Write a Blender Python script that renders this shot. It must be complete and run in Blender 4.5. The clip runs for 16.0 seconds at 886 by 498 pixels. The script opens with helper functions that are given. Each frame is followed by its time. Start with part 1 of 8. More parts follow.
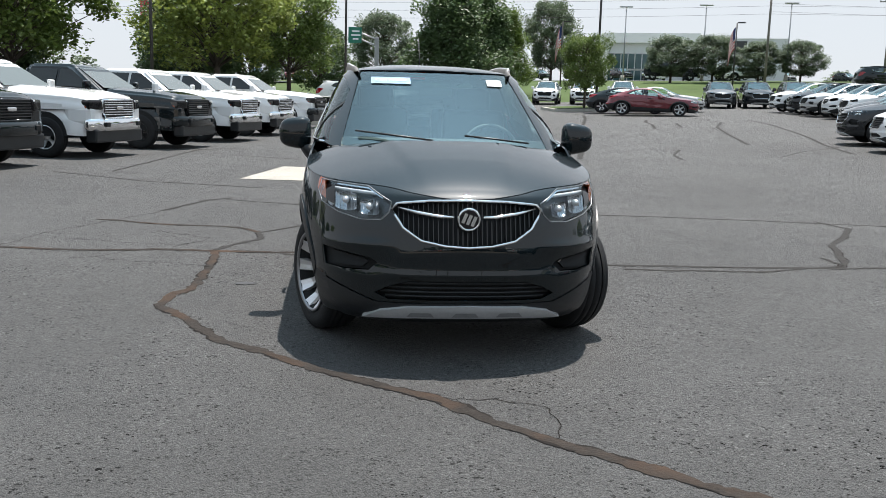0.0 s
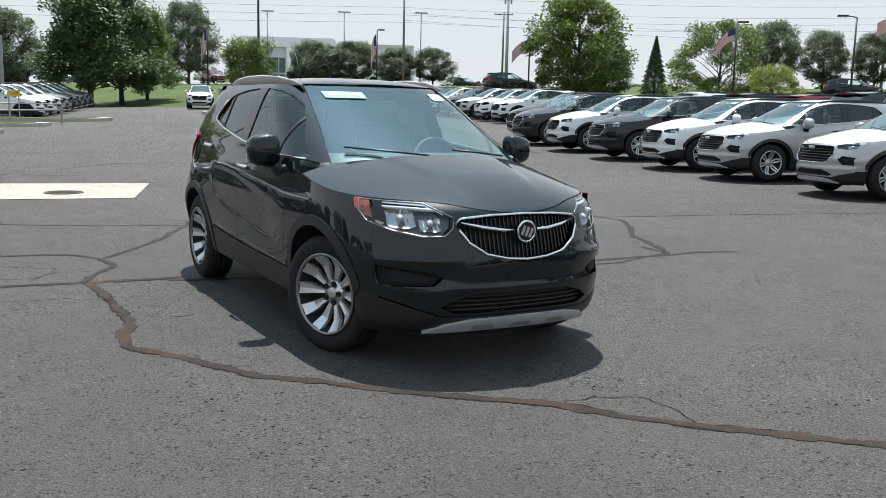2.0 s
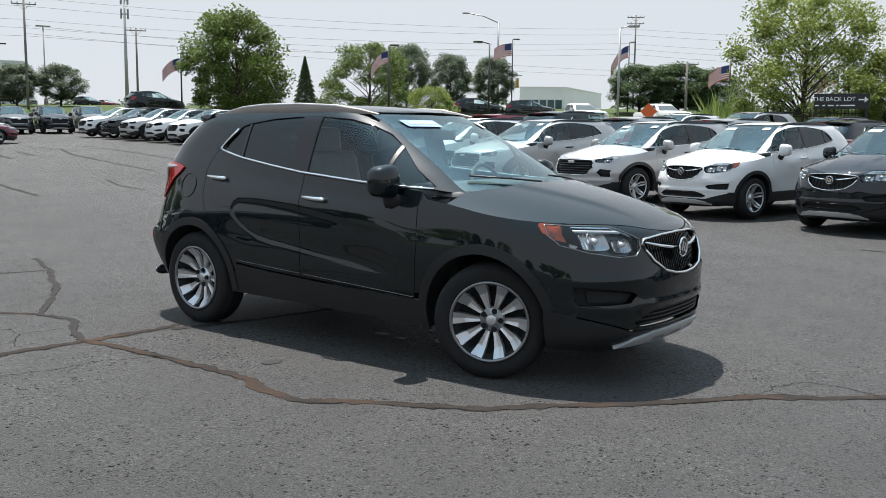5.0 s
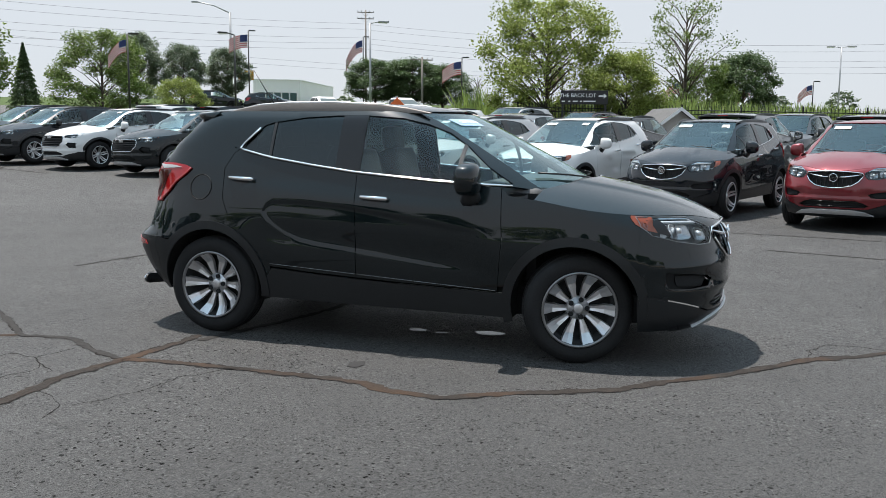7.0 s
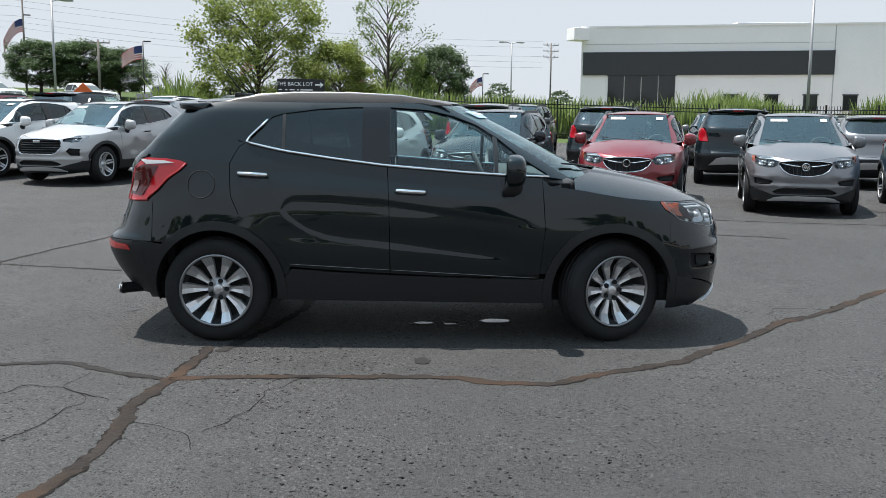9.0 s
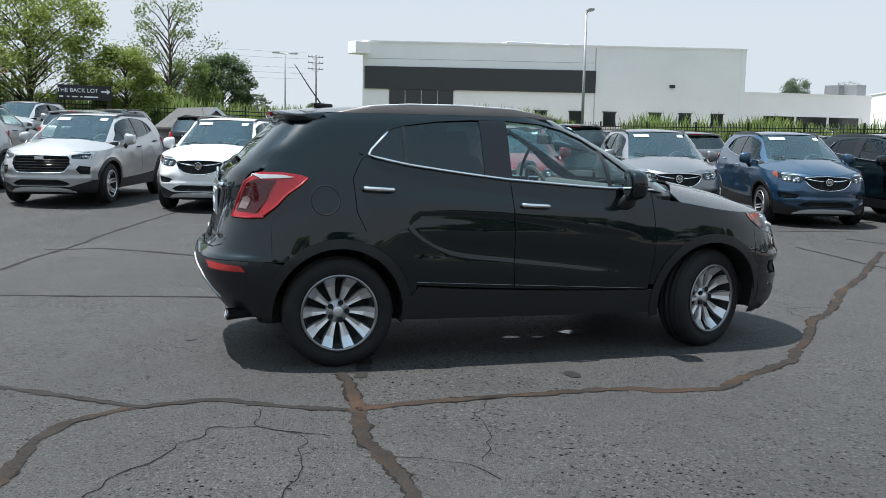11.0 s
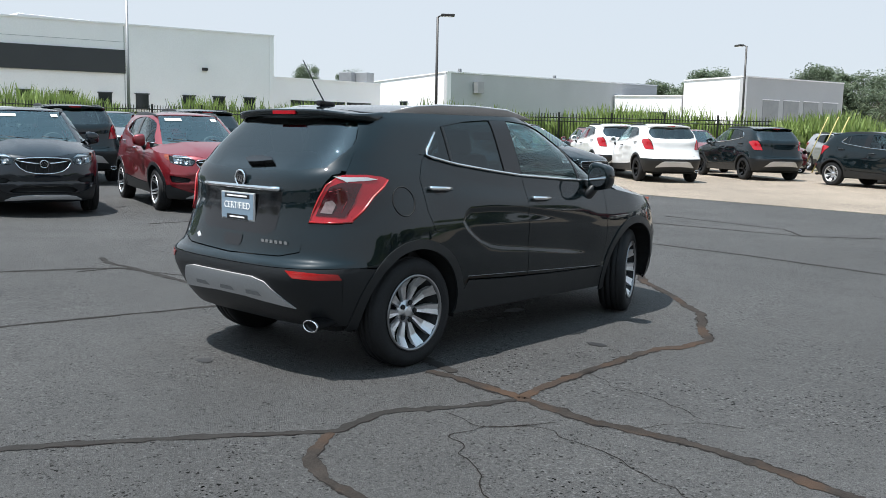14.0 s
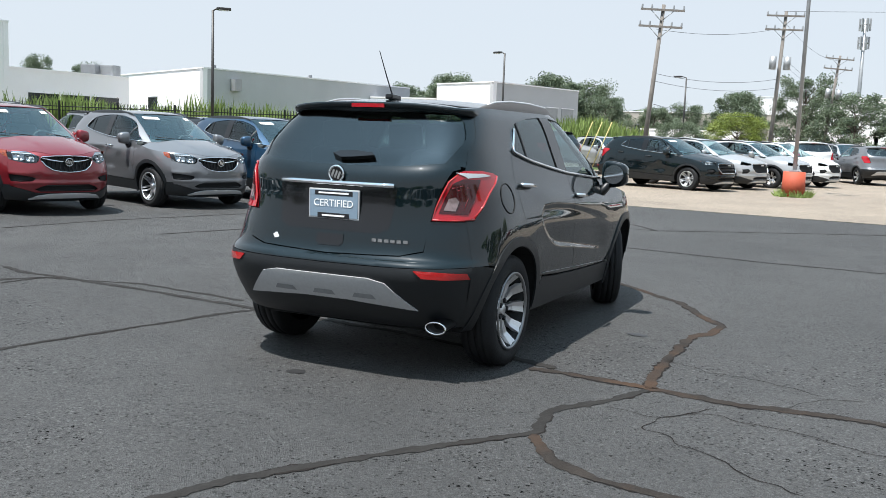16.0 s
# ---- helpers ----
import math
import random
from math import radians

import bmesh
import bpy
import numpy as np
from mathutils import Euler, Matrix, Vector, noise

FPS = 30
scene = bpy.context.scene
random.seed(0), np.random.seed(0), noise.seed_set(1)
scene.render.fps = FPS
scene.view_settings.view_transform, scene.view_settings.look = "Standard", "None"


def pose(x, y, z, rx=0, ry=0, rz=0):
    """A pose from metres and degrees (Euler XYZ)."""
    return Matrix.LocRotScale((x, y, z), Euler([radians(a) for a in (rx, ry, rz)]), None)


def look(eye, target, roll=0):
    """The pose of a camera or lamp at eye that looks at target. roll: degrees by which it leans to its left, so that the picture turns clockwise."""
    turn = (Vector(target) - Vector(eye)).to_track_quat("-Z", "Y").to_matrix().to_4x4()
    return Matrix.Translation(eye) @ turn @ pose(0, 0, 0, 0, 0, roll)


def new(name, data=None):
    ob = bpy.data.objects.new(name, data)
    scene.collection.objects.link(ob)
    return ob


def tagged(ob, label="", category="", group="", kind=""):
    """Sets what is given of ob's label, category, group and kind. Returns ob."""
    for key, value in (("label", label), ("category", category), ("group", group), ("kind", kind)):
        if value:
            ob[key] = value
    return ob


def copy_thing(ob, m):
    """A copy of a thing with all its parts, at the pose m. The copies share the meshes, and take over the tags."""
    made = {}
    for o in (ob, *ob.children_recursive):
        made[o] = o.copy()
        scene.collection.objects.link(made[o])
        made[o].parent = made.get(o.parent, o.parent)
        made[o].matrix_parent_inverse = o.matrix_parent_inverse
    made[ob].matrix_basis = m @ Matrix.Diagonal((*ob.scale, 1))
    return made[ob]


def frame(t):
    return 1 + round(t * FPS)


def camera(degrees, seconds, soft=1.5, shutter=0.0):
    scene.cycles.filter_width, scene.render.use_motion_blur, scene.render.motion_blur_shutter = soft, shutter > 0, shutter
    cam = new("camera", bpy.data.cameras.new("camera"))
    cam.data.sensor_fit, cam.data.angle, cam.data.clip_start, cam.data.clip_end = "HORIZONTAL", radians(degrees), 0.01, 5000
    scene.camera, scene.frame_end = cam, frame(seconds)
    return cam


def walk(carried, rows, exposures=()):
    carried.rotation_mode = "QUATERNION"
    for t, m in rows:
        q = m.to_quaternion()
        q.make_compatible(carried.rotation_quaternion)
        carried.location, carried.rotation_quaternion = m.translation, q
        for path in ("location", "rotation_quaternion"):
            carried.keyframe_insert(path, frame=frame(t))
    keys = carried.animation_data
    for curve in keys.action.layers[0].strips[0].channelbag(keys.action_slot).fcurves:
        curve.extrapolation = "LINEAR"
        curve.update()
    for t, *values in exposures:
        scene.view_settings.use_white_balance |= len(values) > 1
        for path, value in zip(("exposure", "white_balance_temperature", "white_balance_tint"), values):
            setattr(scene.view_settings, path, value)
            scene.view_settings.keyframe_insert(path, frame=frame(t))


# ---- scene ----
cam = camera(51.8, 16.0, soft=0.5)
PATH = [
    (0, (-0.666, -6.645, 1.364), (-0.433, -4.686, 1.039), 1.6),
    (0.5, (-1.212, -6.58, 1.369), (-0.772, -4.655, 1.052), 1.2),
    (1, (-1.776, -6.388, 1.365), (-1.193, -4.499, 1.059), 1.0),
    (1.5, (-2.272, -6.238, 1.376), (-1.461, -4.434, 1.082), 0.8),
    (2, (-2.75, -6.067, 1.384), (-1.771, -4.349, 1.085), 1.3),
    (2.5, (-3.256, -5.854, 1.401), (-2.174, -4.197, 1.114), 0.9),
    (3, (-3.667, -5.622, 1.401), (-2.468, -4.046, 1.119), 0.6),
    (3.5, (-4.005, -5.298, 1.392), (-2.675, -3.829, 1.119), 0.7),
    (6, (-5.769, -3.314, 1.403), (-4.02, -2.375, 1.157), 0.4),
    (6.5, (-6.052, -2.833, 1.402), (-4.223, -2.062, 1.151), 0.5),
    (7, (-6.252, -2.344, 1.422), (-4.382, -1.685, 1.164), 0.4),
    (7.5, (-6.45, -1.811, 1.426), (-4.53, -1.316, 1.16), 0.0),
    (8, (-6.556, -1.199, 1.43), (-4.6, -0.885, 1.159), 0.2),
    (8.5, (-6.657, -0.623, 1.433), (-4.68, -0.5, 1.157), 0.4),
    (11, (-6.21, 2.256, 1.41), (-4.31, 1.681, 1.165), 1.1),
    (11.5, (-6.015, 2.841, 1.418), (-4.177, 2.087, 1.182), 1.5),
    (12, (-5.826, 3.365, 1.426), (-4.088, 2.409, 1.167), 1.8),
    (12.5, (-5.595, 3.832, 1.444), (-3.939, 2.743, 1.176), 1.6),
    (13, (-5.344, 4.336, 1.452), (-3.81, 3.084, 1.173), 1.9),
    (13.5, (-4.969, 4.801, 1.457), (-3.533, 3.436, 1.185), 1.7),
    (14, (-4.613, 5.233, 1.459), (-3.29, 3.757, 1.196), 1.2),
    (14.5, (-4.244, 5.547, 1.449), (-3.018, 3.987, 1.198), 1.0),
    (15, (-3.781, 5.886, 1.427), (-2.698, 4.221, 1.188), 1.5),
    (15.5, (-3.274, 6.123, 1.411), (-2.295, 4.397, 1.162), 1.9),
    (16, (-2.773, 6.364, 1.371), (-1.926, 4.569, 1.125), 2.1),
]
walk(cam, [(t, look(eye, target, roll)) for t, eye, target, roll in PATH], [(0, 0.97, 6600, 12), (2.2, 0.91, 6620, 12), (4, 0.86, 6600, 12), (8, 0.86, 6540, 12), (12, 0.86, 6290, 10), (16, 0.96, 6330, 10)])

# ---------------------------------------------------------------- light
SUN_WAY = Vector((0.16, 0.335, 1.07)).normalized()
world = bpy.data.worlds.new("sky")
scene.world = world
world.use_nodes = True
wn = world.node_tree
sky = wn.nodes.new("ShaderNodeTexSky")
sky.sky_type = "NISHITA"
sky.sun_disc = False
sky.sun_elevation = math.asin(SUN_WAY.z)
sky.sun_rotation = math.atan2(SUN_WAY.x, SUN_WAY.y)
sky.air_density, sky.dust_density, sky.ozone_density = 1.0, 0.7, 1.0
haze = wn.nodes.new("ShaderNodeMix")  # a bright summer haze over the whole sky
haze.data_type = "RGBA"
haze.inputs["Factor"].default_value = 0.94
wn.links.new(sky.outputs["Color"], haze.inputs["A"])
# haze is brightest round the sun
way = wn.nodes.new("ShaderNodeTexCoord")
dot = wn.nodes.new("ShaderNodeVectorMath")
dot.operation = "DOT_PRODUCT"
dot.inputs[1].default_value = SUN_WAY
wn.links.new(way.outputs["Generated"], dot.inputs[0])
# and thins to blue overhead
axes = wn.nodes.new("ShaderNodeSeparateXYZ")
wn.links.new(way.outputs["Generated"], axes.inputs["Vector"])
height = wn.nodes.new("ShaderNodeMapRange")
height.interpolation_type = "SMOOTHSTEP"
height.inputs["From Min"].default_value, height.inputs["From Max"].default_value = 0.26, 0.85
wn.links.new(axes.outputs["Z"], height.inputs["Value"])
tint = wn.nodes.new("ShaderNodeMix")
tint.data_type = "RGBA"
tint.inputs["A"].default_value = (5.03, 5.47, 5.88, 1.0)
tint.inputs["B"].default_value = (3.6, 5.15, 6.4, 1.0)
wn.links.new(height.outputs["Result"], tint.inputs["Factor"])
wn.links.new(tint.outputs["Result"], haze.inputs["B"])
near_sun = wn.nodes.new("ShaderNodeMath")
near_sun.operation, near_sun.use_clamp = "POWER", True
near_sun.inputs[1].default_value = 13.0
wn.links.new(dot.outputs["Value"], near_sun.inputs[0])
gain = wn.nodes.new("ShaderNodeMapRange")
gain.inputs["To Min"].default_value, gain.inputs["To Max"].default_value = 0.95, 2.3
wn.links.new(near_sun.outputs[0], gain.inputs["Value"])
glare = wn.nodes.new("ShaderNodeVectorMath")
glare.operation = "SCALE"
wn.links.new(haze.outputs["Result"], glare.inputs[0])
wn.links.new(gain.outputs["Result"], glare.inputs["Scale"])
wn.links.new(glare.outputs["Vector"], wn.nodes["Background"].inputs["Color"])
wn.nodes["Background"].inputs["Strength"].default_value = 0.082
sun = new("sun", bpy.data.lights.new("sun", "SUN"))
sun.data.energy, sun.data.angle, sun.data.color = 4.55, radians(0.6), (1.0, 0.953, 0.893)
sun.matrix_world = look(SUN_WAY * 60, (0, 0, 0))


# ---------------------------------------------------------------- materials
def rgb(c, k=1.0):
    return (c[0] * k, c[1] * k, c[2] * k, 1.0)


def mat(name, color, rough=0.5, metal=0.0, vary=0.15, scale=3.0, fine=60.0, bump=0.0, coat=0.0, spec=0.5, rand=0.0):
    """A surface with variation at two scales, in metres of the object's own space."""
    m = bpy.data.materials.new(name)
    m.use_nodes = True
    n, l = m.node_tree.nodes, m.node_tree.links
    b = n["Principled BSDF"]
    b.inputs["Roughness"].default_value, b.inputs["Metallic"].default_value = rough, metal
    b.inputs["Specular IOR Level"].default_value = spec
    b.inputs["Coat Weight"].default_value, b.inputs["Coat Roughness"].default_value = coat, 0.02
    tc = n.new("ShaderNodeTexCoord")
    a = n.new("ShaderNodeTexNoise")
    a.inputs["Scale"].default_value, a.inputs["Detail"].default_value = scale, 5.0
    c = n.new("ShaderNodeTexNoise")
    c.inputs["Scale"].default_value, c.inputs["Detail"].default_value = fine, 3.0
    l.new(tc.outputs["Object"], a.inputs["Vector"])
    l.new(tc.outputs["Object"], c.inputs["Vector"])
    mix = n.new("ShaderNodeMath")
    mix.operation = "MULTIPLY_ADD"
    mix.inputs[1].default_value = 0.5
    half = n.new("ShaderNodeMath")
    half.operation = "MULTIPLY"
    half.inputs[1].default_value = 0.5
    l.new(c.outputs["Fac"], half.inputs[0])
    l.new(a.outputs["Fac"], mix.inputs[0])
    l.new(half.outputs[0], mix.inputs[2])
    ramp = n.new("ShaderNodeMapRange")
    ramp.inputs["From Min"].default_value, ramp.inputs["From Max"].default_value = 0.3, 0.7
    l.new(mix.outputs[0], ramp.inputs["Value"])
    col = n.new("ShaderNodeMix")
    col.data_type = "RGBA"
    col.inputs["A"].default_value, col.inputs["B"].default_value = rgb(color, 1 - vary), rgb(color, 1 + vary)
    l.new(ramp.outputs["Result"], col.inputs["Factor"])
    out = col.outputs["Result"]
    if rand:
        info = n.new("ShaderNodeObjectInfo")
        hsv = n.new("ShaderNodeHueSaturation")
        mr = n.new("ShaderNodeMapRange")
        mr.inputs["To Min"].default_value, mr.inputs["To Max"].default_value = 1 - rand, 1 + rand
        l.new(info.outputs["Random"], mr.inputs["Value"])
        l.new(mr.outputs["Result"], hsv.inputs["Value"])
        l.new(out, hsv.inputs["Color"])
        out = hsv.outputs["Color"]
    l.new(out, b.inputs["Base Color"])
    if bump:
        bp = n.new("ShaderNodeBump")
        bp.inputs["Strength"].default_value, bp.inputs["Distance"].default_value = bump, 0.01
        l.new(c.outputs["Fac"], bp.inputs["Height"])
        l.new(bp.outputs["Normal"], b.inputs["Normal"])
    return m


def glass(name, tint, rough=0.0, ior=1.6, sheen=(0.9, 0.98, 1.0)):
    m = bpy.data.materials.new(name)
    m.use_nodes = True
    n, l = m.node_tree.nodes, m.node_tree.links
    n.remove(n["Principled BSDF"])
    clear = n.new("ShaderNodeBsdfTransparent")
    clear.inputs["Color"].default_value = rgb(tint)
    gloss = n.new("ShaderNodeBsdfGlossy")
    gloss.inputs["Roughness"].default_value = rough
    gloss.inputs["Color"].default_value = rgb(sheen)
    edge = n.new("ShaderNodeLayerWeight")  # the same from both sides, as a thin pane is
    edge.inputs["Blend"].default_value = 0.5
    fifth = n.new("ShaderNodeMath")
    fifth.operation = "POWER"
    fifth.inputs[1].default_value = 5.0
    l.new(edge.outputs["Facing"], fifth.inputs[0])
    f0 = ((ior - 1) / (ior + 1)) ** 2
    fres = n.new("ShaderNodeMapRange")
    fres.inputs["To Min"].default_value, fres.inputs["To Max"].default_value = f0, 1.0
    l.new(fifth.outputs[0], fres.inputs["Value"])
    mx = n.new("ShaderNodeMixShader")
    l.new(fres.outputs[0], mx.inputs["Fac"])
    l.new(clear.outputs[0], mx.inputs[1])
    l.new(gloss.outputs[0], mx.inputs[2])
    l.new(mx.outputs[0], n["Material Output"].inputs["Surface"])
    return m


def paint(name, color, metal=0.0, rough=0.35, coat_ior=1.55, coat=1.0):
    m = mat(name, color, rough, metal, 0.05, 1.5, 400.0, 0.0, coat, 0.05 if max(color) < 0.02 else 0.4)
    b = m.node_tree.nodes["Principled BSDF"]
    b.inputs["Coat IOR"].default_value = coat_ior
    return m


PAINT = {
    "black": paint("paint_black", (0.0026, 0.0068, 0.0088), 0.0, 0.35, 1.50, 1.0),
    "charcoal": paint("paint_charcoal", (0.006, 0.0085, 0.012)),
    "white": paint("paint_white", (0.72, 0.73, 0.73)),
    "silver": paint("paint_silver", (0.42, 0.425, 0.43), 0.55, 0.4),
    "grey": paint("paint_grey", (0.17, 0.175, 0.185), 0.6, 0.35),
    "red": paint("paint_red", (0.17, 0.009, 0.015), 0.35, 0.35),
    "blue": paint("paint_blue", (0.010, 0.045, 0.095), 0.45, 0.35),
    "maroon": paint("paint_maroon", (0.12, 0.006, 0.015), 0.3, 0.35),
    "brown": paint("paint_brown", (0.07, 0.045, 0.04), 0.4, 0.35),
    "gunmetal": paint("paint_gunmetal", (0.05, 0.055, 0.06), 0.5, 0.35),
}
M_TRIM = mat("black_plastic", (0.0125, 0.0145, 0.0165), 0.40, 0, 0.15, 4, 250, 0.12, spec=0.45)
M_GLOSSBLACK = mat("gloss_black", (0.008, 0.008, 0.009), 0.12, 0, 0.1)
M_RAIL = mat("satin_rail", (0.15, 0.135, 0.125), 0.42, 0.6, 0.1)
M_DARK = mat("dark_void", (0.009, 0.010, 0.011), 0.9, 0, 0.2)
M_CHROME = mat("chrome", (0.85, 0.86, 0.87), 0.08, 1.0, 0.03)
M_SATIN = mat("satin_silver", (0.56, 0.57, 0.58), 0.4, 0.45, 0.08)
M_RUBBER = mat("tyre_rubber", (0.016, 0.0165, 0.0175), 0.7, 0, 0.25, 9, 90, 0.25, spec=0.25)
M_RIM = mat("machined_alloy", (0.66, 0.67, 0.69), 0.34, 0.85, 0.08)
M_BOWL = mat("lamp_reflector", (0.50, 0.51, 0.52), 0.18, 1.0, 0.25, 40, 300)
M_HOUSING = mat("lamp_housing", (0.10, 0.105, 0.11), 0.3, 0.7, 0.2, 30)
M_RIMEDGE = mat("rim_edge", (0.26, 0.265, 0.275), 0.3, 0.85, 0.08)
M_RIMDARK = mat("dark_alloy", (0.05, 0.052, 0.056), 0.4, 0.6, 0.1)
M_RIMBLACK = mat("black_alloy", (0.012, 0.012, 0.013), 0.3, 0.3, 0.1)
M_GLASS = glass("clear_tinted_glass", (0.84, 0.95, 0.93), 0.0, 1.7)
M_SHIELD = glass("windshield_glass", (0.72, 0.87, 0.85), 0.0, 2.5, (0.80, 0.97, 1.0))
M_PRIVACY = glass("privacy_glass", (0.06, 0.08, 0.08), 0.0, 1.7)
M_REARGLASS = glass("rear_privacy_glass", (0.07, 0.09, 0.09), 0.0, 2.0)
M_LENS = glass("clear_lens", (0.80, 0.83, 0.85), 0.0, 1.45)
M_AMBER = mat("amber_lens", (0.24, 0.040, 0.008), 0.15, 0, 0.08, coat=1.0)
M_REDLENS = mat("red_lens", (0.34, 0.003, 0.010), 0.10, 0, 0.12, 8, coat=0.6)
M_REDBRIGHT = mat("red_reflector", (0.36, 0.012, 0.012), 0.2, 0, 0.1, 30, coat=1.0)
M_REDLIT = mat("red_light_guide", (0.34, 0.05, 0.06), 0.2, 0, 0.1, coat=1.0)
M_SMOKE = mat("smoked_lens", (0.045, 0.004, 0.006), 0.12, 0, 0.15, 8, coat=0.3)
M_REVERSE = mat("reversing_lens", (0.23, 0.17, 0.17), 0.15, 0.2, 0.2, 60, coat=0.6)
M_WHITEPL = mat("white_plastic", (0.78, 0.79, 0.8), 0.3, 0, 0.04, coat=0.5)
M_SEAT = mat("dark_leather", (0.018, 0.018, 0.02), 0.5, 0, 0.2, 4, 120, 0.2)
M_DASH = mat("dash_plastic", (0.07, 0.072, 0.075), 0.6, 0, 0.15, 4, 200, 0.1)
M_PAPER = mat("paper", (0.60, 0.63, 0.64), 0.9, 0, 0.05, spec=0.1)
M_BANNER = mat("blue_banner", (0.30, 0.42, 0.58), 0.9, 0, 0.08, spec=0.1)
M_TEXT = mat("white_print", (0.85, 0.86, 0.87), 0.8, 0, 0.03, spec=0.2)
M_PLATE = mat("plate_lightblue", (0.19, 0.26, 0.33), 0.35, 0, 0.06, coat=0.3)
M_GALV = mat("galvanised_steel", (0.33, 0.34, 0.35), 0.5, 0.5, 0.15, 2, 40)
M_BRONZE = mat("dark_bronze_pole", (0.035, 0.033, 0.032), 0.5, 0.2, 0.15, 2)
M_WOOD = mat("weathered_pole_wood", (0.17, 0.155, 0.14), 0.9, 0, 0.3, 2, 30, 0.4)
M_CABLE = mat("cable_black", (0.02, 0.02, 0.02), 0.7)
M_CURB = mat("concrete_kerb", (0.42, 0.40, 0.35), 0.9, 0, 0.2, 2, 60, 0.3)
M_YELLOW = mat("worn_yellow_paint", (0.46, 0.39, 0.16), 0.8, 0, 0.3, 3, 40, 0.2)
M_SIGNYELLOW = mat("sign_yellow", (0.62, 0.47, 0.05), 0.5, 0, 0.08)
M_ORANGE = mat("faded_red_base", (0.40, 0.075, 0.035), 0.7, 0, 0.2, 3, 40, 0.2)
M_BARK = mat("bark", (0.07, 0.055, 0.045), 0.95, 0, 0.35, 5, 60, 0.6)
M_IRON = mat("manhole_iron", (0.075, 0.072, 0.064), 0.7, 0.3, 0.3, 6, 60, 0.3)
M_FENCE = mat("black_iron_fence", (0.008, 0.009, 0.009), 0.5, 0.2, 0.2)
M_STUCCO = mat("white_panel_wall", (0.88, 0.865, 0.88), 0.7, 0, 0.05, 0.4, 12, 0.05)
M_GREYWALL = mat("grey_block_wall", (0.46, 0.465, 0.48), 0.85, 0, 0.1, 0.4, 12, 0.1)
M_PALEWALL = mat("pale_grey_panel", (0.62, 0.63, 0.65), 0.75, 0, 0.06, 0.4, 12, 0.05)
M_DARKBAND = mat("charcoal_band", (0.035, 0.038, 0.043), 0.45, 0, 0.1, 0.5)
M_WINDARK = mat("dark_window_pane", (0.02, 0.024, 0.026), 0.06, 0, 0.1, 1.0)
M_WINTEAL = mat("teal_window_pane", (0.05, 0.10, 0.11), 0.08, 0, 0.15, 0.5)
M_ROOFING = mat("shingle_roof", (0.085, 0.085, 0.085), 0.9, 0, 0.25, 2, 30, 0.4)
M_SIDING = mat("grey_siding", (0.36, 0.35, 0.33), 0.8, 0, 0.1, 1, 20, 0.1)
M_TAN = mat("tan_wall", (0.44, 0.41, 0.37), 0.85, 0, 0.1, 0.5, 15, 0.1)
M_SIGNBLACK = mat("sign_black", (0.012, 0.013, 0.016), 0.4, 0, 0.1)
M_SIGNGREEN = mat("sign_green", (0.01, 0.16, 0.11), 0.4, 0, 0.06)
M_SIGNRED = mat("sign_red", (0.45, 0.03, 0.05), 0.4, 0, 0.05)
M_FLAGRED = mat("flag_red", (0.42, 0.05, 0.06), 0.8, 0, 0.1)
M_FLAGWHITE = mat("flag_white", (0.72, 0.70, 0.70), 0.8, 0, 0.05)
M_FLAGBLUE = mat("flag_blue", (0.03, 0.045, 0.14), 0.8, 0, 0.1)


def leaf_mat(name, color):
    """Leaf colour that differs from leaf to leaf, with light passing through."""
    m = mat(name, color, 0.55, 0, 0.25, 0.6, 8)
    n, l = m.node_tree.nodes, m.node_tree.links
    b = n["Principled BSDF"]
    src = b.inputs["Base Color"].links[0].from_socket
    geo = n.new("ShaderNodeNewGeometry")
    mr = n.new("ShaderNodeMapRange")
    mr.inputs["To Min"].default_value, mr.inputs["To Max"].default_value = 0.70, 1.30
    hsv = n.new("ShaderNodeHueSaturation")
    l.new(geo.outputs["Random Per Island"], mr.inputs["Value"])
    l.new(mr.outputs["Result"], hsv.inputs["Value"])
    l.new(src, hsv.inputs["Color"])
    l.new(hsv.outputs["Color"], b.inputs["Base Color"])
    tr = n.new("ShaderNodeBsdfTranslucent")
    l.new(hsv.outputs["Color"], tr.inputs["Color"])
    mx = n.new("ShaderNodeMixShader")
    mx.inputs["Fac"].default_value = 0.32
    l.new(b.outputs[0], mx.inputs[1])
    l.new(tr.outputs[0], mx.inputs[2])
    l.new(mx.outputs[0], n["Material Output"].inputs["Surface"])
    return m


M_LEAF = leaf_mat("leaf_green", (0.105, 0.158, 0.032))
M_LEAFDARK = leaf_mat("leaf_dark", (0.074, 0.120, 0.046))
M_LEAFLIGHT = leaf_mat("leaf_yellow_green", (0.195, 0.245, 0.052))
# distance haze put into the leaf colour: paler and bluer for far trees
M_LEAFHAZE = leaf_mat("leaf_far", (0.120, 0.158, 0.098))
M_REED = leaf_mat("reed_green", (0.21, 0.28, 0.08))
M_GRASS = mat("mown_grass", (0.062, 0.090, 0.034), 0.95, 0, 0.3, 0.25, 9, 0.5, spec=0.1)


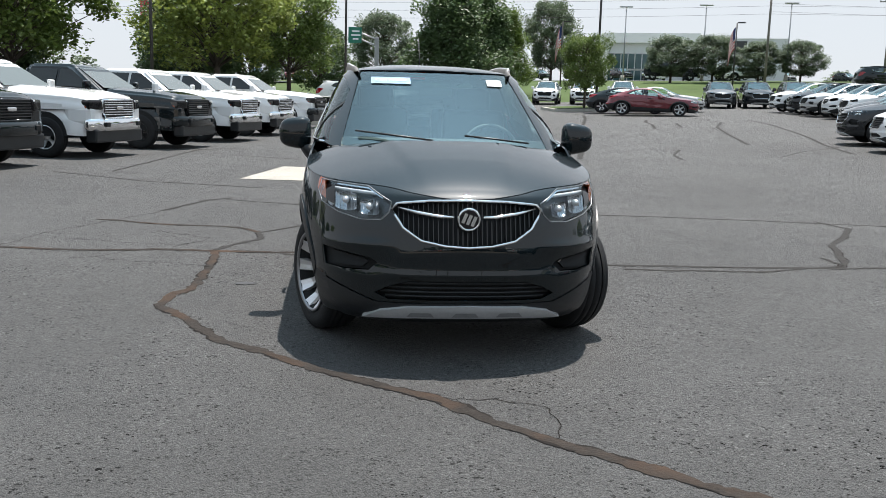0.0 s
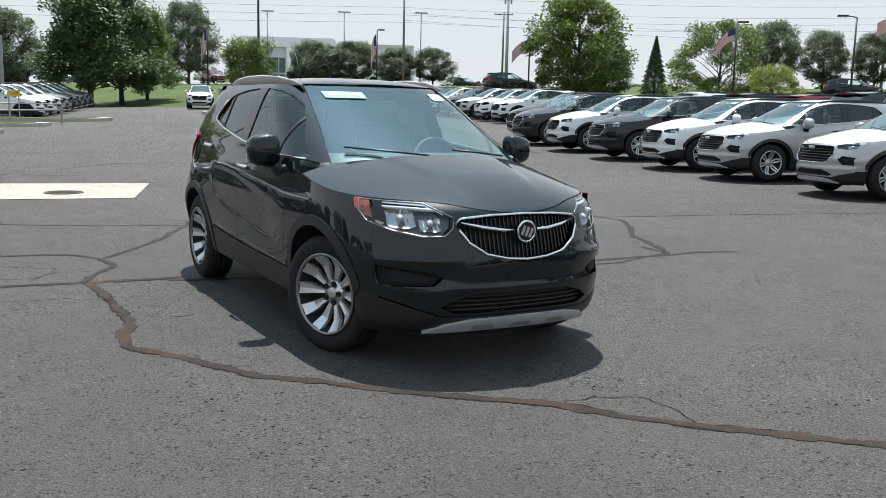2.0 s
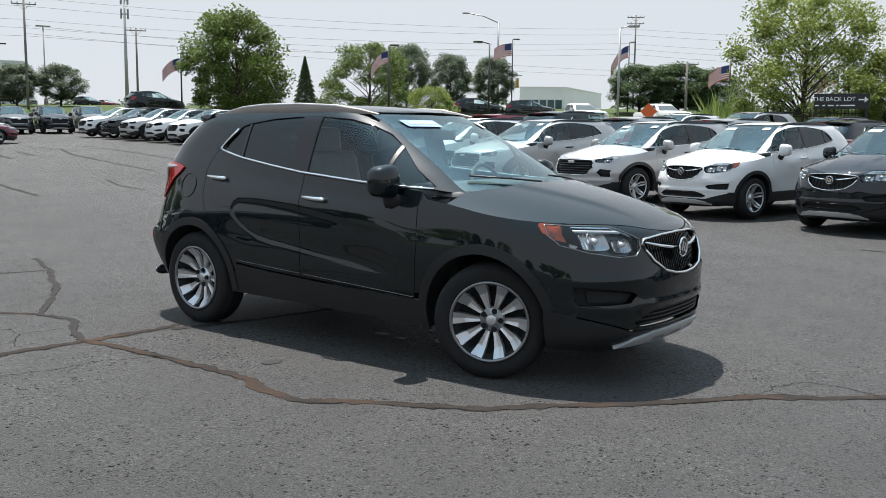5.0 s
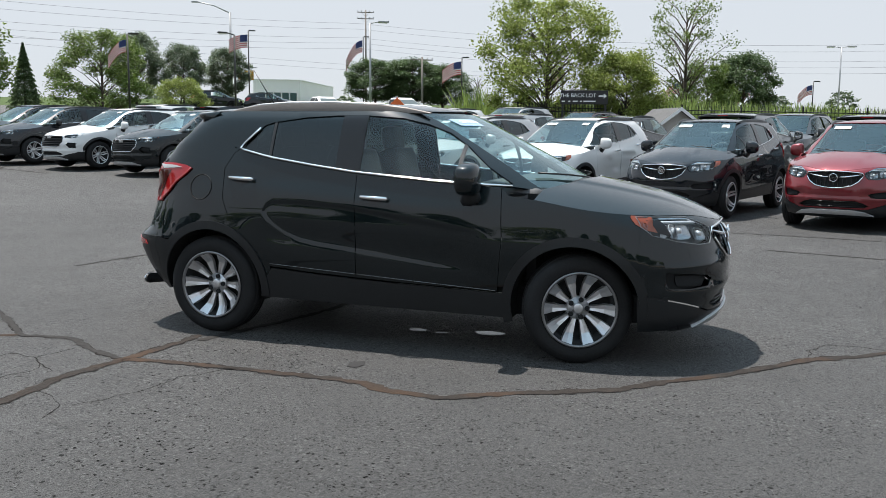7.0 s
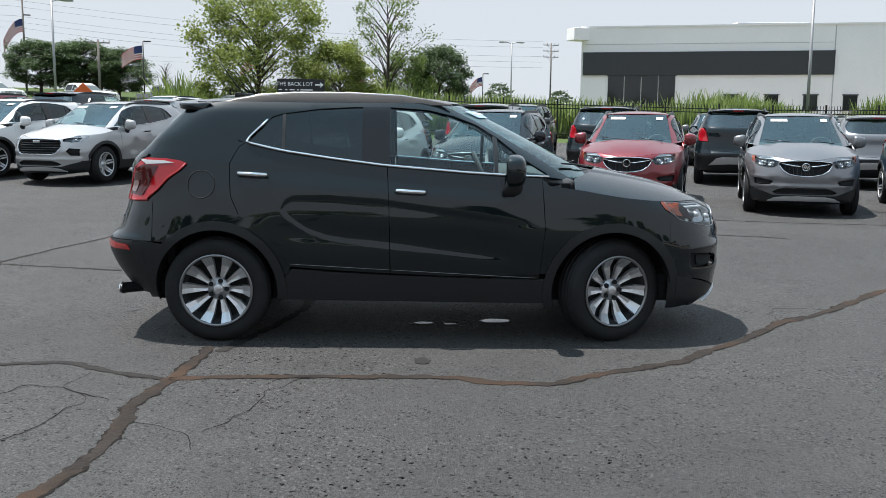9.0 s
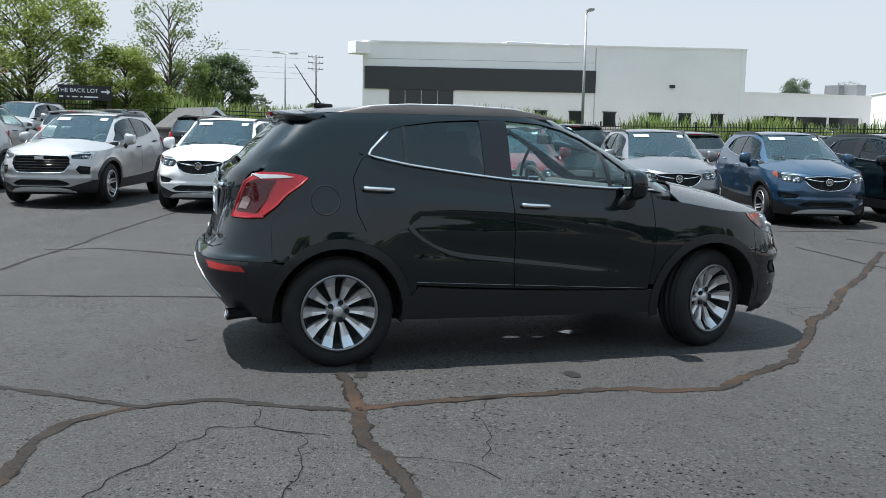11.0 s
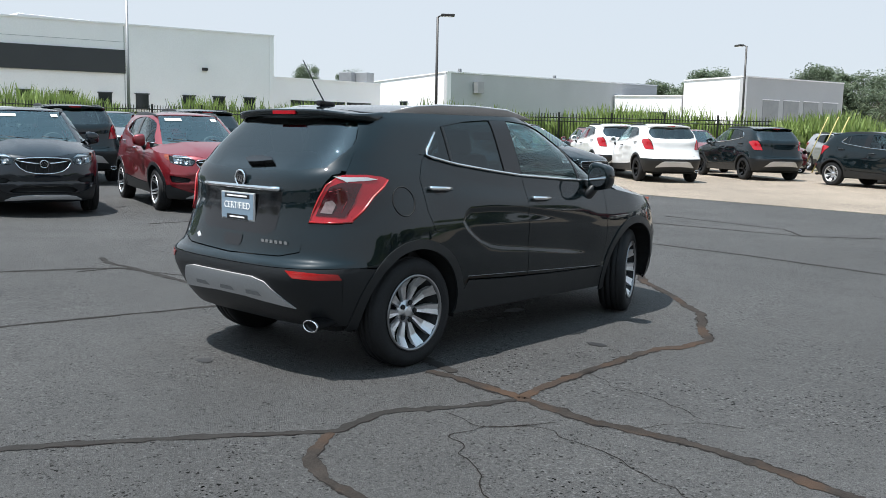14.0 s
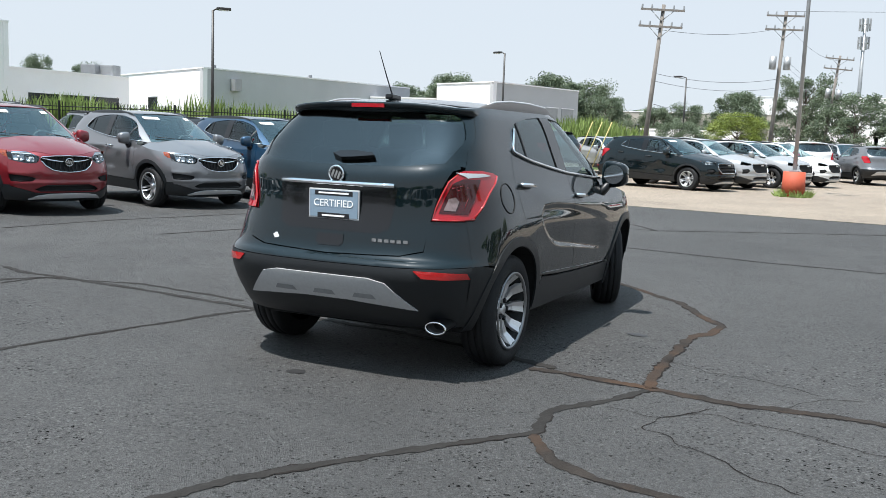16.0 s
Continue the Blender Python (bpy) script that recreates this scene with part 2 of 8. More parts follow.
def ground_mat(name, color, pits, bump, stain):
    m = bpy.data.materials.new(name)
    m.use_nodes = True
    n, l = m.node_tree.nodes, m.node_tree.links
    b = n["Principled BSDF"]
    b.inputs["Roughness"].default_value = 0.72
    b.inputs["Specular IOR Level"].default_value = 0.35
    geo = n.new("ShaderNodeNewGeometry")

    def noise_node(scale, detail=4.0, rough=0.55):
        t = n.new("ShaderNodeTexNoise")
        t.inputs["Scale"].default_value, t.inputs["Detail"].default_value, t.inputs["Roughness"].default_value = scale, detail, rough
        l.new(geo.outputs["Position"], t.inputs["Vector"])
        return t.outputs["Fac"]

    def span(sock, a, b_, lo, hi):
        r = n.new("ShaderNodeMapRange")
        for key, v in (("From Min", a), ("From Max", b_), ("To Min", lo), ("To Max", hi)):
            r.inputs[key].default_value = v
        l.new(sock, r.inputs["Value"])
        return r.outputs["Result"]

    def times(a, b_):
        k = n.new("ShaderNodeMath")
        k.operation = "MULTIPLY"
        l.new(a, k.inputs[0])
        l.new(b_, k.inputs[1])
        return k.outputs[0]

    big = span(noise_node(0.22, 5.0), 0.35, 0.65, 1 - stain, 1 + stain)
    mid = span(noise_node(1.7, 5.0, 0.65), 0.3, 0.7, 0.88, 1.12)
    grain = times(span(noise_node(150.0, 2.0), 0.32, 0.68, 0.45, 1.55), span(noise_node(48.0, 3.0, 0.7), 0.34, 0.66, 0.72, 1.28))
    rough_patch = span(noise_node(0.8, 4.0, 0.65), 0.44, 0.60, 0.0, 1.0)
    stones = n.new("ShaderNodeTexVoronoi")
    stones.inputs["Scale"].default_value = 62.0
    l.new(geo.outputs["Position"], stones.inputs["Vector"])
    pick = n.new("ShaderNodeSeparateColor")
    l.new(stones.outputs["Color"], pick.inputs["Color"])
    tone = times(times(span(pick.outputs[0], 0.0, 0.3, 0.55, 1.0), span(pick.outputs[0], 0.78, 1.0, 1.0, 2.0)), span(stones.outputs["Distance"], 0.25, 0.75, 1.08, 0.66))
    blend = n.new("ShaderNodeMix")
    blend.inputs["A"].default_value = 1.0
    l.new(span(rough_patch, 0.0, 1.0, 0.30, 0.95), blend.inputs["Factor"])
    l.new(tone, blend.inputs["B"])
    grain = times(grain, blend.outputs["Result"])
    vor = n.new("ShaderNodeTexVoronoi")
    vor.inputs["Scale"].default_value = 30.0
    shift = n.new("ShaderNodeVectorMath")  # ragged pits, not round ones
    shift.operation = "MULTIPLY_ADD"
    wob = n.new("ShaderNodeTexNoise")
    wob.inputs["Scale"].default_value, wob.inputs["Detail"].default_value = 70.0, 2.0
    l.new(geo.outputs["Position"], wob.inputs["Vector"])
    l.new(wob.outputs["Color"], shift.inputs[0])
    shift.inputs[1].default_value = (0.035, 0.035, 0.035)
    l.new(geo.outputs["Position"], shift.inputs[2])
    l.new(shift.outputs["Vector"], vor.inputs["Vector"])
    gate = times(span(noise_node(9.0, 3.0, 0.7), 0.43, 0.47, 0.0, 1.0), span(rough_patch, 0.0, 1.0, 0.45, 1.0))
    size = n.new("ShaderNodeSeparateColor")  # pits of many sizes
    l.new(vor.outputs["Color"], size.inputs["Color"])
    ratio = n.new("ShaderNodeMath")
    ratio.operation = "DIVIDE"
    l.new(vor.outputs["Distance"], ratio.inputs[0])
    l.new(span(size.outputs[0], 0.0, 1.0, 0.35, 1.25), ratio.inputs[1])
    hole = span(ratio.outputs[0], 0.23, 0.29, 1.0, 0.0)
    pit = times(hole, gate)
    vor2 = n.new("ShaderNodeTexVoronoi")
    vor2.inputs["Scale"].default_value = 55.0
    l.new(geo.outputs["Position"], vor2.inputs["Vector"])
    speck = times(span(vor2.outputs["Distance"], 0.20, 0.32, 1.0, 0.0), span(noise_node(5.0, 3.0, 0.7), 0.45, 0.6, 0.25, 1.0))
    # the shade inside the pits is put into colour and specular
    pitshade = times(span(pit, 0.0, 1.0, 1.0, 1.0 - pits), span(speck, 0.0, 1.0, 1.04, 1.0 - pits * 0.75))
    value = times(times(big, mid), times(grain, pitshade))
    l.new(span(pitshade, 0.0, 1.0, 0.0, 0.55), b.inputs["Specular IOR Level"])
    hsv = n.new("ShaderNodeHueSaturation")
    hsv.inputs["Color"].default_value = rgb(color)
    l.new(value, hsv.inputs["Value"])
    l.new(hsv.outputs["Color"], b.inputs["Base Color"])
    bp = n.new("ShaderNodeBump")
    bp.inputs["Strength"].default_value, bp.inputs["Distance"].default_value = bump, 0.012
    hgt = n.new("ShaderNodeMath")
    hgt.operation = "SUBTRACT"
    l.new(grain, hgt.inputs[0])
    l.new(pit, hgt.inputs[1])
    l.new(hgt.outputs[0], bp.inputs["Height"])
    l.new(bp.outputs["Normal"], b.inputs["Normal"])
    return m


M_ASPHALT = ground_mat("aged_asphalt", (0.0592, 0.0594, 0.0589), 0.95, 0.85, 0.16)
M_CONCRETE = ground_mat("worn_concrete", (0.215, 0.178, 0.138), 0.25, 0.3, 0.15)
M_PALECONC = ground_mat("pale_concrete_patch", (0.29, 0.272, 0.235), 0.2, 0.2, 0.08)
M_SEALANT = mat("crack_sealant", (0.0185, 0.0172, 0.0160), 0.8, 0, 0.3, 6, 50, 0.4, spec=0.2)
M_SEALBROWN = mat("rusty_crack_fill", (0.0225, 0.0190, 0.0165), 0.9, 0, 0.45, 7, 70, 0.6, spec=0.2)
def rusted(m, colour, scale):
    """Rust-brown stretches along a sealed crack."""
    n, l = m.node_tree.nodes, m.node_tree.links
    b = n["Principled BSDF"]
    src = b.inputs["Base Color"].links[0].from_socket
    geo, t, r, mx = (n.new(k) for k in ("ShaderNodeNewGeometry", "ShaderNodeTexNoise", "ShaderNodeMapRange", "ShaderNodeMix"))
    t.inputs["Scale"].default_value, t.inputs["Detail"].default_value = scale, 6.0
    l.new(geo.outputs["Position"], t.inputs["Vector"])
    r.inputs["From Min"].default_value, r.inputs["From Max"].default_value = 0.46, 0.66
    l.new(t.outputs["Fac"], r.inputs["Value"])
    mx.data_type = "RGBA"
    l.new(r.outputs["Result"], mx.inputs["Factor"])
    l.new(src, mx.inputs["A"])
    mx.inputs["B"].default_value = rgb(colour)
    l.new(mx.outputs["Result"], b.inputs["Base Color"])


rusted(M_SEALBROWN, (0.045, 0.0280, 0.0185), 2.6)
M_CRACK = mat("open_crack", (0.016, 0.014, 0.013), 0.95, 0, 0.2, spec=0.1)
M_OIL = mat("oil_stain", (0.02, 0.02, 0.021), 0.5, 0, 0.3, 12)


def rise(x, y):
    """Height of the ground: level round the car, then climbing gently."""
    d = 0.95 * x + 0.6 * y - 12.0
    s = 4.0
    up = 0.033 * (math.log1p(math.exp(-abs(d) / s)) * s + max(d, 0.0))
    t = min(max((0.55 * x + 0.835 * y - 63.0) / 24.0, 0.0), 1.0)  # the lawn bank past the lot
    return min(up, 3.2 + 0.3 * math.tanh(max(up - 3.2, 0.0))) + 1.5 * t * t * (3 - 2 * t) - 0.0016


# ---------------------------------------------------------------- mesh tools
from mathutils.geometry import delaunay_2d_cdt


def empty(name, m=Matrix()):
    ob = new(name)
    ob.empty_display_size = 0.2
    ob.matrix_basis = m
    return ob


def link_mesh(name, me, material, parent, label="", smooth=True):
    ob = new(name, me)
    if isinstance(material, (list, tuple)):
        for m in material:
            me.materials.append(m)
    elif material:
        me.materials.append(material)
    if smooth:
        me.shade_smooth()
    if parent:
        ob.parent = parent
    if label:
        ob["label"] = label
    return ob


def part(name, bm, material, parent=None, label="", smooth=False):
    me = bpy.data.meshes.new(name)
    bm.to_mesh(me)
    bm.free()
    return link_mesh(name, me, material, parent, label, smooth)


def raw(name, verts, faces, material, parent=None, label="", smooth=False):
    me = bpy.data.meshes.new(name)
    me.from_pydata([tuple(v) for v in verts], [], faces)
    me.update()
    return link_mesh(name, me, material, parent, label, smooth)


def add_box(bm, size, at=(0, 0, 0), rot=(0, 0, 0), bevel=0.0, seg=2):
    m = pose(*at, *rot) @ Matrix.Diagonal((*size, 1))
    vs = bmesh.ops.create_cube(bm, size=1, matrix=m)["verts"]
    if bevel:
        es = list({e for v in vs for e in v.link_edges})
        bmesh.ops.bevel(bm, geom=es, offset=bevel, segments=seg, affect="EDGES", profile=0.6)


def box(name, size, at, material, parent=None, rot=(0, 0, 0), bevel=0.0, label="", seg=2):
    bm = bmesh.new()
    add_box(bm, size, at, rot, bevel, seg)
    return part(name, bm, material, parent, label)


def add_cyl(bm, r0, r1, h, at=(0, 0, 0), rot=(0, 0, 0), seg=16, caps=True):
    bmesh.ops.create_cone(bm, cap_ends=caps, segments=seg, radius1=r0, radius2=r1, depth=h, matrix=pose(*at, *rot) @ Matrix.Translation((0, 0, h / 2)))


def tube_data(path, r, seg=8, closed=False, flat=1.0):
    """Verts and faces of a tube swept along points. flat squashes the section across its local up."""
    pts = [Vector(p) for p in path]
    n = len(pts)
    verts, faces = [], []
    radii = r if isinstance(r, (list, tuple)) else [r] * n
    for i, p in enumerate(pts):
        a, b = pts[(i - 1) % n if closed else max(i - 1, 0)], pts[(i + 1) % n if closed else min(i + 1, n - 1)]
        d = (b - a).normalized()
        up = Vector((0, 0, 1)) if abs(d.z) < 0.9 else Vector((0, 1, 0))
        s = d.cross(up).normalized()
        u = s.cross(d)
        for k in range(seg):
            t = 2 * math.pi * k / seg
            verts.append(p + radii[i] * (math.cos(t) * s + flat * math.sin(t) * u))
    for i in range(n if closed else n - 1):
        j = (i + 1) % n
        for k in range(seg):
            q = (k + 1) % seg
            faces.append((i * seg + k, i * seg + q, j * seg + q, j * seg + k))
    if not closed:
        faces.append(tuple(range(seg))[::-1])
        faces.append(tuple((n - 1) * seg + k for k in range(seg)))
    return verts, faces


def tube(name, path, r, material, parent=None, label="", seg=8, closed=False, flat=1.0):
    return raw(name, *tube_data(path, r, seg, closed, flat), material, parent, label, True)


def lathe_data(profile, seg=48, axis="x"):
    """Spin (radius, along) points round an axis."""
    verts, faces = [], []
    n = len(profile)
    for k in range(seg):
        c, s = math.cos(2 * math.pi * k / seg), math.sin(2 * math.pi * k / seg)
        for r, a in profile:
            verts.append((a, r * c, r * s) if axis == "x" else (r * c, r * s, a))
    for k in range(seg):
        q = (k + 1) % seg
        for i in range(n - 1):
            faces.append((k * n + i, k * n + i + 1, q * n + i + 1, q * n + i))
    return verts, faces


def text(name, body, size, material, m, parent=None, depth=0.0008, align="CENTER"):
    cu = bpy.data.curves.new(name, "FONT")
    cu.body, cu.size, cu.align_x, cu.align_y, cu.extrude = body, size, align, "CENTER", depth
    cu.materials.append(material)
    ob = new(name, cu)
    ob.matrix_basis = m
    if parent:
        ob.parent = parent
    return ob


def inside(px, py, loops):
    odd = np.zeros(len(px), bool)
    for loop in loops:
        q = np.asarray(loop, float)
        for (ax, ay), (bx, by) in zip(q, np.roll(q, -1, 0)):
            if ay != by:
                odd ^= ((ay > py) != (by > py)) & (px < (bx - ax) * (py - ay) / (by - ay) + ax)
    return odd


def near_edge(px, py, loops):
    best = np.full(len(px), 9.0)
    for loop in loops:
        q = np.asarray(loop, float)
        for a, b in zip(q, np.roll(q, -1, 0)):
            d = b - a
            t = np.clip(((px - a[0]) * d[0] + (py - a[1]) * d[1]) / max(d @ d, 1e-12), 0, 1)
            best = np.minimum(best, np.hypot(px - a[0] - t * d[0], py - a[1] - t * d[1]))
    return best


def resample(loop, step):
    out = []
    for a, b in zip(loop, list(loop[1:]) + [loop[0]]):
        n = max(1, int(math.ceil(math.hypot(b[0] - a[0], b[1] - a[1]) / step)))
        out += [(a[0] + (b[0] - a[0]) * k / n, a[1] + (b[1] - a[1]) * k / n) for k in range(n)]
    return out


def fill(loops, cell):
    """Triangles over a flat region: outer outline and holes."""
    loops = [resample(lp, cell) for lp in loops]
    pts, edges = [], []
    for lp in loops:
        s = len(pts)
        pts += lp
        edges += [(s + i, s + (i + 1) % len(lp)) for i in range(len(lp))]
    q = np.array(pts)
    lo, hi = q.min(0), q.max(0)
    gx, gy = np.meshgrid(np.arange(lo[0] + cell / 2, hi[0], cell), np.arange(lo[1] + cell / 2, hi[1], cell))
    gx, gy = gx.ravel(), gy.ravel()
    if len(gx):
        ok = inside(gx, gy, loops)
        gx, gy = gx[ok], gy[ok]
        ok = near_edge(gx, gy, loops) > cell * 0.4
        pts = pts + list(zip(gx[ok].tolist(), gy[ok].tolist()))
    vo, eo, fo, *_ = delaunay_2d_cdt([Vector(p) for p in pts], edges, [], 0, 1e-6)
    v = np.array([(p.x, p.y) for p in vo])
    f = np.array([t for t in fo if len(t) == 3])
    c = v[f].mean(1)
    f = f[inside(c[:, 0], c[:, 1], loops)]
    return v, f


def patch(name, loops, surf, material, parent, cell=0.05, lift=0.0, rim=0.012, label="", flip=1):
    """A panel: a flat region laid on a curved surface, with exact normals and a turned-in rim."""
    if not isinstance(loops[0][0], (tuple, list)):
        loops = [loops]
    v, f = fill(loops, cell)
    e = 1e-3
    p = surf(v[:, 0], v[:, 1])
    du = surf(v[:, 0] + e, v[:, 1]) - surf(v[:, 0] - e, v[:, 1])
    dv = surf(v[:, 0], v[:, 1] + e) - surf(v[:, 0], v[:, 1] - e)
    n = np.cross(du, dv)
    n /= np.linalg.norm(n, axis=1)[:, None] + 1e-12
    core = np.stack([0 * p[:, 0], p[:, 1] * 0.55, 0 * p[:, 2] + 0.7], 1)
    if ((p - core) * n).sum() < 0:
        n = -n
    p = p + lift * n
    a, b, c = p[f[:, 0]], p[f[:, 1]], p[f[:, 2]]
    if (np.cross(b - a, c - a) * n[f].mean(1)).sum() < 0:
        f = f[:, ::-1]
    verts, faces, norms = p.tolist(), f.tolist(), n.tolist()
    if rim:
        seen = {}
        for t in f:
            for i, j in ((t[0], t[1]), (t[1], t[2]), (t[2], t[0])):
                seen[(i, j)] = True
        for i, j in list(seen):
            if (j, i) not in seen:
                k = len(verts)
                s = p[j] - p[i]
                w = np.cross(s, n[i])
                w = (w / (np.linalg.norm(w) + 1e-12)).tolist()
                verts += [p[i].tolist(), p[j].tolist(), (p[j] - rim * n[j]).tolist(), (p[i] - rim * n[i]).tolist()]
                norms += [w] * 4
                faces.append((k, k + 3, k + 2, k + 1))
    me = bpy.data.meshes.new(name)
    me.from_pydata(verts, [], faces)
    me.update()
    ob = link_mesh(name, me, material, parent, label)
    me.normals_split_custom_set_from_vertices(norms)
    return ob


def painted(ob, colour):
    """Let the paint hang on the object, so that copies can differ."""
    ob.material_slots[0].link = "OBJECT"
    ob.material_slots[0].material = PAINT[colour]
    ob["painted"] = 1
    return ob


def repaint(thing, colour):
    for o in thing.children_recursive:
        if "painted" in o:
            o.material_slots[0].material = PAINT[colour]
    return thing


# ---------------------------------------------------------------- vehicles
def table(*pairs):
    """A smooth curve through the pairs, that never overshoots them."""
    a, b = (np.array(q, float) for q in zip(*pairs))
    h, s = np.diff(a), np.diff(b) / np.diff(a)
    m = np.zeros(len(a))
    m[0], m[-1] = s[0], s[-1]
    for i in range(1, len(a) - 1):
        if s[i - 1] * s[i] > 0:
            w1, w2 = 2 * h[i] + h[i - 1], h[i] + 2 * h[i - 1]
            m[i] = (w1 + w2) / (w1 / s[i - 1] + w2 / s[i])

    def f(v):
        v = np.clip(np.asarray(v, float), a[0], a[-1])
        i = np.clip(np.searchsorted(a, v, "right") - 1, 0, len(a) - 2)
        t = (v - a[i]) / h[i]
        return (1 + 2 * t) * (1 - t) ** 2 * b[i] + t * (1 - t) ** 2 * h[i] * m[i] + t * t * (3 - 2 * t) * b[i + 1] + t * t * (t - 1) * h[i] * m[i + 1]
    return f


class Shape:
    """The skin of a crossover, as widths, noses, tails and crowns by height or length. x across, front towards -y."""

    def __init__(self, sx=1.0, sy=1.0, sz=1.0, wheel_r=0.339, arch=0.40):
        self.k = np.array([sx, sy, sz])
        self.width = table((0.18, 0.80), (0.28, 0.825), (0.40, 0.850), (0.52, 0.868), (0.68, 0.886), (0.82, 0.878), (0.92, 0.862), (1.02, 0.835), (1.10, 0.808), (1.16, 0.788), (1.30, 0.732), (1.42, 0.682), (1.50, 0.640), (1.545, 0.602), (1.60, 0.55))
        self.nose = table((0.18, -1.93), (0.24, -2.06), (0.32, -2.115), (0.45, -2.135), (0.58, -2.145), (0.68, -2.135), (0.78, -2.11), (0.86, -2.075), (0.92, -1.99), (1.0, -1.82), (1.1, -1.5), (1.2, -1.3))
        self.nose_n = table((0.2, 2.9), (0.5, 2.7), (0.8, 2.35), (1.0, 2.2))
        self.tail = table((0.25, 1.84), (0.33, 1.93), (0.42, 2.0), (0.50, 2.05), (0.55, 2.073), (0.60, 2.086), (0.652, 2.082), (0.682, 2.056), (0.70, 2.026), (0.80, 1.985), (0.95, 1.945), (1.10, 1.932), (1.17, 1.90), (1.20, 1.872), (1.24, 1.82), (1.35, 1.71), (1.50, 1.56), (1.56, 1.50), (1.7, 1.33))
        self.tail_n = table((0.3, 4.2), (0.7, 3.6), (1.0, 3.5), (1.2, 4.2), (1.35, 5.5), (1.55, 5.5))
        self.glass_f = table((1.0, -1.40), (1.10, -1.20), (1.2, -1.005), (1.35, -0.71), (1.50, -0.405), (1.56, -0.27), (1.7, 0.1))
        self.glass_b = table((1.05, 0.68), (1.55, 0.50))
        self.glass_n = table((1.05, 2.0), (1.55, 2.6))
        self.hood = table((-2.2, 0.74), (-2.12, 0.80), (-2.08, 0.855), (-2.0, 0.905), (-1.9, 0.95), (-1.75, 1.0), (-1.55, 1.05), (-1.35, 1.093), (-1.15, 1.13), (-0.9, 1.165), (-0.6, 1.19))
        self.crown = table((-0.6, 1.46), (-0.29, 1.556), (-0.1, 1.584), (0.15, 1.602), (0.5, 1.61), (0.9, 1.604), (1.2, 1.59), (1.5, 1.565), (1.75, 1.54))
        self.ring = 1.545
        self.arch = arch
        self.wheel_y = (-1.2775, 1.2775)
        self.wheel_r = wheel_r

    def out(self, x, y, z):
        return np.stack(np.broadcast_arrays(np.asarray(x, float), np.asarray(y, float), np.asarray(z, float)), -1) * self.k

    def ends(self, z, cab):
        r = self.tail(z)
        br = np.interp(z, [1.0, 1.3], [0.80, 0.60])
        nr = self.tail_n(z)
        if cab:
            f, bf, nf = self.glass_f(z), self.glass_b(z), self.glass_n(z)
        else:
            f, nf = self.nose(z), self.nose_n(z)
            bf = np.maximum(-1.15 - f, 0.3)
        return f, bf, nf, r, br, nr

    def side_x(self, y, z, cab=False):
        y, z = np.broadcast_arrays(np.asarray(y, float), np.asarray(z, float))
        f, bf, nf, r, br, nr = self.ends(z, cab)
        w = self.width(z) * (1 - 0.012 * (y / 1.3) ** 2)
        if not cab:
            win = 1 / (1 + np.exp(-(y + 0.62) / 0.07)) / (1 + np.exp((y - 0.86) / 0.07))
            line = 0.66 + 0.06 * y
            w = w + win * (0.008 * np.exp(-(((z - 0.95 - 0.07 * y) / 0.06) ** 2)) - 0.017 * np.exp(-(((z - line) / 0.095) ** 2)))
            # a shield-shaped hollow across both doors, with a tight edge
            zt = np.interp(y, [-0.80, -0.44, 0.25, 0.55, 0.78, 0.83, 0.853], [0.772, 0.824, 0.921, 0.940, 0.938, 0.910, 0.866])
            zl = np.interp(y, [-0.80, -0.386, 0.243, 0.46, 0.579, 0.68, 0.762, 0.82, 0.853, 0.86], [0.53, 0.573, 0.649, 0.672, 0.695, 0.732, 0.779, 0.825, 0.866, 0.9])
            edge = np.minimum(zt - z, z - zl)
            fade = np.clip((y + 0.78) / 0.5, 0, 1)
            w = w - 0.0085 * fade * fade * (3 - 2 * fade) / (1 + np.exp(np.clip(-edge / 0.0065, -40, 40)))
        tf = np.clip((f + bf - y) / bf, 0, 0.9995)
        tr = np.clip((y - r + br) / br, 0, 0.9995)
        return w * (1 - tf**nf) ** (1 / nf) * (1 - tr**nr) ** (1 / nr)

    def front_y(self, x, z, cab=False):
        x, z = np.broadcast_arrays(np.asarray(x, float), np.asarray(z, float))
        f, bf, nf, *_ = self.ends(z, cab)
        t = np.clip(np.abs(x) / (self.width(z) * (1 if cab else 0.985)), 0, 0.999)
        y = f + bf - bf * (1 - t**nf) ** (1 / nf)
        if not cab:  # ridges over and under the side pockets
            a = np.abs(x)
            env = np.clip((a - 0.34) / 0.16, 0, 1) * np.clip((0.80 - a) / 0.08, 0, 1)
            y = y + env * (0.014 * np.exp(-(((z - 0.535) / 0.036) ** 2)) - 0.016 * np.exp(-(((z - 0.618 - 0.05 * (0.6 - a)) / 0.026) ** 2)) - 0.008 * np.exp(-(((z - 0.456) / 0.028) ** 2)))
            y = y - 0.010 * np.exp(-(((z - 0.475) / 0.022) ** 2)) * np.clip((0.46 - a) / 0.12, 0, 1)
        return y

    def rear_y(self, x, z):
        x, z = np.broadcast_arrays(np.asarray(x, float), np.asarray(z, float))
        *_, r, br, nr = self.ends(z, False)
        t = np.clip(np.abs(x) / (self.width(z) * 0.98), 0, 0.999)
        return r - br + br * (1 - t**nr) ** (1 / nr)

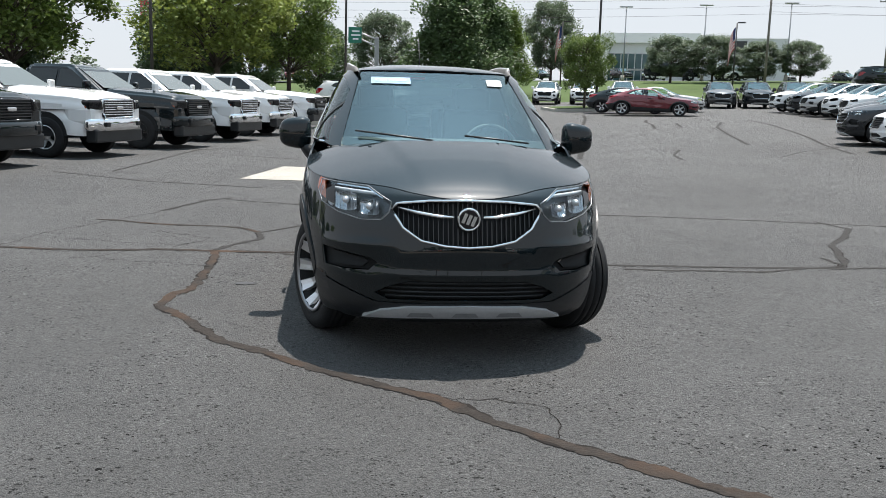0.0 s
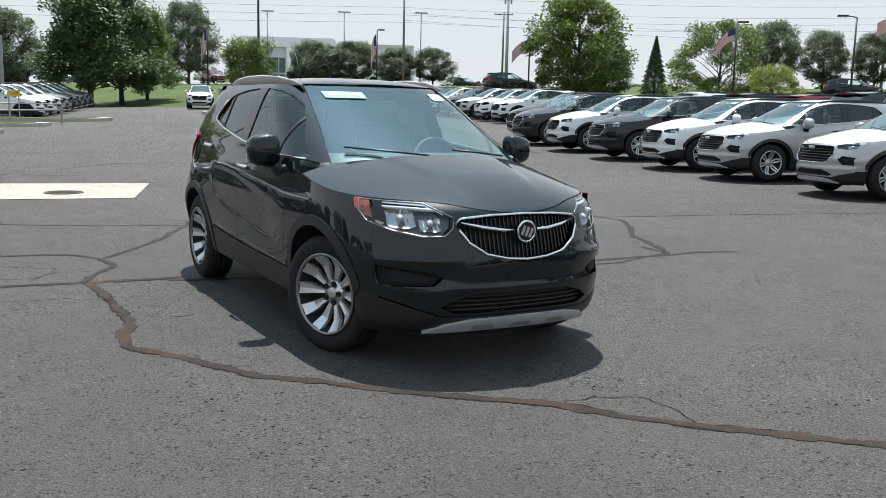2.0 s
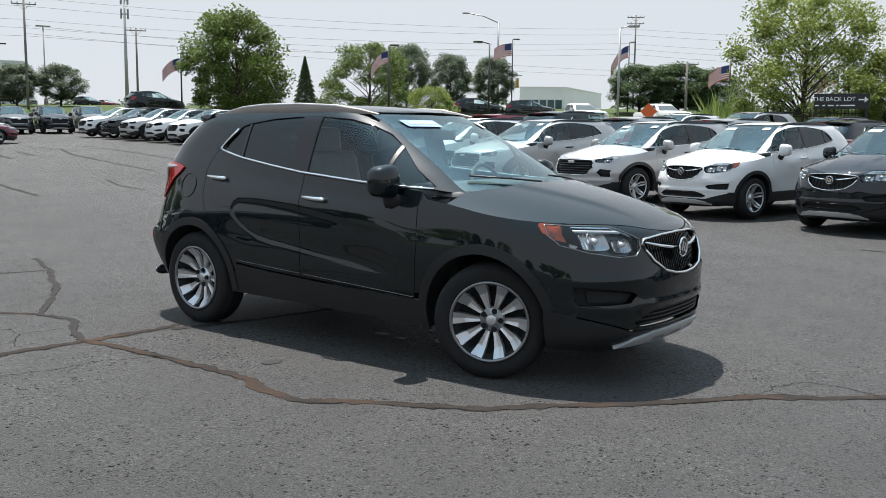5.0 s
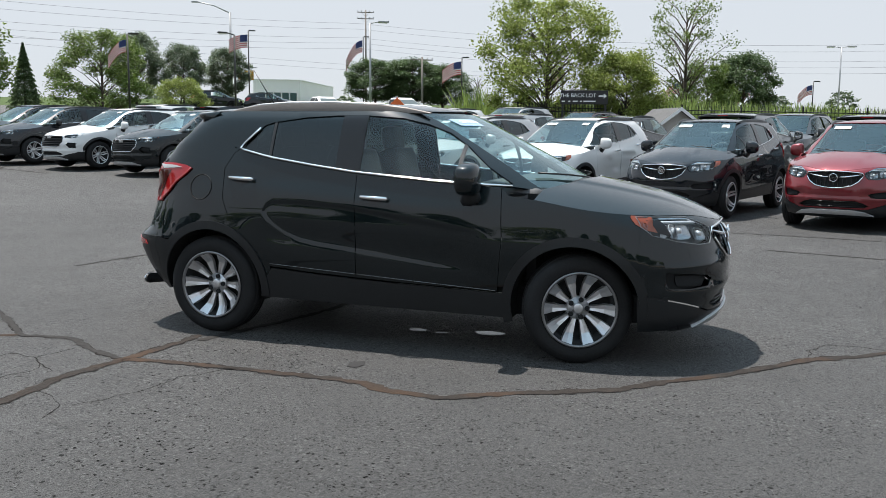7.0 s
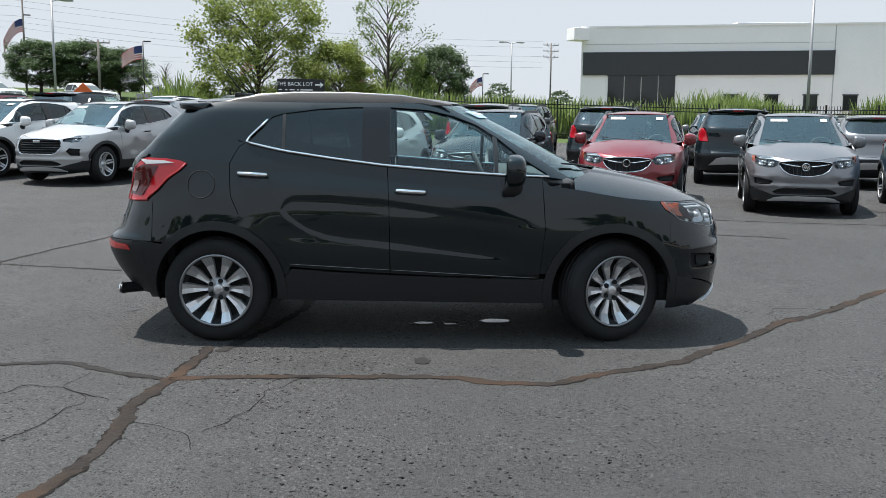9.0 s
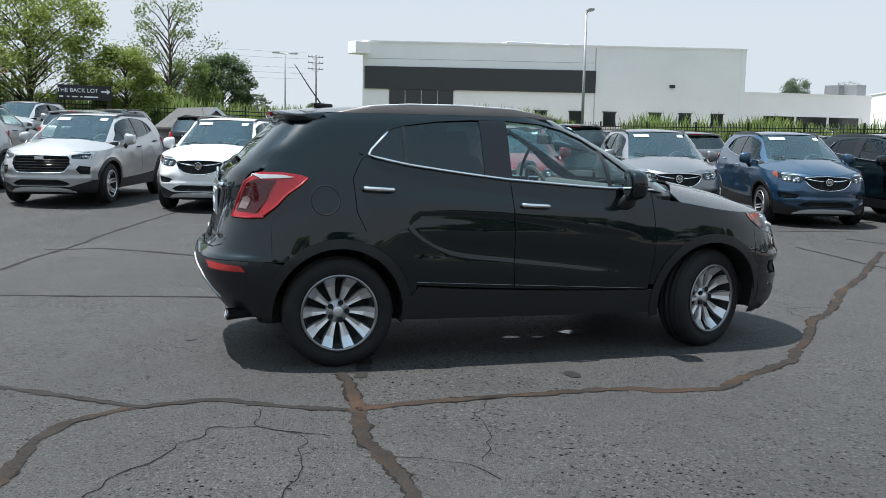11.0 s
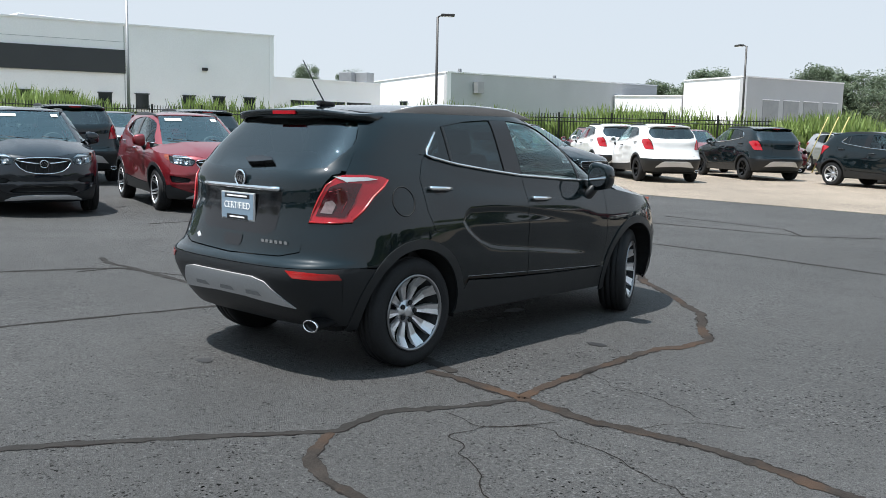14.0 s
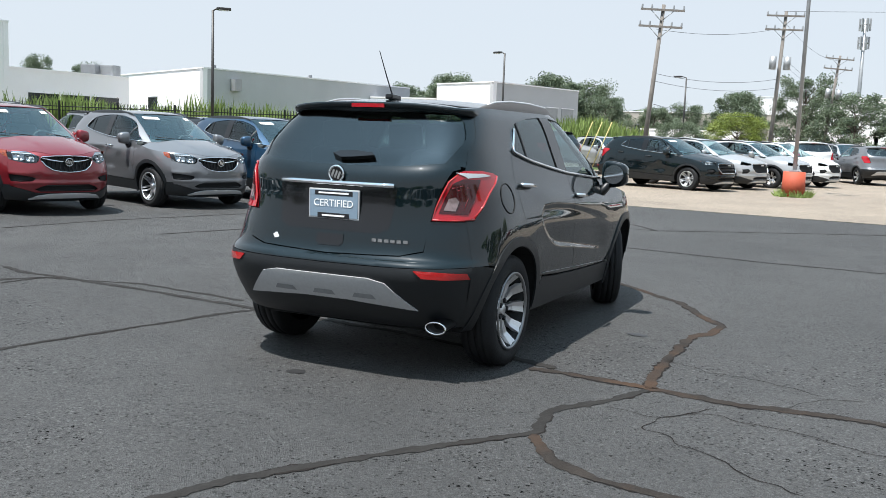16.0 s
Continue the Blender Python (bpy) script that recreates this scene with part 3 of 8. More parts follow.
    def hood_z(self, x, y):
        x = np.abs(np.asarray(x, float))
        fold = 0.20 + 0.20 * np.clip((np.asarray(y, float) + 2.1) / 1.0, 0, 1)
        return self.hood(y) - 0.115 * (x / 0.75) ** 2.3 + 0.010 * np.clip((np.asarray(y, float) + 2.0) / 0.35, 0, 1) / (1 + np.exp(np.clip((x - fold) / 0.014, -30, 30)))

    def lip(self, x):
        """Height at which the bonnet meets the nose."""
        lo, hi = 0.75, 1.05
        for _ in range(30):
            m = (lo + hi) / 2
            if self.hood_z(x, float(self.front_y(x, m))) > m:
                lo = m
            else:
                hi = m
        return lo

    def crest(self, y):
        """Half width at which the bonnet meets the wing."""
        lo, hi = 0.2, 0.9
        for _ in range(30):
            m = (lo + hi) / 2
            if self.side_x(y, float(self.hood_z(m, y))) > m:
                lo = m
            else:
                hi = m
        return lo

    # maps from flat regions to the skin
    def side(self, s, cab=False):
        return lambda y, z: self.out(s * self.side_x(y, z, cab), y, z)

    def front(self, cab=False, inset=0.0):
        return lambda x, z: self.out(x, self.front_y(x, z, cab) + inset, z)

    def rear(self, inset=0.0):
        return lambda x, z: self.out(x, self.rear_y(x, z) - inset, z)

    def top(self):
        return lambda x, y: self.out(x, y, self.hood_z(x, y))

    def roof(self):
        def f(x, y):
            half = np.maximum(self.side_x(np.minimum(y, 1.45), self.ring, True), 0.05)
            t = np.clip(np.abs(x) / half, 0, 1.03)
            return self.out(x, y, self.ring + (self.crown(y) - self.ring) * (1 - t**2.8))
        return f


def arc(cy, cz, r, a0, a1, n=18):
    return [(cy + r * math.cos(radians(a0 + (a1 - a0) * k / n)), cz + r * math.sin(radians(a0 + (a1 - a0) * k / n))) for k in range(n + 1)]


def mirror_x(loop):
    return [(-x, z) for x, z in loop]


def shrink(loop, k):
    cx, cy = np.mean(loop, 0)
    return [(cx + (x - cx) * k, cy + (y - cy) * k) for x, y in loop]


WHEELS = {}


def wheel_meshes(style, r=0.339, rim=0.232, w=0.215, seg=56):
    key = (style, r)
    if key in WHEELS:
        return WHEELS[key]
    hw = w / 2
    tyre = lathe_data([(rim - 0.004, -hw + 0.012), (rim + 0.012, -hw + 0.004), (rim + 0.05, -hw - 0.004), (r - 0.035, -hw + 0.002), (r - 0.012, -hw + 0.014), (r - 0.003, -hw + 0.034), (r, -hw + 0.06), (r, -0.048), (r - 0.008, -0.046), (r - 0.008, -0.040), (r, -0.038), (r, -0.004), (r - 0.008, -0.002), (r - 0.008, 0.004), (r, 0.006), (r, 0.04), (r - 0.008, 0.042), (r - 0.008, 0.048), (r, 0.05), (r - 0.003, hw - 0.034), (r - 0.02, hw - 0.01), (rim, hw - 0.01)], seg)
    lip = lathe_data([(rim + 0.004, -hw + 0.004), (rim + 0.004, -hw - 0.004), (rim - 0.010, -hw - 0.003), (rim - 0.013, -hw + 0.008)], seg)
    dish = lathe_data([(rim - 0.002, -hw + 0.010), (rim - 0.016, -hw + 0.016), (rim - 0.03, -hw + 0.05), (rim - 0.035, -0.005), (0.15, 0.0), (0.09, 0.01), (0.0005, 0.01)], seg)
    bm = bmesh.new()
    count = {"ten": 10, "five": 5, "six": 6, "split": 12}[style]
    width = {"ten": 0.030, "five": 0.036, "six": 0.034, "split": 0.017}[style]
    for k in range(count):
        a = 2 * math.pi * k / count
        lean = 0.04 if style == "ten" else 0.0
        if style == "split":
            lean = 0.16 if k % 2 else -0.16
        ww = (0.013, 0.0195, 0.031, 0.042) if style == "ten" else (width * 0.9, width * 0.8, width, width * 0.82)
        pr = [(0.045, ww[0], -0.030), (0.10, ww[1], -0.040), (0.16, ww[2], -0.050), (rim - 0.014, ww[3], -hw + 0.008)]
        rows = []
        for i, (d, hwid, x) in enumerate(pr):
            t = a + lean * (i / 3) ** 1.5
            y0, z0 = d * math.cos(t), d * math.sin(t)
            ty, tz = -math.sin(t), math.cos(t)
            rows.append([bm.verts.new((x + dx, y0 + q * hwid * ty, z0 + q * hwid * tz)) for q, dx in ((-1, 0.022), (-0.82, 0.0), (0.0, 0.005), (0.82, 0.0), (1, 0.022))])
        for p, q in zip(rows, rows[1:]):
            for i in range(4):
                bm.faces.new((p[i], p[i + 1], q[i + 1], q[i]))
    bmesh.ops.recalc_face_normals(bm, faces=bm.faces)
    spokes = bpy.data.meshes.new("spokes")
    bm.to_mesh(spokes)
    bm.free()
    hub = lathe_data([(0.076, -0.012), (0.070, -0.034), (0.036, -0.036), (0.034, -0.050), (0.026, -0.054), (0.0005, -0.055)], 24)
    bm = bmesh.new()
    add_cyl(bm, 0.0165, 0.0150, 0.012, (0, 0, 0), (0, -90, 0), 10)
    nuts = bpy.data.meshes.new("wheel_nuts")
    bm.to_mesh(nuts)
    bm.free()
    out = [spokes, nuts]
    for name, (v, f) in (("tyre", tyre), ("rim", lip), ("brake_drum", dish), ("hub_cap", hub)):
        me = bpy.data.meshes.new(name)
        me.from_pydata(v, [], f)
        me.update()
        me.shade_smooth()
        out.append(me)
    look_ = {"ten": (M_RIM, M_RIMEDGE), "five": (M_RIM, M_RIM), "split": (M_RIM, M_RIM), "six": (M_RIMBLACK, M_RIMBLACK)}[style]
    for me, m in zip(out, (look_[0], M_DARK, M_RUBBER, look_[1], M_DARK, look_[0])):
        me.materials.append(m)
    WHEELS[key] = out
    return out


def add_wheel(car, x, y, z, style, r, steer=0.0, detail=True):
    side = 1 if x > 0 else -1
    spokes, nuts, tyre, rim, drum, hub = wheel_meshes(style, r)
    w = new("wheel", tyre)
    w.parent = car
    w["label"] = "black rubber tyre on an alloy wheel"
    w.matrix_basis = pose(x, y, z, 0, 0, (180 if side > 0 else 0) + steer)
    for name, me in (("rim", rim), ("spokes", spokes), ("hub_cap", hub), ("brake_drum", drum)):
        o = new(name, me)
        o.parent = w
    if detail:
        for k in range(5):
            a = 2 * math.pi * (k + 0.5) / 5
            o = new("wheel_nut", nuts)
            o.parent = w
            o.matrix_basis = Matrix.Translation((-0.043, 0.056 * math.cos(a), 0.056 * math.sin(a)))
    return w


DLO = [(-0.86, 1.092), (-0.70, 1.19), (-0.533, 1.322), (-0.40, 1.405), (-0.25, 1.462), (-0.08, 1.500), (0.185, 1.518), (0.40, 1.516), (0.62, 1.503), (0.86, 1.470), (0.93, 1.448), (1.085, 1.300), (1.07, 1.284), (0.84, 1.236), (0.50, 1.188), (0.206, 1.152), (-0.332, 1.110), (-0.60, 1.094)]


def crossover(S, colour, style="winged", cell=0.05, wheel="ten", steer=0.0, hero=False, name="parked_suv"):
    """A whole crossover, part by part, standing on its tyres at the origin."""
    car = empty(name)
    k = S.k
    P = lambda n, loops, surf, lift=0.0, c=cell: painted(patch(n, loops, surf, PAINT[colour], car, c, lift), colour)
    T = lambda n, loops, surf, m=M_TRIM, lift=0.002, c=cell, label="", rim=0.012, to=None: patch(n, loops, surf, m, to or car, c, lift, rim, label)
    FY, RY = S.wheel_y
    hz = S.wheel_r / k[2]
    ysp, ysr = -1.70, 1.72           # where the nose and the tail take over from the sides
    g = 0.0025                       # half a shut line
    belt = lambda y: float(np.interp(y, [-0.95, -0.60, -0.332, 0.206, 0.50, 0.84, 1.1], [1.072, 1.088, 1.103, 1.145, 1.181, 1.229, 1.285]))
    ra = S.arch
    for s in (-1, 1):
        B, C = S.side(s), S.side(s, True)
        # front wing
        zc = lambda y: float(S.hood_z(S.crest(y), y))
        ys = np.linspace(ysp, -0.86, 12)
        wing = [(y, zc(y)) for y in ys] + [(-0.81 - g, belt(-0.81) - 0.01), (-0.83 - g, 0.75), (-0.80 - g, 0.46)] + [(FY + 0.40, 0.46)]
        wing += [q for q in arc(FY, hz, ra + 0.05, 18, 158, 16) if q[1] > 0.44 and q[0] > ysp] + [(ysp, 0.60)]
        P("front_wing", wing, B)
        lowf = [(ysp, 0.59), (ysp, 0.22), (FY - ra + 0.02, 0.22)] + arc(FY, hz, ra + 0.05, 196, 152, 8)
        T("wing_trim", lowf, B, M_TRIM if style != "plain" else M_TRIM)
        # skin that rounds the corner from the wing to the nose
        def corner(z0, z1, rows_, reach):
            cv, cf = [], []
            for z in np.linspace(z0, z1, rows_):
                x1 = float(S.side_x(ysp, z))
                xc = x1 - float(np.interp(z, reach[0], reach[1]))
                cv += [tuple(S.out(s * (float(S.side_x(ysp + 0.045, z)) + 0.0015), ysp + 0.045, z)), tuple(S.out(s * (float(S.side_x(ysp + 0.01, z)) + 0.002), ysp + 0.01, z)),
                       tuple(S.out(s * (x1 - 0.007), min(ysp - 0.016, float(S.front_y(x1 - 0.007, z)) - 0.002), z)), tuple(S.out(s * xc, float(S.front_y(xc, z)) - 0.002, z))]
            for i in range(rows_ - 1):
                cf += [(i * 4 + j, i * 4 + j + 1, i * 4 + j + 5, i * 4 + j + 4) for j in range(3)]
            return cv, cf
        amber = style == "winged"
        painted(raw("wing_corner", *corner(0.44, zc(ysp) - 0.004, 14, ((0.4, 0.9), (0.05, 0.03))), PAINT[colour], car, "", True), colour)
        raw("bumper_corner", *corner(0.215, 0.438, 7, ((0.20, 0.30, 0.44), (0.16, 0.06, 0.05))), M_TRIM, car, "", True)
        if amber:
            top_z = zc(ysp) - 0.008
            lens = [[(float(S.side_x(ysp + d, z)) + 0.004, ysp + d, z) for z in np.linspace(lo, top_z + 0.10 * d, 6)] for d, lo in ((0.105, top_z - 0.004), (0.075, 0.874), (0.045, 0.856), (0.012, 0.838))]
            x1 = float(S.side_x(ysp, 0.86))
            lens += [[(x1 - d, min(ysp - e, float(S.front_y(x1 - d, z)) - 0.004), z) for z in np.linspace(lo, top_z - 0.02 * i, 6)] for i, (d, e, lo) in enumerate(((0.004, 0.017, 0.826), (0.011, 0.022, 0.822)))]
            raw("side_marker", [tuple(S.out(s * x, y, z)) for col in lens for x, y, z in col], [(i * 6 + j, i * 6 + j + 1, i * 6 + j + 7, i * 6 + j + 6) for i in range(5) for j in range(5)], M_AMBER, car, "amber lens at the wing's corner", True)
            ends = [[(x1 - d, float(S.front_y(x1 - d, z)) - 0.005, z) for z in np.linspace(lo, top_z - 0.018, 6)] for d, lo in ((0.010, 0.822), (0.024, 0.814), (0.040, 0.806), (0.056, 0.802))]
            raw("headlamp_end", [tuple(S.out(s * x, y, z)) for col in ends for x, y, z in col], [(i * 6 + j, i * 6 + j + 1, i * 6 + j + 7, i * 6 + j + 6) for i in range(3) for j in range(5)], M_GLOSSBLACK, car, "", True)
        if hero and s < 0:
            tube("fuel_door", [tuple(S.out(s * (float(S.side_x(1.36 + 0.086 * math.cos(t), 1.02 + 0.086 * math.sin(t))) + 0.0015), 1.36 + 0.086 * math.cos(t), 1.02 + 0.086 * math.sin(t))) for t in np.linspace(0, 6.2832, 41)[:-1]], 0.0036, M_DARK, car, "round fuel door", 5, closed=True)
        # doors
        fd = [(-0.81 + g, belt(-0.81) - 0.01), (-0.60, belt(-0.6)), (-0.332, belt(-0.332)), (-0.05, belt(-0.05)), (0.18 - g, belt(0.18)), (0.165 - g, 0.80), (0.16 - g, 0.46), (-0.2, 0.445), (-0.80 + g, 0.43), (-0.83 + g, 0.75)]
        P("front_door", fd, B, c=0.010 if hero else cell)
        rd = [(0.18 + g, belt(0.18)), (0.50, belt(0.5)), (0.84, belt(0.84)), (1.09, belt(1.09)), (1.13, 1.255), (1.185, 1.15), (1.17, 0.95), (1.12, 0.84)]
        rd += [q for q in arc(RY, hz, ra + 0.055, 108, 176, 10)] + [(0.80, 0.50), (0.5, 0.478), (0.16 + g, 0.46), (0.165 + g, 0.80)]
        P("rear_door", rd, B, c=0.010 if hero else cell)
        # sill and arches in black plastic
        sill = [(FY + ra - 0.01, 0.26), (RY - ra + 0.02, 0.28), (RY - ra - 0.03, 0.40), (0.79, 0.487), (0.5, 0.465), (0.16, 0.448), (-0.2, 0.434), (-0.79, 0.418), (FY + ra + 0.02, 0.42)]
        T("sill_trim", sill, B)
        for cy, a0, a1, nm in ((FY, -14, 172, "front_arch_trim"), (RY, -8, 186, "rear_arch_trim")):
            ring_ = arc(cy, hz, ra + 0.052, a0, a1, 26) + arc(cy, hz, ra - 0.006, a1, a0, 26)
            T(nm, [q for q in ring_ if ysp - 0.02 < q[0] < ysr + 0.02], B, M_TRIM, 0.008, c=0.03)
        # rear quarter
        rq = [(1.09 + g, belt(1.09) + 0.004), (1.14, 1.29), (1.14, 1.30), (1.63, 1.30), (1.67, 1.24), (ysr, 1.18)] + [(1.60, 1.180), (1.50, 1.167), (1.452, 1.148), (1.50, 1.102), (1.58, 1.047), (1.65, 0.972), (ysr, 0.913)]
        rq += [(ysr, 0.66)] + [q for q in arc(RY, hz, ra + 0.05, 44, 112, 10)] + [(1.12 + 2 * g, 0.84), (1.17 + 2 * g, 0.95), (1.185 + 2 * g, 1.15), (1.13 + 2 * g, 1.255)]
        P("rear_quarter", rq, B)
        lowr = [(ysr, 0.655), (ysr, 0.30), (RY + ra - 0.02, 0.30)] + arc(RY, hz, ra + 0.05, -8, 42, 8)
        T("rear_corner_trim", lowr, B)
        def tail_corner(z0, z1, rows_):
            cv, cf = [], []
            for z in np.linspace(z0, z1, rows_):
                x1 = float(S.side_x(ysr, z))
                xc = x1 - 0.03
                cv += [tuple(S.out(s * (float(S.side_x(ysr - 0.04, z)) + 0.003), ysr - 0.04, z)), tuple(S.out(s * (float(S.side_x(ysr - 0.01, z)) + 0.003), ysr - 0.01, z)),
                       tuple(S.out(s * (x1 - 0.006), max(ysr + 0.014, float(S.rear_y(x1 - 0.006, z)) + 0.002), z)), tuple(S.out(s * xc, float(S.rear_y(xc, z)) + 0.002, z))]
            for i in range(rows_ - 1):
                cf += [(i * 4 + j, i * 4 + j + 4, i * 4 + j + 5, i * 4 + j + 1) for j in range(3)]
            return cv, cf
        raw("bumper_corner", *tail_corner(0.305, 0.654, 9), M_TRIM, car, "", True)
        painted(raw("quarter_corner", *tail_corner(0.66, 0.905, 8), PAINT[colour], car, "", True), colour)
        # upper frame round the side glass
        xa = lambda z: float(np.interp(z, [1.06, 1.10, 1.50, 1.545], [0.650, 0.640, 0.520, 0.505]))
        edge = [(float(S.front_y(xa(z), z, True)), z) for z in np.linspace(1.05, 1.545, 10)]
        ringtop = [(y, S.ring) for y in np.linspace(edge[-1][0] + 0.06, 1.26, 9)]
        back = [(1.34, 1.535), (1.44, 1.47), (1.51, 1.38), (1.58, 1.318), (1.63, 1.30)]
        upper = edge + ringtop + back + [(1.14, 1.30), (1.09, belt(1.09))] + [(y, belt(y)) for y in (0.84, 0.5, 0.206, -0.332, -0.6, -0.86)]
        P("cab_frame", [upper, DLO], C)
        # glass and the dark pillars between

        def band(lo, hi):
            """The slice of the side window between two stations."""
            top = lambda y: float(np.interp(y, [q[0] for q in DLO[:12]], [q[1] for q in DLO[:12]]))
            bot_ = DLO[:11:-1] and sorted(DLO[12:] + [DLO[0]])
            bot = lambda y: float(np.interp(y, [q[0] for q in bot_], [q[1] for q in bot_]))
            n = np.linspace(lo, hi, 9)
            return [(y, bot(y)) for y in n] + [(y, max(top(y), bot(y) + 0.002)) for y in n[::-1]]
        tint_r = M_PRIVACY if style != "car" else M_GLASS
        T("quarter_light", band(-0.855, -0.53), C, M_GLASS, -0.008, rim=0)
        T("window_divider", band(-0.53, -0.505), C, M_TRIM, -0.002)
        T("front_door_window", band(-0.505, 0.165), C, M_GLASS, -0.008, rim=0)
        T("door_pillar", band(0.165, 0.345), C, M_GLOSSBLACK, -0.001)
        T("rear_door_window", band(0.345, 0.84), C, tint_r, -0.008, rim=0)
        T("window_divider", band(0.84, 0.86), C, M_TRIM, -0.002)
        T("quarter_window", band(0.86, 1.083), C, tint_r, -0.008, rim=0)
        # bright strips
        on = lambda y, z, lift=0.006, cab=True: tuple(np.array(S.out(s * (float(S.side_x(y, z, cab)) + lift), y, z)))
        strip = [on(y, belt(y) + 0.004, 0.012) for y in np.linspace(-0.86, 1.05, 26)] + [on(1.085, 1.292, 0.01), on(1.06, 1.325, 0.008), on(0.995, 1.39, 0.008), on(0.955, 1.43, 0.008)]
        if style in ("winged", "barred", "box"):
            tube("belt_strip", strip, 0.0085, M_CHROME, car, "bright chrome strip under the windows", 6)
        if hero:
            for lo, hi, at in ((-0.79, 0.155, "front"), (0.165, 0.80, "rear")):
                tube("door_strip", [on(y, 0.474 + 0.0535 * y, 0.002, False) for y in np.linspace(lo, hi, 12)], 0.0020, M_RIMEDGE, car, "thin satin strip along the door bottom", 5)
        # handles
        for hy, hzz in ((0.03, 0.985), (1.035, 1.085)):
            a, b = Vector(on(hy - 0.085, hzz - 0.002, 0.026, False)), Vector(on(hy + 0.085, hzz + 0.006, 0.026, False))
            path = [on(hy - 0.095, hzz - 0.003, 0.004, False), a, (a + b) / 2 + Vector((s * 0.006, 0, 0)), b, on(hy + 0.095, hzz + 0.008, 0.004, False)]
            tube("door_handle", path, 0.014, M_CHROME if style == "winged" else M_TRIM, car, "chrome pull handle" if style == "winged" else "", 8)
            if hero:
                T("handle_cup", [(hy + 0.055 * math.cos(t), hzz - 0.012 + 0.028 * math.sin(t)) for t in np.linspace(0, 6.28, 16)[:-1]], B, M_GLOSSBLACK, 0.0015, c=0.02, rim=0)
        # mirror: stalk, shell and glass
        mx, my, mz = (float(S.side_x(-0.66, 1.06)) + 0.112) * k[0] * s, -0.60 * k[1], 1.122 * k[2]
        bm = bmesh.new()
        bmesh.ops.create_uvsphere(bm, u_segments=16, v_segments=10, radius=1)
        for v in bm.verts:
            q = Vector([math.copysign(abs(c) ** 0.58, c) for c in v.co])
            v.co = Vector((q.x * 0.102, q.y * (0.095 if q.y < 0 else 0.03), q.z * 0.100 * (1 - 0.16 * s * q.x)))
        bmesh.ops.rotate(bm, verts=bm.verts, matrix=Euler((0, 0, s * 0.12)).to_matrix())
        bmesh.ops.translate(bm, verts=bm.verts, vec=(mx, my, mz))
        shell = painted(part("mirror_shell", bm, PAINT[colour], car, "", True), colour)
        tube("mirror_stalk", [(mx - s * 0.125, my - 0.01, mz - 0.165), (mx - s * 0.085, my - 0.02, mz - 0.12), (mx - s * 0.03, my - 0.03, mz - 0.05)], [0.075, 0.066, 0.052], M_TRIM, car, "", 8, flat=0.55)
        bm = bmesh.new()
        bmesh.ops.create_circle(bm, cap_ends=True, segments=16, radius=1, matrix=pose(mx, my + 0.031, mz, -90, 0, s * 7) @ Matrix.Diagonal((0.080, 0.072, 1, 1)))
        part("mirror_glass", bm, M_CHROME, shell)
        # roof rail
        rr = [(-0.24, 1.552), (-0.08, 1.592), (0.10, 1.614), (0.45, 1.628), (0.80, 1.626), (1.02, 1.612), (1.16, 1.590), (1.30, 1.545)]
        if style != "car":
            path = [tuple(np.array((s * (float(S.side_x(min(max(y, -0.1), 1.3), 1.53, True)) - 0.035), y, z)) * k) for y, z in rr]
            rv, rf = [], []
            foot = 1.533 * k[2]
            for i, p in enumerate(path):
                w_, top_ = (0.020 if 0 < i < 7 else 0.012), max(p[2] - 0.022, foot + 0.004)
                rv += [(p[0] + s * dx, p[1], z) for dx, z in ((-w_, foot), (-w_ * 0.8, top_ - 0.008), (-w_ * 0.4, top_), (w_ * 0.4, top_), (w_ * 0.8, top_ - 0.008), (w_, foot))]
            for i in range(len(path) - 1):
                rf += [(i * 6 + j, i * 6 + j + 1, i * 6 + j + 7, i * 6 + j + 6) for j in range(5)]
            raw("roof_rail", rv, rf, M_RAIL if hero else M_TRIM, car, "dark satin roof rail", True)
            if hero:
                tube("rail_strip", [(p[0] + s * 0.004, p[1], p[2] - 0.023) for p in path[1:7]], [0.003, 0.008, 0.009, 0.009, 0.008, 0.003], M_SATIN, car, "", 6)
    # roof, spoiler, bonnet
    zring = S.ring
    ry = np.linspace(-0.35, 1.40, 16)
    xf = [(x, float(S.front_y(x, zring, True)) + 0.004) for x in np.linspace(-0.50, 0.50, 13)]
    edge_r = [(float(S.side_x(y, zring, True)), y) for y in np.linspace(xf[-1][1] + 0.05, 1.32, 12)]
    rear_e = [(0.575, 1.36), (0.52, 1.44), (0.3, 1.465), (0, 1.47), (-0.3, 1.465), (-0.52, 1.44), (-0.575, 1.36)]
    P("roof", xf + edge_r + rear_e + [(-x, y) for x, y in edge_r[::-1]], S.roof(), c=0.06)
    sp = S.roof()
    lip_y = table((0.0, 1.605), (0.3, 1.595), (0.5, 1.568), (0.58, 1.52), (0.615, 1.46))
    root_y = table((0.0, 1.468), (0.3, 1.463), (0.52, 1.438), (0.575, 1.358), (0.615, 1.32))
    droop = lambda x, y: S.crown(y) - 0.040 * np.clip(np.abs(x) / 0.60, 0, 1.1) ** 3
    rows, bm = [], bmesh.new()
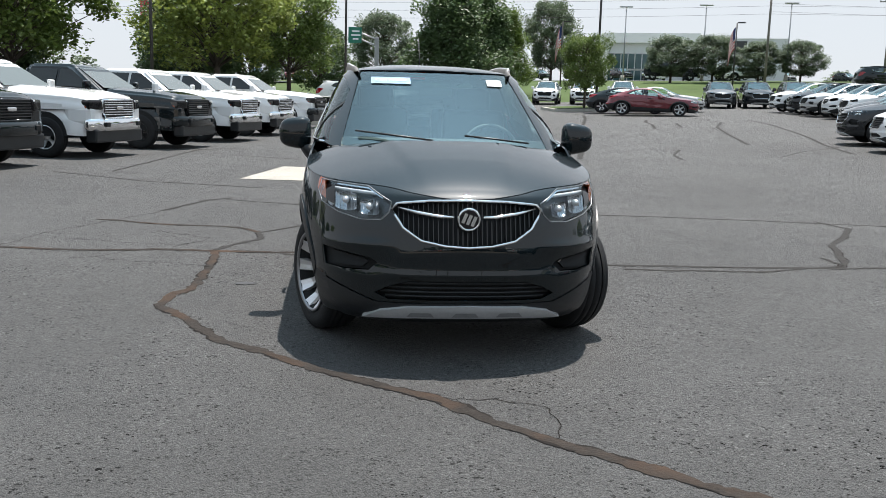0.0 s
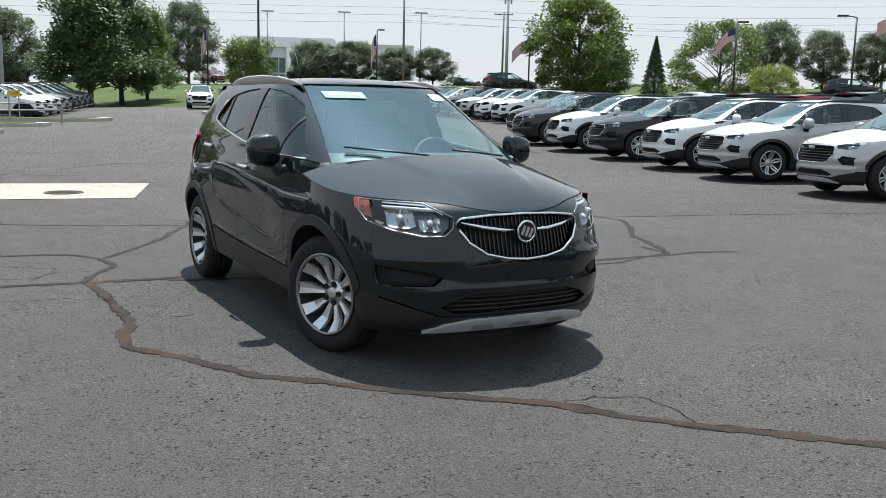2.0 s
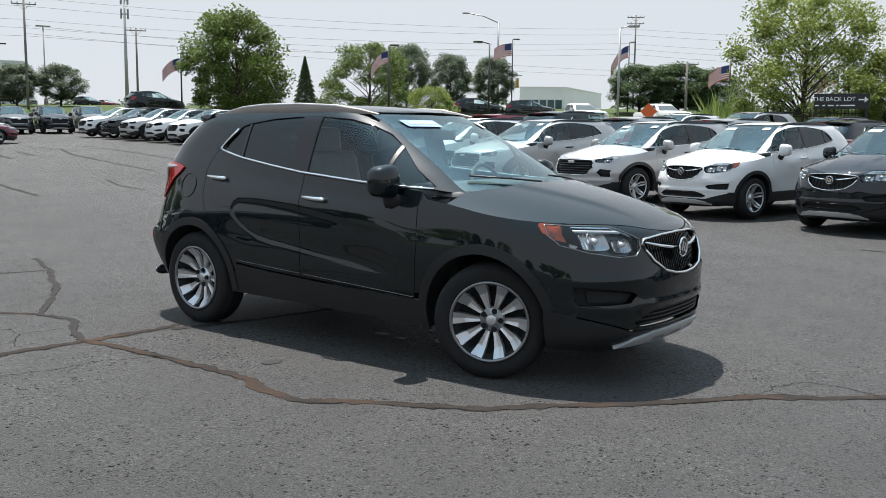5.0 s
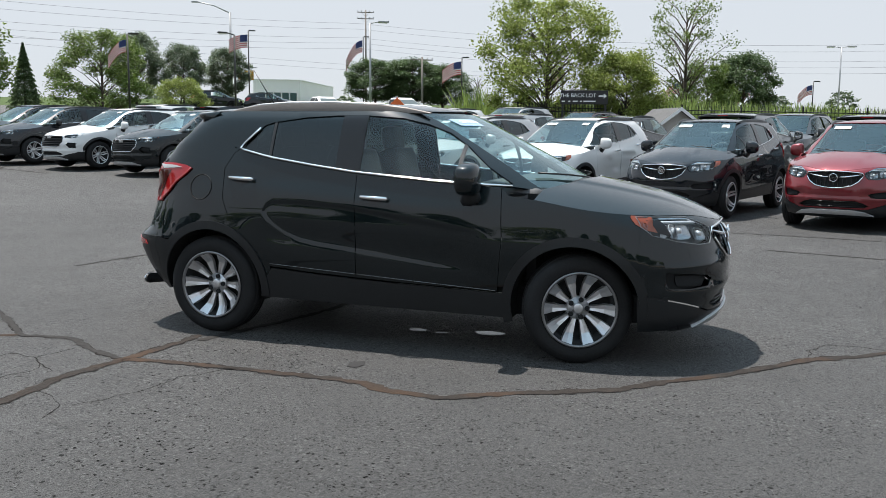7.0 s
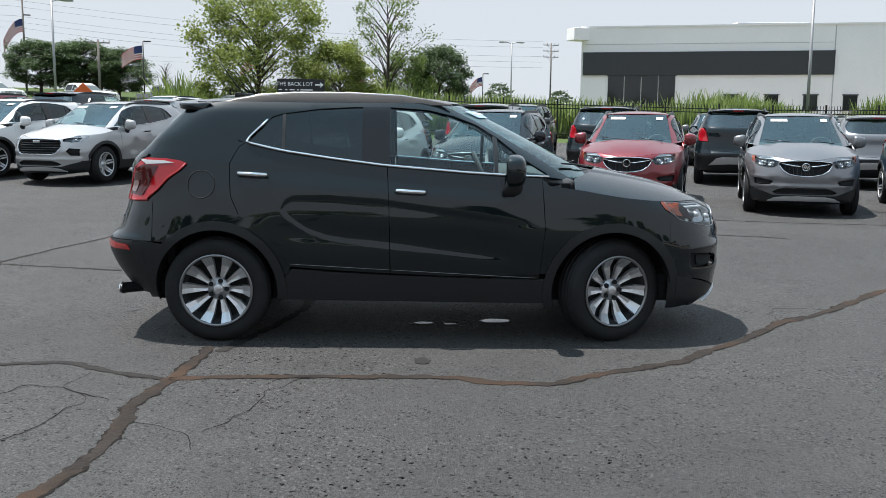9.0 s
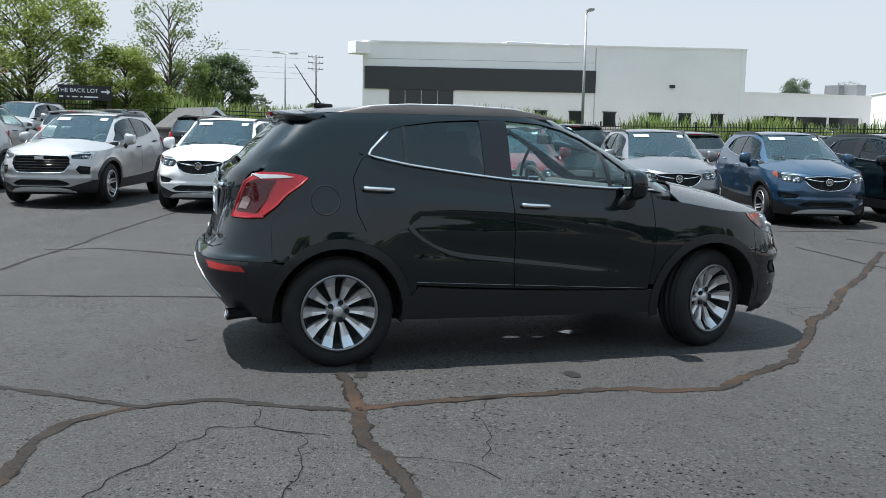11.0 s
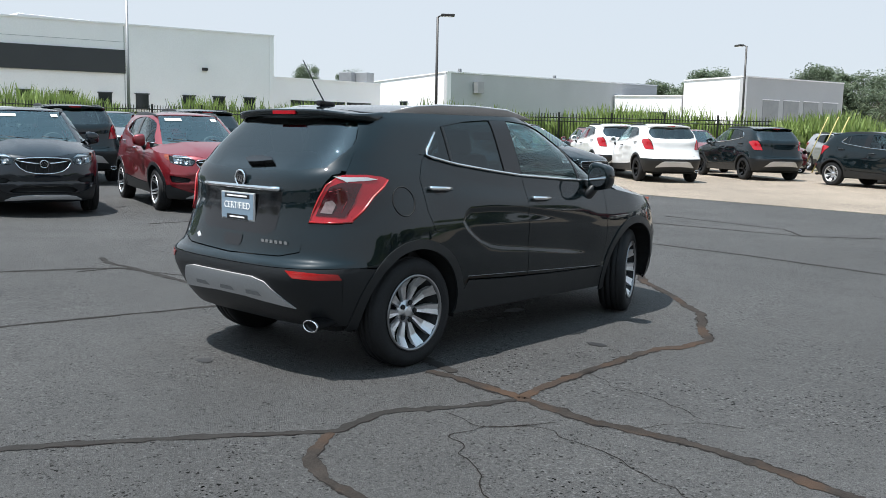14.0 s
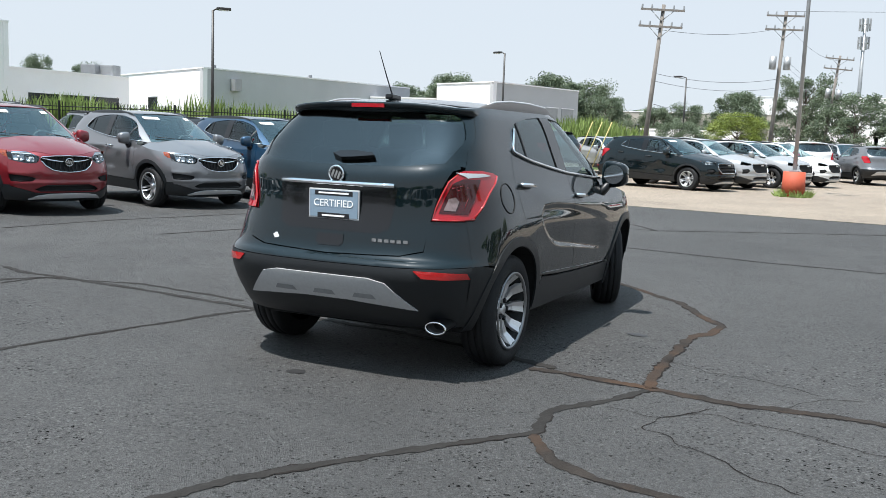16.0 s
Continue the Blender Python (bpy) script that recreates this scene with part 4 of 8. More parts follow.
    for x in np.linspace(-0.615, 0.615, 33):
        y0, y1 = float(root_y(abs(x))), float(lip_y(abs(x)))
        z0 = float(sp(np.array(min(abs(x), 0.6)), np.array(min(y0, 1.45)))[2] / k[2]) if abs(x) > 0.56 else float(S.crown(y0)) - 0.042 * (abs(x) / 0.57) ** 3 * 0.9
        z1 = float(droop(x, y1))
        pr = [(y0 + (y1 - y0) * t, z0 + (z1 - z0) * t) for t in (0, 0.35, 0.7)] + [(y1 - 0.004, z1 + 0.002), (y1, z1 - 0.008), (y1 - 0.008, z1 - 0.034), (y1 - 0.03, z1 - 0.040), (min(y1 - 0.05, float(S.rear_y(x, 1.49)) - 0.012), 1.500 - 0.05 * max(abs(x) - 0.5, 0))]
        rows.append([bm.verts.new(S.out(x, y, z)) for y, z in pr])
    for a, b in zip(rows, rows[1:]):
        for i in range(len(a) - 1):
            bm.faces.new((a[i], a[i + 1], b[i + 1], b[i]))
    for r_ in (rows[0], rows[-1]):
        bm.faces.new(r_)
    bmesh.ops.recalc_face_normals(bm, faces=bm.faces)
    painted(part("spoiler", bm, PAINT[colour], car, "", True), colour)
    box("brake_light", (0.22 * k[0], 0.02, 0.022), (0, 1.600 * k[1], 1.536 * k[2]), M_REDLENS, car, label="red high brake light")
    yb = lambda x: -1.275 + 0.235 * (x / 0.66) ** 2
    hy = np.linspace(-1.02, ysp, 13)
    he = [(S.crest(y) - 0.003, y) for y in hy]
    nose_e = [(x, float(S.front_y(x, S.lip(x))) + 0.004) for x in np.linspace(he[-1][0] - 0.02, 0, 15)]
    right = [(x, yb(x)) for x in np.linspace(0, 0.66, 8)] + he + nose_e
    P("bonnet", right + [(-x, y) for x, y in right[::-1] if x > 1e-6], S.top(), c=0.022 if hero else cell)
    cow = [(x, yb(x) + 0.006) for x in np.linspace(-0.68, 0.68, 14)] + [(x, yb(x) + 0.14) for x in np.linspace(0.74, -0.74, 14)]
    T("cowl", cow, lambda x, y: S.out(x, y, S.hood_z(x, y) - 0.03), M_TRIM, c=0.06)
    # windscreen
    ze = np.linspace(1.075, 1.535, 12)
    shield = [(-xa(z) + 0.004, z) for z in ze] + [(x, 1.537) for x in np.linspace(-0.48, 0.48, 9)] + [(xa(z) - 0.004, z) for z in ze[::-1]] + [(x, 1.07) for x in np.linspace(0.6, -0.6, 9)]
    T("windscreen", shield, S.front(True), M_SHIELD, -0.004, c=0.06, rim=0)
    T("windscreen_band", [(-0.645, 1.070), (0.645, 1.070), (0.628, 1.125), (0.2, 1.108), (-0.2, 1.108), (-0.628, 1.125)], S.front(True), M_TRIM, -0.012, c=0.06, rim=0)
    for x0, x1, z1 in ((-0.55, -0.10, 1.115), (0.10, 0.50, 1.105)):
        path = [tuple(S.front(True)(np.array(x), np.array(z)) + np.array((0, -0.03, 0.012))) for x, z in ((x0, z1 + 0.03), ((x0 + x1) / 2, z1 + 0.012), (x1, z1 - 0.01))]
        tube("wiper", path, 0.011, M_TRIM, car, "black wiper blade", 6, flat=0.6)
    # nose
    xs = lambda z: float(S.side_x(ysp, z))
    zt = lambda x: float(S.hood_z(x, float(S.front_y(x, 0.87)) + 0.03))
    under = lambda x: S.lip(x) - 0.008
    head = [(-0.385, 0.838), (-0.43, min(0.862, under(0.43)))] + [(-x, under(x)) for x in (0.50, 0.57, 0.64, 0.70, 0.742)] + [(-0.760, 0.858), (-0.742, 0.806), (-0.66, 0.768), (-0.54, 0.742), (-0.44, 0.748), (-0.40, 0.785)]
    grille = [(-0.385, 0.805), (-0.36, 0.835), (-0.2, 0.851), (0, 0.856), (0.2, 0.851), (0.36, 0.835), (0.385, 0.805), (0.33, 0.715), (0.24, 0.655), (0.12, 0.63), (0, 0.622), (-0.12, 0.63), (-0.24, 0.655), (-0.33, 0.715)]
    lower = [(-0.47, 0.375), (-0.40, 0.415), (-0.30, 0.445), (0.30, 0.445), (0.40, 0.415), (0.47, 0.375), (0.40, 0.345), (-0.40, 0.345)]
    pocket = [(-0.735, 0.585), (-0.60, 0.570), (-0.49, 0.553), (-0.455, 0.532), (-0.50, 0.490), (-0.62, 0.482), (-0.72, 0.486)]
    if style == "barred":
        grille = [(-0.455, 0.80), (-0.42, 0.838), (0, 0.85), (0.42, 0.838), (0.455, 0.80), (0.47, 0.70), (0.40, 0.585), (0.33, 0.56), (-0.33, 0.56), (-0.40, 0.585), (-0.47, 0.70)]
        head = [(-0.465, 0.848), (-0.52, min(0.868, under(0.52))), (-0.62, under(0.62)), (-0.742, under(0.742)), (-0.752, 0.86), (-0.72, 0.805), (-0.60, 0.785), (-0.475, 0.80)]
        pocket = [(-0.72, 0.66), (-0.58, 0.68), (-0.55, 0.62), (-0.60, 0.54), (-0.71, 0.53)]
    if style == "box":
        grille = [(-0.45, 0.84), (0, 0.85), (0.45, 0.84), (0.48, 0.72), (0.42, 0.58), (-0.42, 0.58), (-0.48, 0.72)]
        head = [(-0.50, 0.84), (-0.62, 0.865), (-0.742, 0.885), (-0.752, 0.80), (-0.74, 0.66), (-0.66, 0.66), (-0.62, 0.745), (-0.51, 0.75)]
    xe = S.crest(ysp) - 0.002
    topz = [(x, S.lip(abs(x)) - 0.002) for x in np.linspace(-xe, xe, 31)]
    fas = topz + [(xs(z) - 0.001, z) for z in (0.88, 0.8, 0.7, 0.62)] + [(xs(0.5) - 0.0, 0.5), (xs(0.44), 0.44), (0.46, 0.33), (-0.46, 0.33), (-xs(0.44), 0.44), (-xs(0.5), 0.5)] + [(-xs(z) + 0.001, z) for z in (0.62, 0.7, 0.8, 0.88)]
    holes = [head, mirror_x(head), grille, lower, pocket, mirror_x(pocket)]
    P("front_bumper", [fas] + holes, S.front(), c=0.018 if hero else 0.045)
    lowt = [(-xs(0.43), 0.43), (-0.47, 0.325), (0.47, 0.325), (xs(0.43), 0.43), (xs(0.3), 0.30), (0.62, 0.21), (0.3, 0.195), (-0.3, 0.195), (-0.62, 0.21), (-xs(0.3), 0.30)]
    T("bumper_lip", lowt, S.front(), c=0.05)
    skid = [(-0.525, 0.236), (-0.44, 0.285), (-0.30, 0.312), (0, 0.318), (0.30, 0.312), (0.44, 0.285), (0.525, 0.236), (0.42, 0.244), (0.25, 0.252), (-0.25, 0.252), (-0.42, 0.244)]
    T("skid_plate", skid, S.front(), M_SATIN, 0.016, c=0.04, rim=0.03, label="silver front skid plate")
    if hero:
        # flat darker patches paint the small shadows of the plate's raised notches
        for x in (-0.23, 0, 0.23):
            T("skid_slot", [(x - 0.07, 0.262), (x - 0.05, 0.285), (x + 0.05, 0.285), (x + 0.07, 0.262)], S.front(), M_GALV, 0.0175, c=0.03, rim=0)
    T("grille_back", shrink(grille, 1.02), S.front(inset=0.05), M_DARK, c=0.08)
    T("lower_grille", shrink(lower, 1.03), S.front(inset=0.05), M_DARK, c=0.08)
    F = lambda x, z, d=0.0: tuple(S.front()(np.array(x), np.array(z)) + np.array((0, -d, 0)))
    edge2 = [F(x, z, 0.006) for x, z in resample(grille, 0.04)]
    if style == "winged":
        tube("grille_surround", edge2, 0.0075, M_CHROME, car, "chrome grille surround", 7, closed=True)
        for x in np.linspace(-0.35, 0.35, 29 if hero else 13):
            zs = [z for z in np.linspace(0.60, 0.86, 60) if inside(np.array([x]), np.array([z]), [grille])[0]]
            if len(zs) > 3:
                a, b = Vector(F(x, zs[0], -0.022)), Vector(F(x, zs[-1], -0.022))
                box("grille_bar", (0.006, 0.02, (b - a).length), (a + b) / 2 + Vector((0, 0.018, 0)), M_GLOSSBLACK, car, (math.degrees(math.atan2(a.y - b.y, b.z - a.z)), 0, 0))
        for s in (-1, 1):
            path = [F(s * 0.075, 0.775, 0.004), F(s * 0.14, 0.776, 0.004), F(s * 0.25, 0.792, 0.004), F(s * 0.355, 0.815, 0.002)]
            tube("grille_wing", path, [0.010, 0.013, 0.013, 0.006], M_CHROME, car, "chrome wing bar", 7, flat=0.8)
        bm = bmesh.new()
        add_cyl(bm, 0.052, 0.050, 0.012, (0, F(0, 0.765)[1] - 0.004, F(0, 0.765)[2]), (90, 0, 0), 28)
        badge = part("grille_badge", bm, M_GLOSSBLACK, car, "round chrome-ringed badge")
        tube("badge_ring", [(0.054 * math.cos(t), F(0, 0.765)[1] - 0.012, F(0, 0.765)[2] + 0.054 * math.sin(t)) for t in np.linspace(0, 6.283, 25)[:-1]], 0.007, M_CHROME, badge, "", 6, closed=True)
        for i in (-1, 0, 1):
            box("badge_bar", (0.017, 0.004, 0.052), (i * 0.024, F(0, 0.765)[1] - 0.020, F(0, 0.765)[2] - i * 0.008), M_CHROME, badge, (0, 22, 0))
    else:
        bars = 6 if style == "barred" else 5
        for z in np.linspace(0.60, 0.82, bars):
            half = max((x for x in np.linspace(0, 0.6, 61) if inside(np.array([x]), np.array([z]), [grille])[0]), default=0.3)
            tube("grille_bar", [F(x, z, -0.012) for x in np.linspace(-half, half, 9)], 0.011 if style == "barred" else 0.016, M_GLOSSBLACK if colour != "gunmetal" else M_CHROME, car, "", 5)
        tube("grille_surround", edge2, 0.009, M_CHROME, car, "bright grille edge", 6, closed=True)
        if style == "barred":
            box("grille_badge", (0.15, 0.02, 0.045), F(0, 0.80, 0.012), M_SATIN, car, bevel=0.008)
        elif style == "box":
            for i in (-1, 0, 1):
                box("grille_badge", (0.075, 0.02, 0.06), F(i * 0.09, 0.74, 0.012), M_CHROME, car, bevel=0.006)
    for z in np.linspace(0.362, 0.432, 4 if hero else 2):
        half = 0.44 - abs(z - 0.385) * 1.2
        tube("lower_bar", [F(x, z, -0.02) for x in np.linspace(-half, half, 9)], 0.006, M_TRIM, car, "", 5)
    # lights
    for s in (-1, 1):
        h = head if s < 0 else mirror_x(head)
        lamp = T("headlamp", shrink(h, 1.0), S.front(inset=0.05), M_HOUSING, 0, c=0.06, label="clear headlamp with an amber corner")
        T("headlamp_lens", shrink(h, 0.995), S.front(), M_LENS, 0.001, c=0.05, rim=0.004, to=lamp)
        if hero:
            tube("lamp_outline", [F(x, z, 0.001) for x, z in resample(h, 0.03)], 0.0032, M_RIMEDGE, lamp, "", 5, closed=True)
        top = [(s * abs(x), z - 0.004) for x, z in head[1:4 if style == "barred" else 7]]
        T("headlamp_bezel", top + [(x, z - 0.009) for x, z in top[::-1]], S.front(inset=0.006), M_CHROME, 0, c=0.03, to=lamp, label="bright strip along the lamp's top")
        if style == "barred":
            T("turn_lamp", [(s * x, z) for x, z in ((0.748, 0.905), (0.722, 0.912), (0.700, 0.80), (0.735, 0.79), (0.752, 0.85))], S.front(inset=0.010), M_AMBER, 0, c=0.03, to=lamp, label="amber turn signal")
        T("day_light", [(s * x, z) for x, z in [(0.700, 0.888), (0.682, 0.800), (0.694, 0.790), (0.708, 0.800), (0.724, 0.886)]], S.front(inset=0.012), M_WHITEPL, 0, c=0.02, to=lamp)
        zb = lambda x: S.lip(x) - 0.040
        tube("light_bar", [F(s * x, zb(x), -0.020) for x in (0.70, 0.62, 0.54, 0.47, 0.425)], [0.009, 0.010, 0.010, 0.009, 0.005], M_WHITEPL, lamp, "white light bar", 6)
        for x0, x1, z0, z1 in ((0.560, 0.672, 0.778, 0.872), (0.450, 0.545, 0.765, 0.842)) if style != "barred" else ((0.60, 0.68, 0.80, 0.85),):
            q = F(s * (x0 + x1) / 2, (z0 + z1) / 2, -0.030)
            gv, gf = [], []
            for i in range(22):
                for j in range(7):
                    u, v_ = i / 21 * 2 - 1, j / 6 * 2 - 1
                    x = (x0 + x1) / 2 + u * (x1 - x0) / 2
                    dip = 0.030 * (1 - max(abs(u), abs(v_)) ** 3)
                    gv.append(F(s * x, (z0 + z1) / 2 + v_ * (z1 - z0) / 2 * (1 - 0.25 * abs(u) ** 3), -0.012 - dip - 0.003 * math.cos(u * 22)))
            for i in range(21):
                gf += [(i * 7 + j, i * 7 + j + 1, i * 7 + j + 8, i * 7 + j + 7) for j in range(6)]
            raw("lamp_bowl", gv, gf, M_BOWL, lamp, "chrome fluted reflector", True)
            bm = bmesh.new()
            add_cyl(bm, 0.020, 0.014, 0.03, (q[0], q[1] - 0.004, q[2] + 0.004), (90, 0, 0), 14)
            part("lamp_projector", bm, M_RIM, lamp, "", True)
        pk = pocket if s < 0 else mirror_x(pocket)
        T("fog_pocket", shrink(pk, 1.03), S.front(inset=0.04), M_DARK, 0, c=0.06)
        T("pocket_trim", shrink(pk, 0.66), S.front(inset=0.018), M_DARK, 0, c=0.05)
    # tail
    R = lambda x, z, d=0.0: tuple(S.rear()(np.array(x), np.array(z)) + np.array((0, d, 0)))
    on_side = lambda s_, y, z, d: tuple(np.array(S.out(s_ * (float(S.side_x(y, z)) + d), y, z)))
    xr = lambda z: float(S.side_x(ysr, z))
    xo = lambda z: float(S.side_x(np.interp(z, [1.18, 1.24, 1.30, 1.318, 1.38, 1.47, 1.535], [1.72, 1.67, 1.63, 1.58, 1.51, 1.44, 1.34]), z, True)) - 0.001
    gl = [(-0.60, 1.216), (-0.628, 1.29), (-0.645, 1.34), (-0.632, 1.38), (-0.58, 1.47), (-0.5, 1.515), (0.5, 1.515), (0.58, 1.47), (0.632, 1.38), (0.645, 1.34), (0.628, 1.29), (0.60, 1.216), (0.4, 1.194), (0.15, 1.186), (-0.15, 1.186), (-0.4, 1.194)]
    xg = lambda z: float(np.interp(z, [1.225, 1.29, 1.34, 1.38, 1.47, 1.515], [0.60, 0.628, 0.645, 0.632, 0.58, 0.50]))
    T("rear_window", gl, S.rear(), M_REARGLASS, -0.004, c=0.06, rim=0)
    for s in (-1, 1):
        pil = [(s * (xg(z) + 0.003), z) for z in np.linspace(1.225, 1.51, 10)] + [(s * xo(z), z) for z in (1.51, 1.47, 1.42, 1.38, 1.34, 1.318, 1.30, 1.24, 1.20)] + [(s * 0.62, 1.215)]
        P("rear_pillar", pil, S.rear(), c=0.04)
        tl = [(0.585, 0.905), (0.600, 0.975), (0.622, 1.05), (0.650, 1.12), (0.69, 1.175)] + [(xr(z), z) for z in (1.178, 1.10, 1.02, 0.95, 0.917)] + [(0.70, 0.905)]
        tl = [(s * x, z) for x, z in tl]
        lamp = T("tail_lamp", tl, S.rear(), M_REDLENS, 0.010, c=0.04, label="red tail lamp with a smoked clear band", rim=0.03)
        wrap = [(ysr, 1.178), (1.60, 1.178), (1.50, 1.165), (1.455, 1.148), (1.50, 1.105), (1.58, 1.05), (1.65, 0.975), (ysr, 0.917)]
        T("tail_lamp_side", wrap, S.side(s), M_REDLENS, 0.010, c=0.04, to=lamp, rim=0.03)
        if hero or style == "winged":
            inner = [(0.612, 0.945), (0.632, 1.03), (0.662, 1.11), (0.70, 1.135), (0.752, 1.13), (0.748, 1.03), (0.735, 0.94)]
            T("smoked_panel", [(s * x, z) for x, z in inner], S.rear(), M_SMOKE, 0.0125, c=0.03, to=lamp, rim=0.002)
            T("reverse_lamp", [(s * x, z) for x, z in ((0.632, 0.962), (0.648, 1.028), (0.676, 1.036), (0.692, 1.012), (0.684, 0.958))], S.rear(), M_REVERSE, 0.0155, c=0.02, to=lamp, rim=0.002, label="clear reversing lamp")
            for dx, dz in ((0.0, 0.0), (0.022, -0.012)):
                tube("light_guide", [R(s * (x + dx), z + dz, 0.014) for x, z in ((0.668, 1.085), (0.705, 1.10), (0.728, 1.09), (0.732, 1.03), (0.724, 0.965))], 0.0045, M_REDLIT, lamp, "", 5)
            tube("lamp_edge", [R(s * x, z, 0.010) for x, z in ((0.69, 1.172), (0.652, 1.12), (0.624, 1.05), (0.602, 0.975), (0.588, 0.910), (0.70, 0.909), (0.77, 0.916))], 0.007, M_REDBRIGHT, lamp, "bright red lamp edge", 6)
            tube("lamp_edge", [on_side(s, y, z, 0.010) for y, z in ((ysr, 0.925), (1.65, 0.982), (1.58, 1.056), (1.50, 1.11), (1.462, 1.148))], 0.007, M_REDBRIGHT, lamp, "bright red lamp edge", 6)
            T("lamp_strip", [(s * 0.665, 1.168), (s * xr(1.16), 1.165), (s * xr(1.13), 1.135), (s * 0.70, 1.15)], S.rear(), M_SATIN, 0.013, c=0.03, to=lamp, rim=0.002)
            T("lamp_strip", [(ysr, 1.165), (1.60, 1.163), (1.535, 1.150), (1.60, 1.145), (ysr, 1.140)], S.side(s), M_SATIN, 0.013, c=0.03, to=lamp, rim=0.002)
        ref = [(s * 0.555, 0.643), (s * 0.66, 0.640), (s * 0.79, 0.628), (s * 0.80, 0.596), (s * 0.70, 0.597), (s * 0.60, 0.603)]
        T("rear_reflector", ref, S.rear(), M_REDBRIGHT, 0.008, c=0.04, label="red bumper reflector", rim=0.004)
    gate = [(-0.57, 0.742), (-0.45, 0.713), (0, 0.698), (0.45, 0.713), (0.57, 0.742), (0.578, 0.90), (0.592, 1.0), (0.632, 1.12), (0.655, 1.18), (xr(1.2) - 0.004, 1.19), (xr(1.215) - 0.004, 1.215), (0.603, 1.220), (0.4, 1.198), (0.15, 1.190), (-0.15, 1.190), (-0.4, 1.198), (-0.603, 1.220), (-xr(1.215) + 0.004, 1.215), (-xr(1.2) + 0.004, 1.19), (-0.655, 1.18), (-0.632, 1.12), (-0.592, 1.0), (-0.578, 0.90)]
    P("tailgate", gate, S.rear(), c=0.05)
    half = [(0.45, 0.707), (0.573, 0.736), (0.575, 0.90), (xr(0.90), 0.90), (xr(0.8), 0.80), (xr(0.72), 0.72), (xr(0.66), 0.662), (0.45, 0.655)]
    P("bumper_cover", [(0, 0.692)] + half + [(0, 0.652)] + [(-x, z) for x, z in half[::-1]], S.rear(), c=0.022 if hero else 0.045)
    rb = [(-xr(0.66), 0.658), (-0.45, 0.651), (0, 0.648), (0.45, 0.651), (xr(0.66), 0.658), (xr(0.5), 0.50), (xr(0.40), 0.40), (xr(0.34), 0.34), (0.70, 0.305), (0.55, 0.30), (-0.55, 0.30), (-0.70, 0.305), (-xr(0.34), 0.34), (-xr(0.40), 0.40), (-xr(0.5), 0.50)]
    T("rear_bumper", rb, S.rear(), c=0.05)
    rs = [(-0.555, 0.415), (-0.40, 0.565), (-0.30, 0.585), (0.30, 0.585), (0.40, 0.565), (0.555, 0.415), (0.40, 0.43), (0.15, 0.445), (-0.15, 0.445), (-0.40, 0.43)]
    T("rear_skid_plate", rs, S.rear(), M_SATIN, 0.008, c=0.04, label="silver rear skid plate", rim=0.02)
    if style == "winged":
        tube("tailgate_bar", [R(x, 1.085, 0.008) for x in np.linspace(-0.37, 0.37, 11)], 0.017, M_CHROME, car, "chrome bar across the tailgate", 7, flat=0.9)
        bm = bmesh.new()
        q = R(0, 1.135, 0.012)
        add_cyl(bm, 0.048, 0.045, 0.02, (q[0], q[1] - 0.01, q[2]), (-90, 0, 0), 24)
        badge = part("tailgate_badge", bm, M_GLOSSBLACK, car, "round chrome-ringed badge")
        tube("badge_ring", [(0.046 * math.cos(t), q[1] + 0.008, q[2] + 0.046 * math.sin(t)) for t in np.linspace(0, 6.283, 25)[:-1]], 0.007, M_CHROME, badge, "", 6, closed=True)
        for i in (-1, 0, 1):
            box("badge_bar", (0.014, 0.004, 0.044), (i * 0.020, q[1] + 0.011, q[2] + i * 0.006), M_CHROME, badge, (0, -22, 0))
        if hero:
            T("plate_recess", [(-0.36, 0.85), (-0.30, 0.82), (0.30, 0.82), (0.36, 0.85), (0.385, 1.07), (-0.385, 1.07)], S.rear(), M_GLOSSBLACK, 0.001, c=0.05, rim=0)
            # notch shadows of the rear plate, likewise painted as darker flat patches
            for x in (-0.26, 0, 0.26):
                T("skid_slot", [(x - 0.075, 0.468), (x - 0.055, 0.495), (x + 0.055, 0.495), (x + 0.075, 0.468)], S.rear(), M_GALV, 0.0105, c=0.03, rim=0)
            T("gate_handle", [(-0.09, 0.755), (-0.07, 0.735), (0.07, 0.735), (0.09, 0.755), (0.085, 0.80), (-0.085, 0.80)], S.rear(), M_GLOSSBLACK, 0.004, c=0.03)
            for i, x in enumerate(np.linspace(-0.285, -0.47, 6)):
                box("gate_letter_bar", (0.028, 0.004, 0.018), R(x, 0.785, 0.004), M_CHROME, car)
            box("gate_small_badge", (0.03, 0.004, 0.035), R(0.37, 0.76, 0.004), M_TEXT, car, (0, 30, 0))
    else:
        box("rear_plate", (0.30, 0.012, 0.15), R(0, 0.97, 0.008), M_PAPER, car, bevel=0.004)
    T("rear_wiper", [(-0.19, 1.232), (-0.06, 1.218), (0.02, 1.214), (0.09, 1.236), (0.045, 1.252), (-0.05, 1.256), (-0.16, 1.248)], S.rear(), M_GLOSSBLACK, 0.022, c=0.04, rim=0.024)
    v, f = lathe_data([(0.034, 0.0), (0.044, 0.004), (0.047, 0.012), (0.043, 0.02), (0.043, -0.16), (0.036, -0.16), (0.035, 0.0), (0.0005, -0.14)], 24, "z")
    me = bpy.data.meshes.new("exhaust_tip")
    me.from_pydata(v, [], f)
    tip = link_mesh("exhaust_tip", me, M_RIMDARK, car, "oval chrome exhaust tip")
    tip.matrix_basis = pose(-0.655 * k[0], 1.915 * k[1], 0.322 * k[2], -96, 0, 0) @ Matrix.Diagonal((1.35, 0.80, 1, 1))
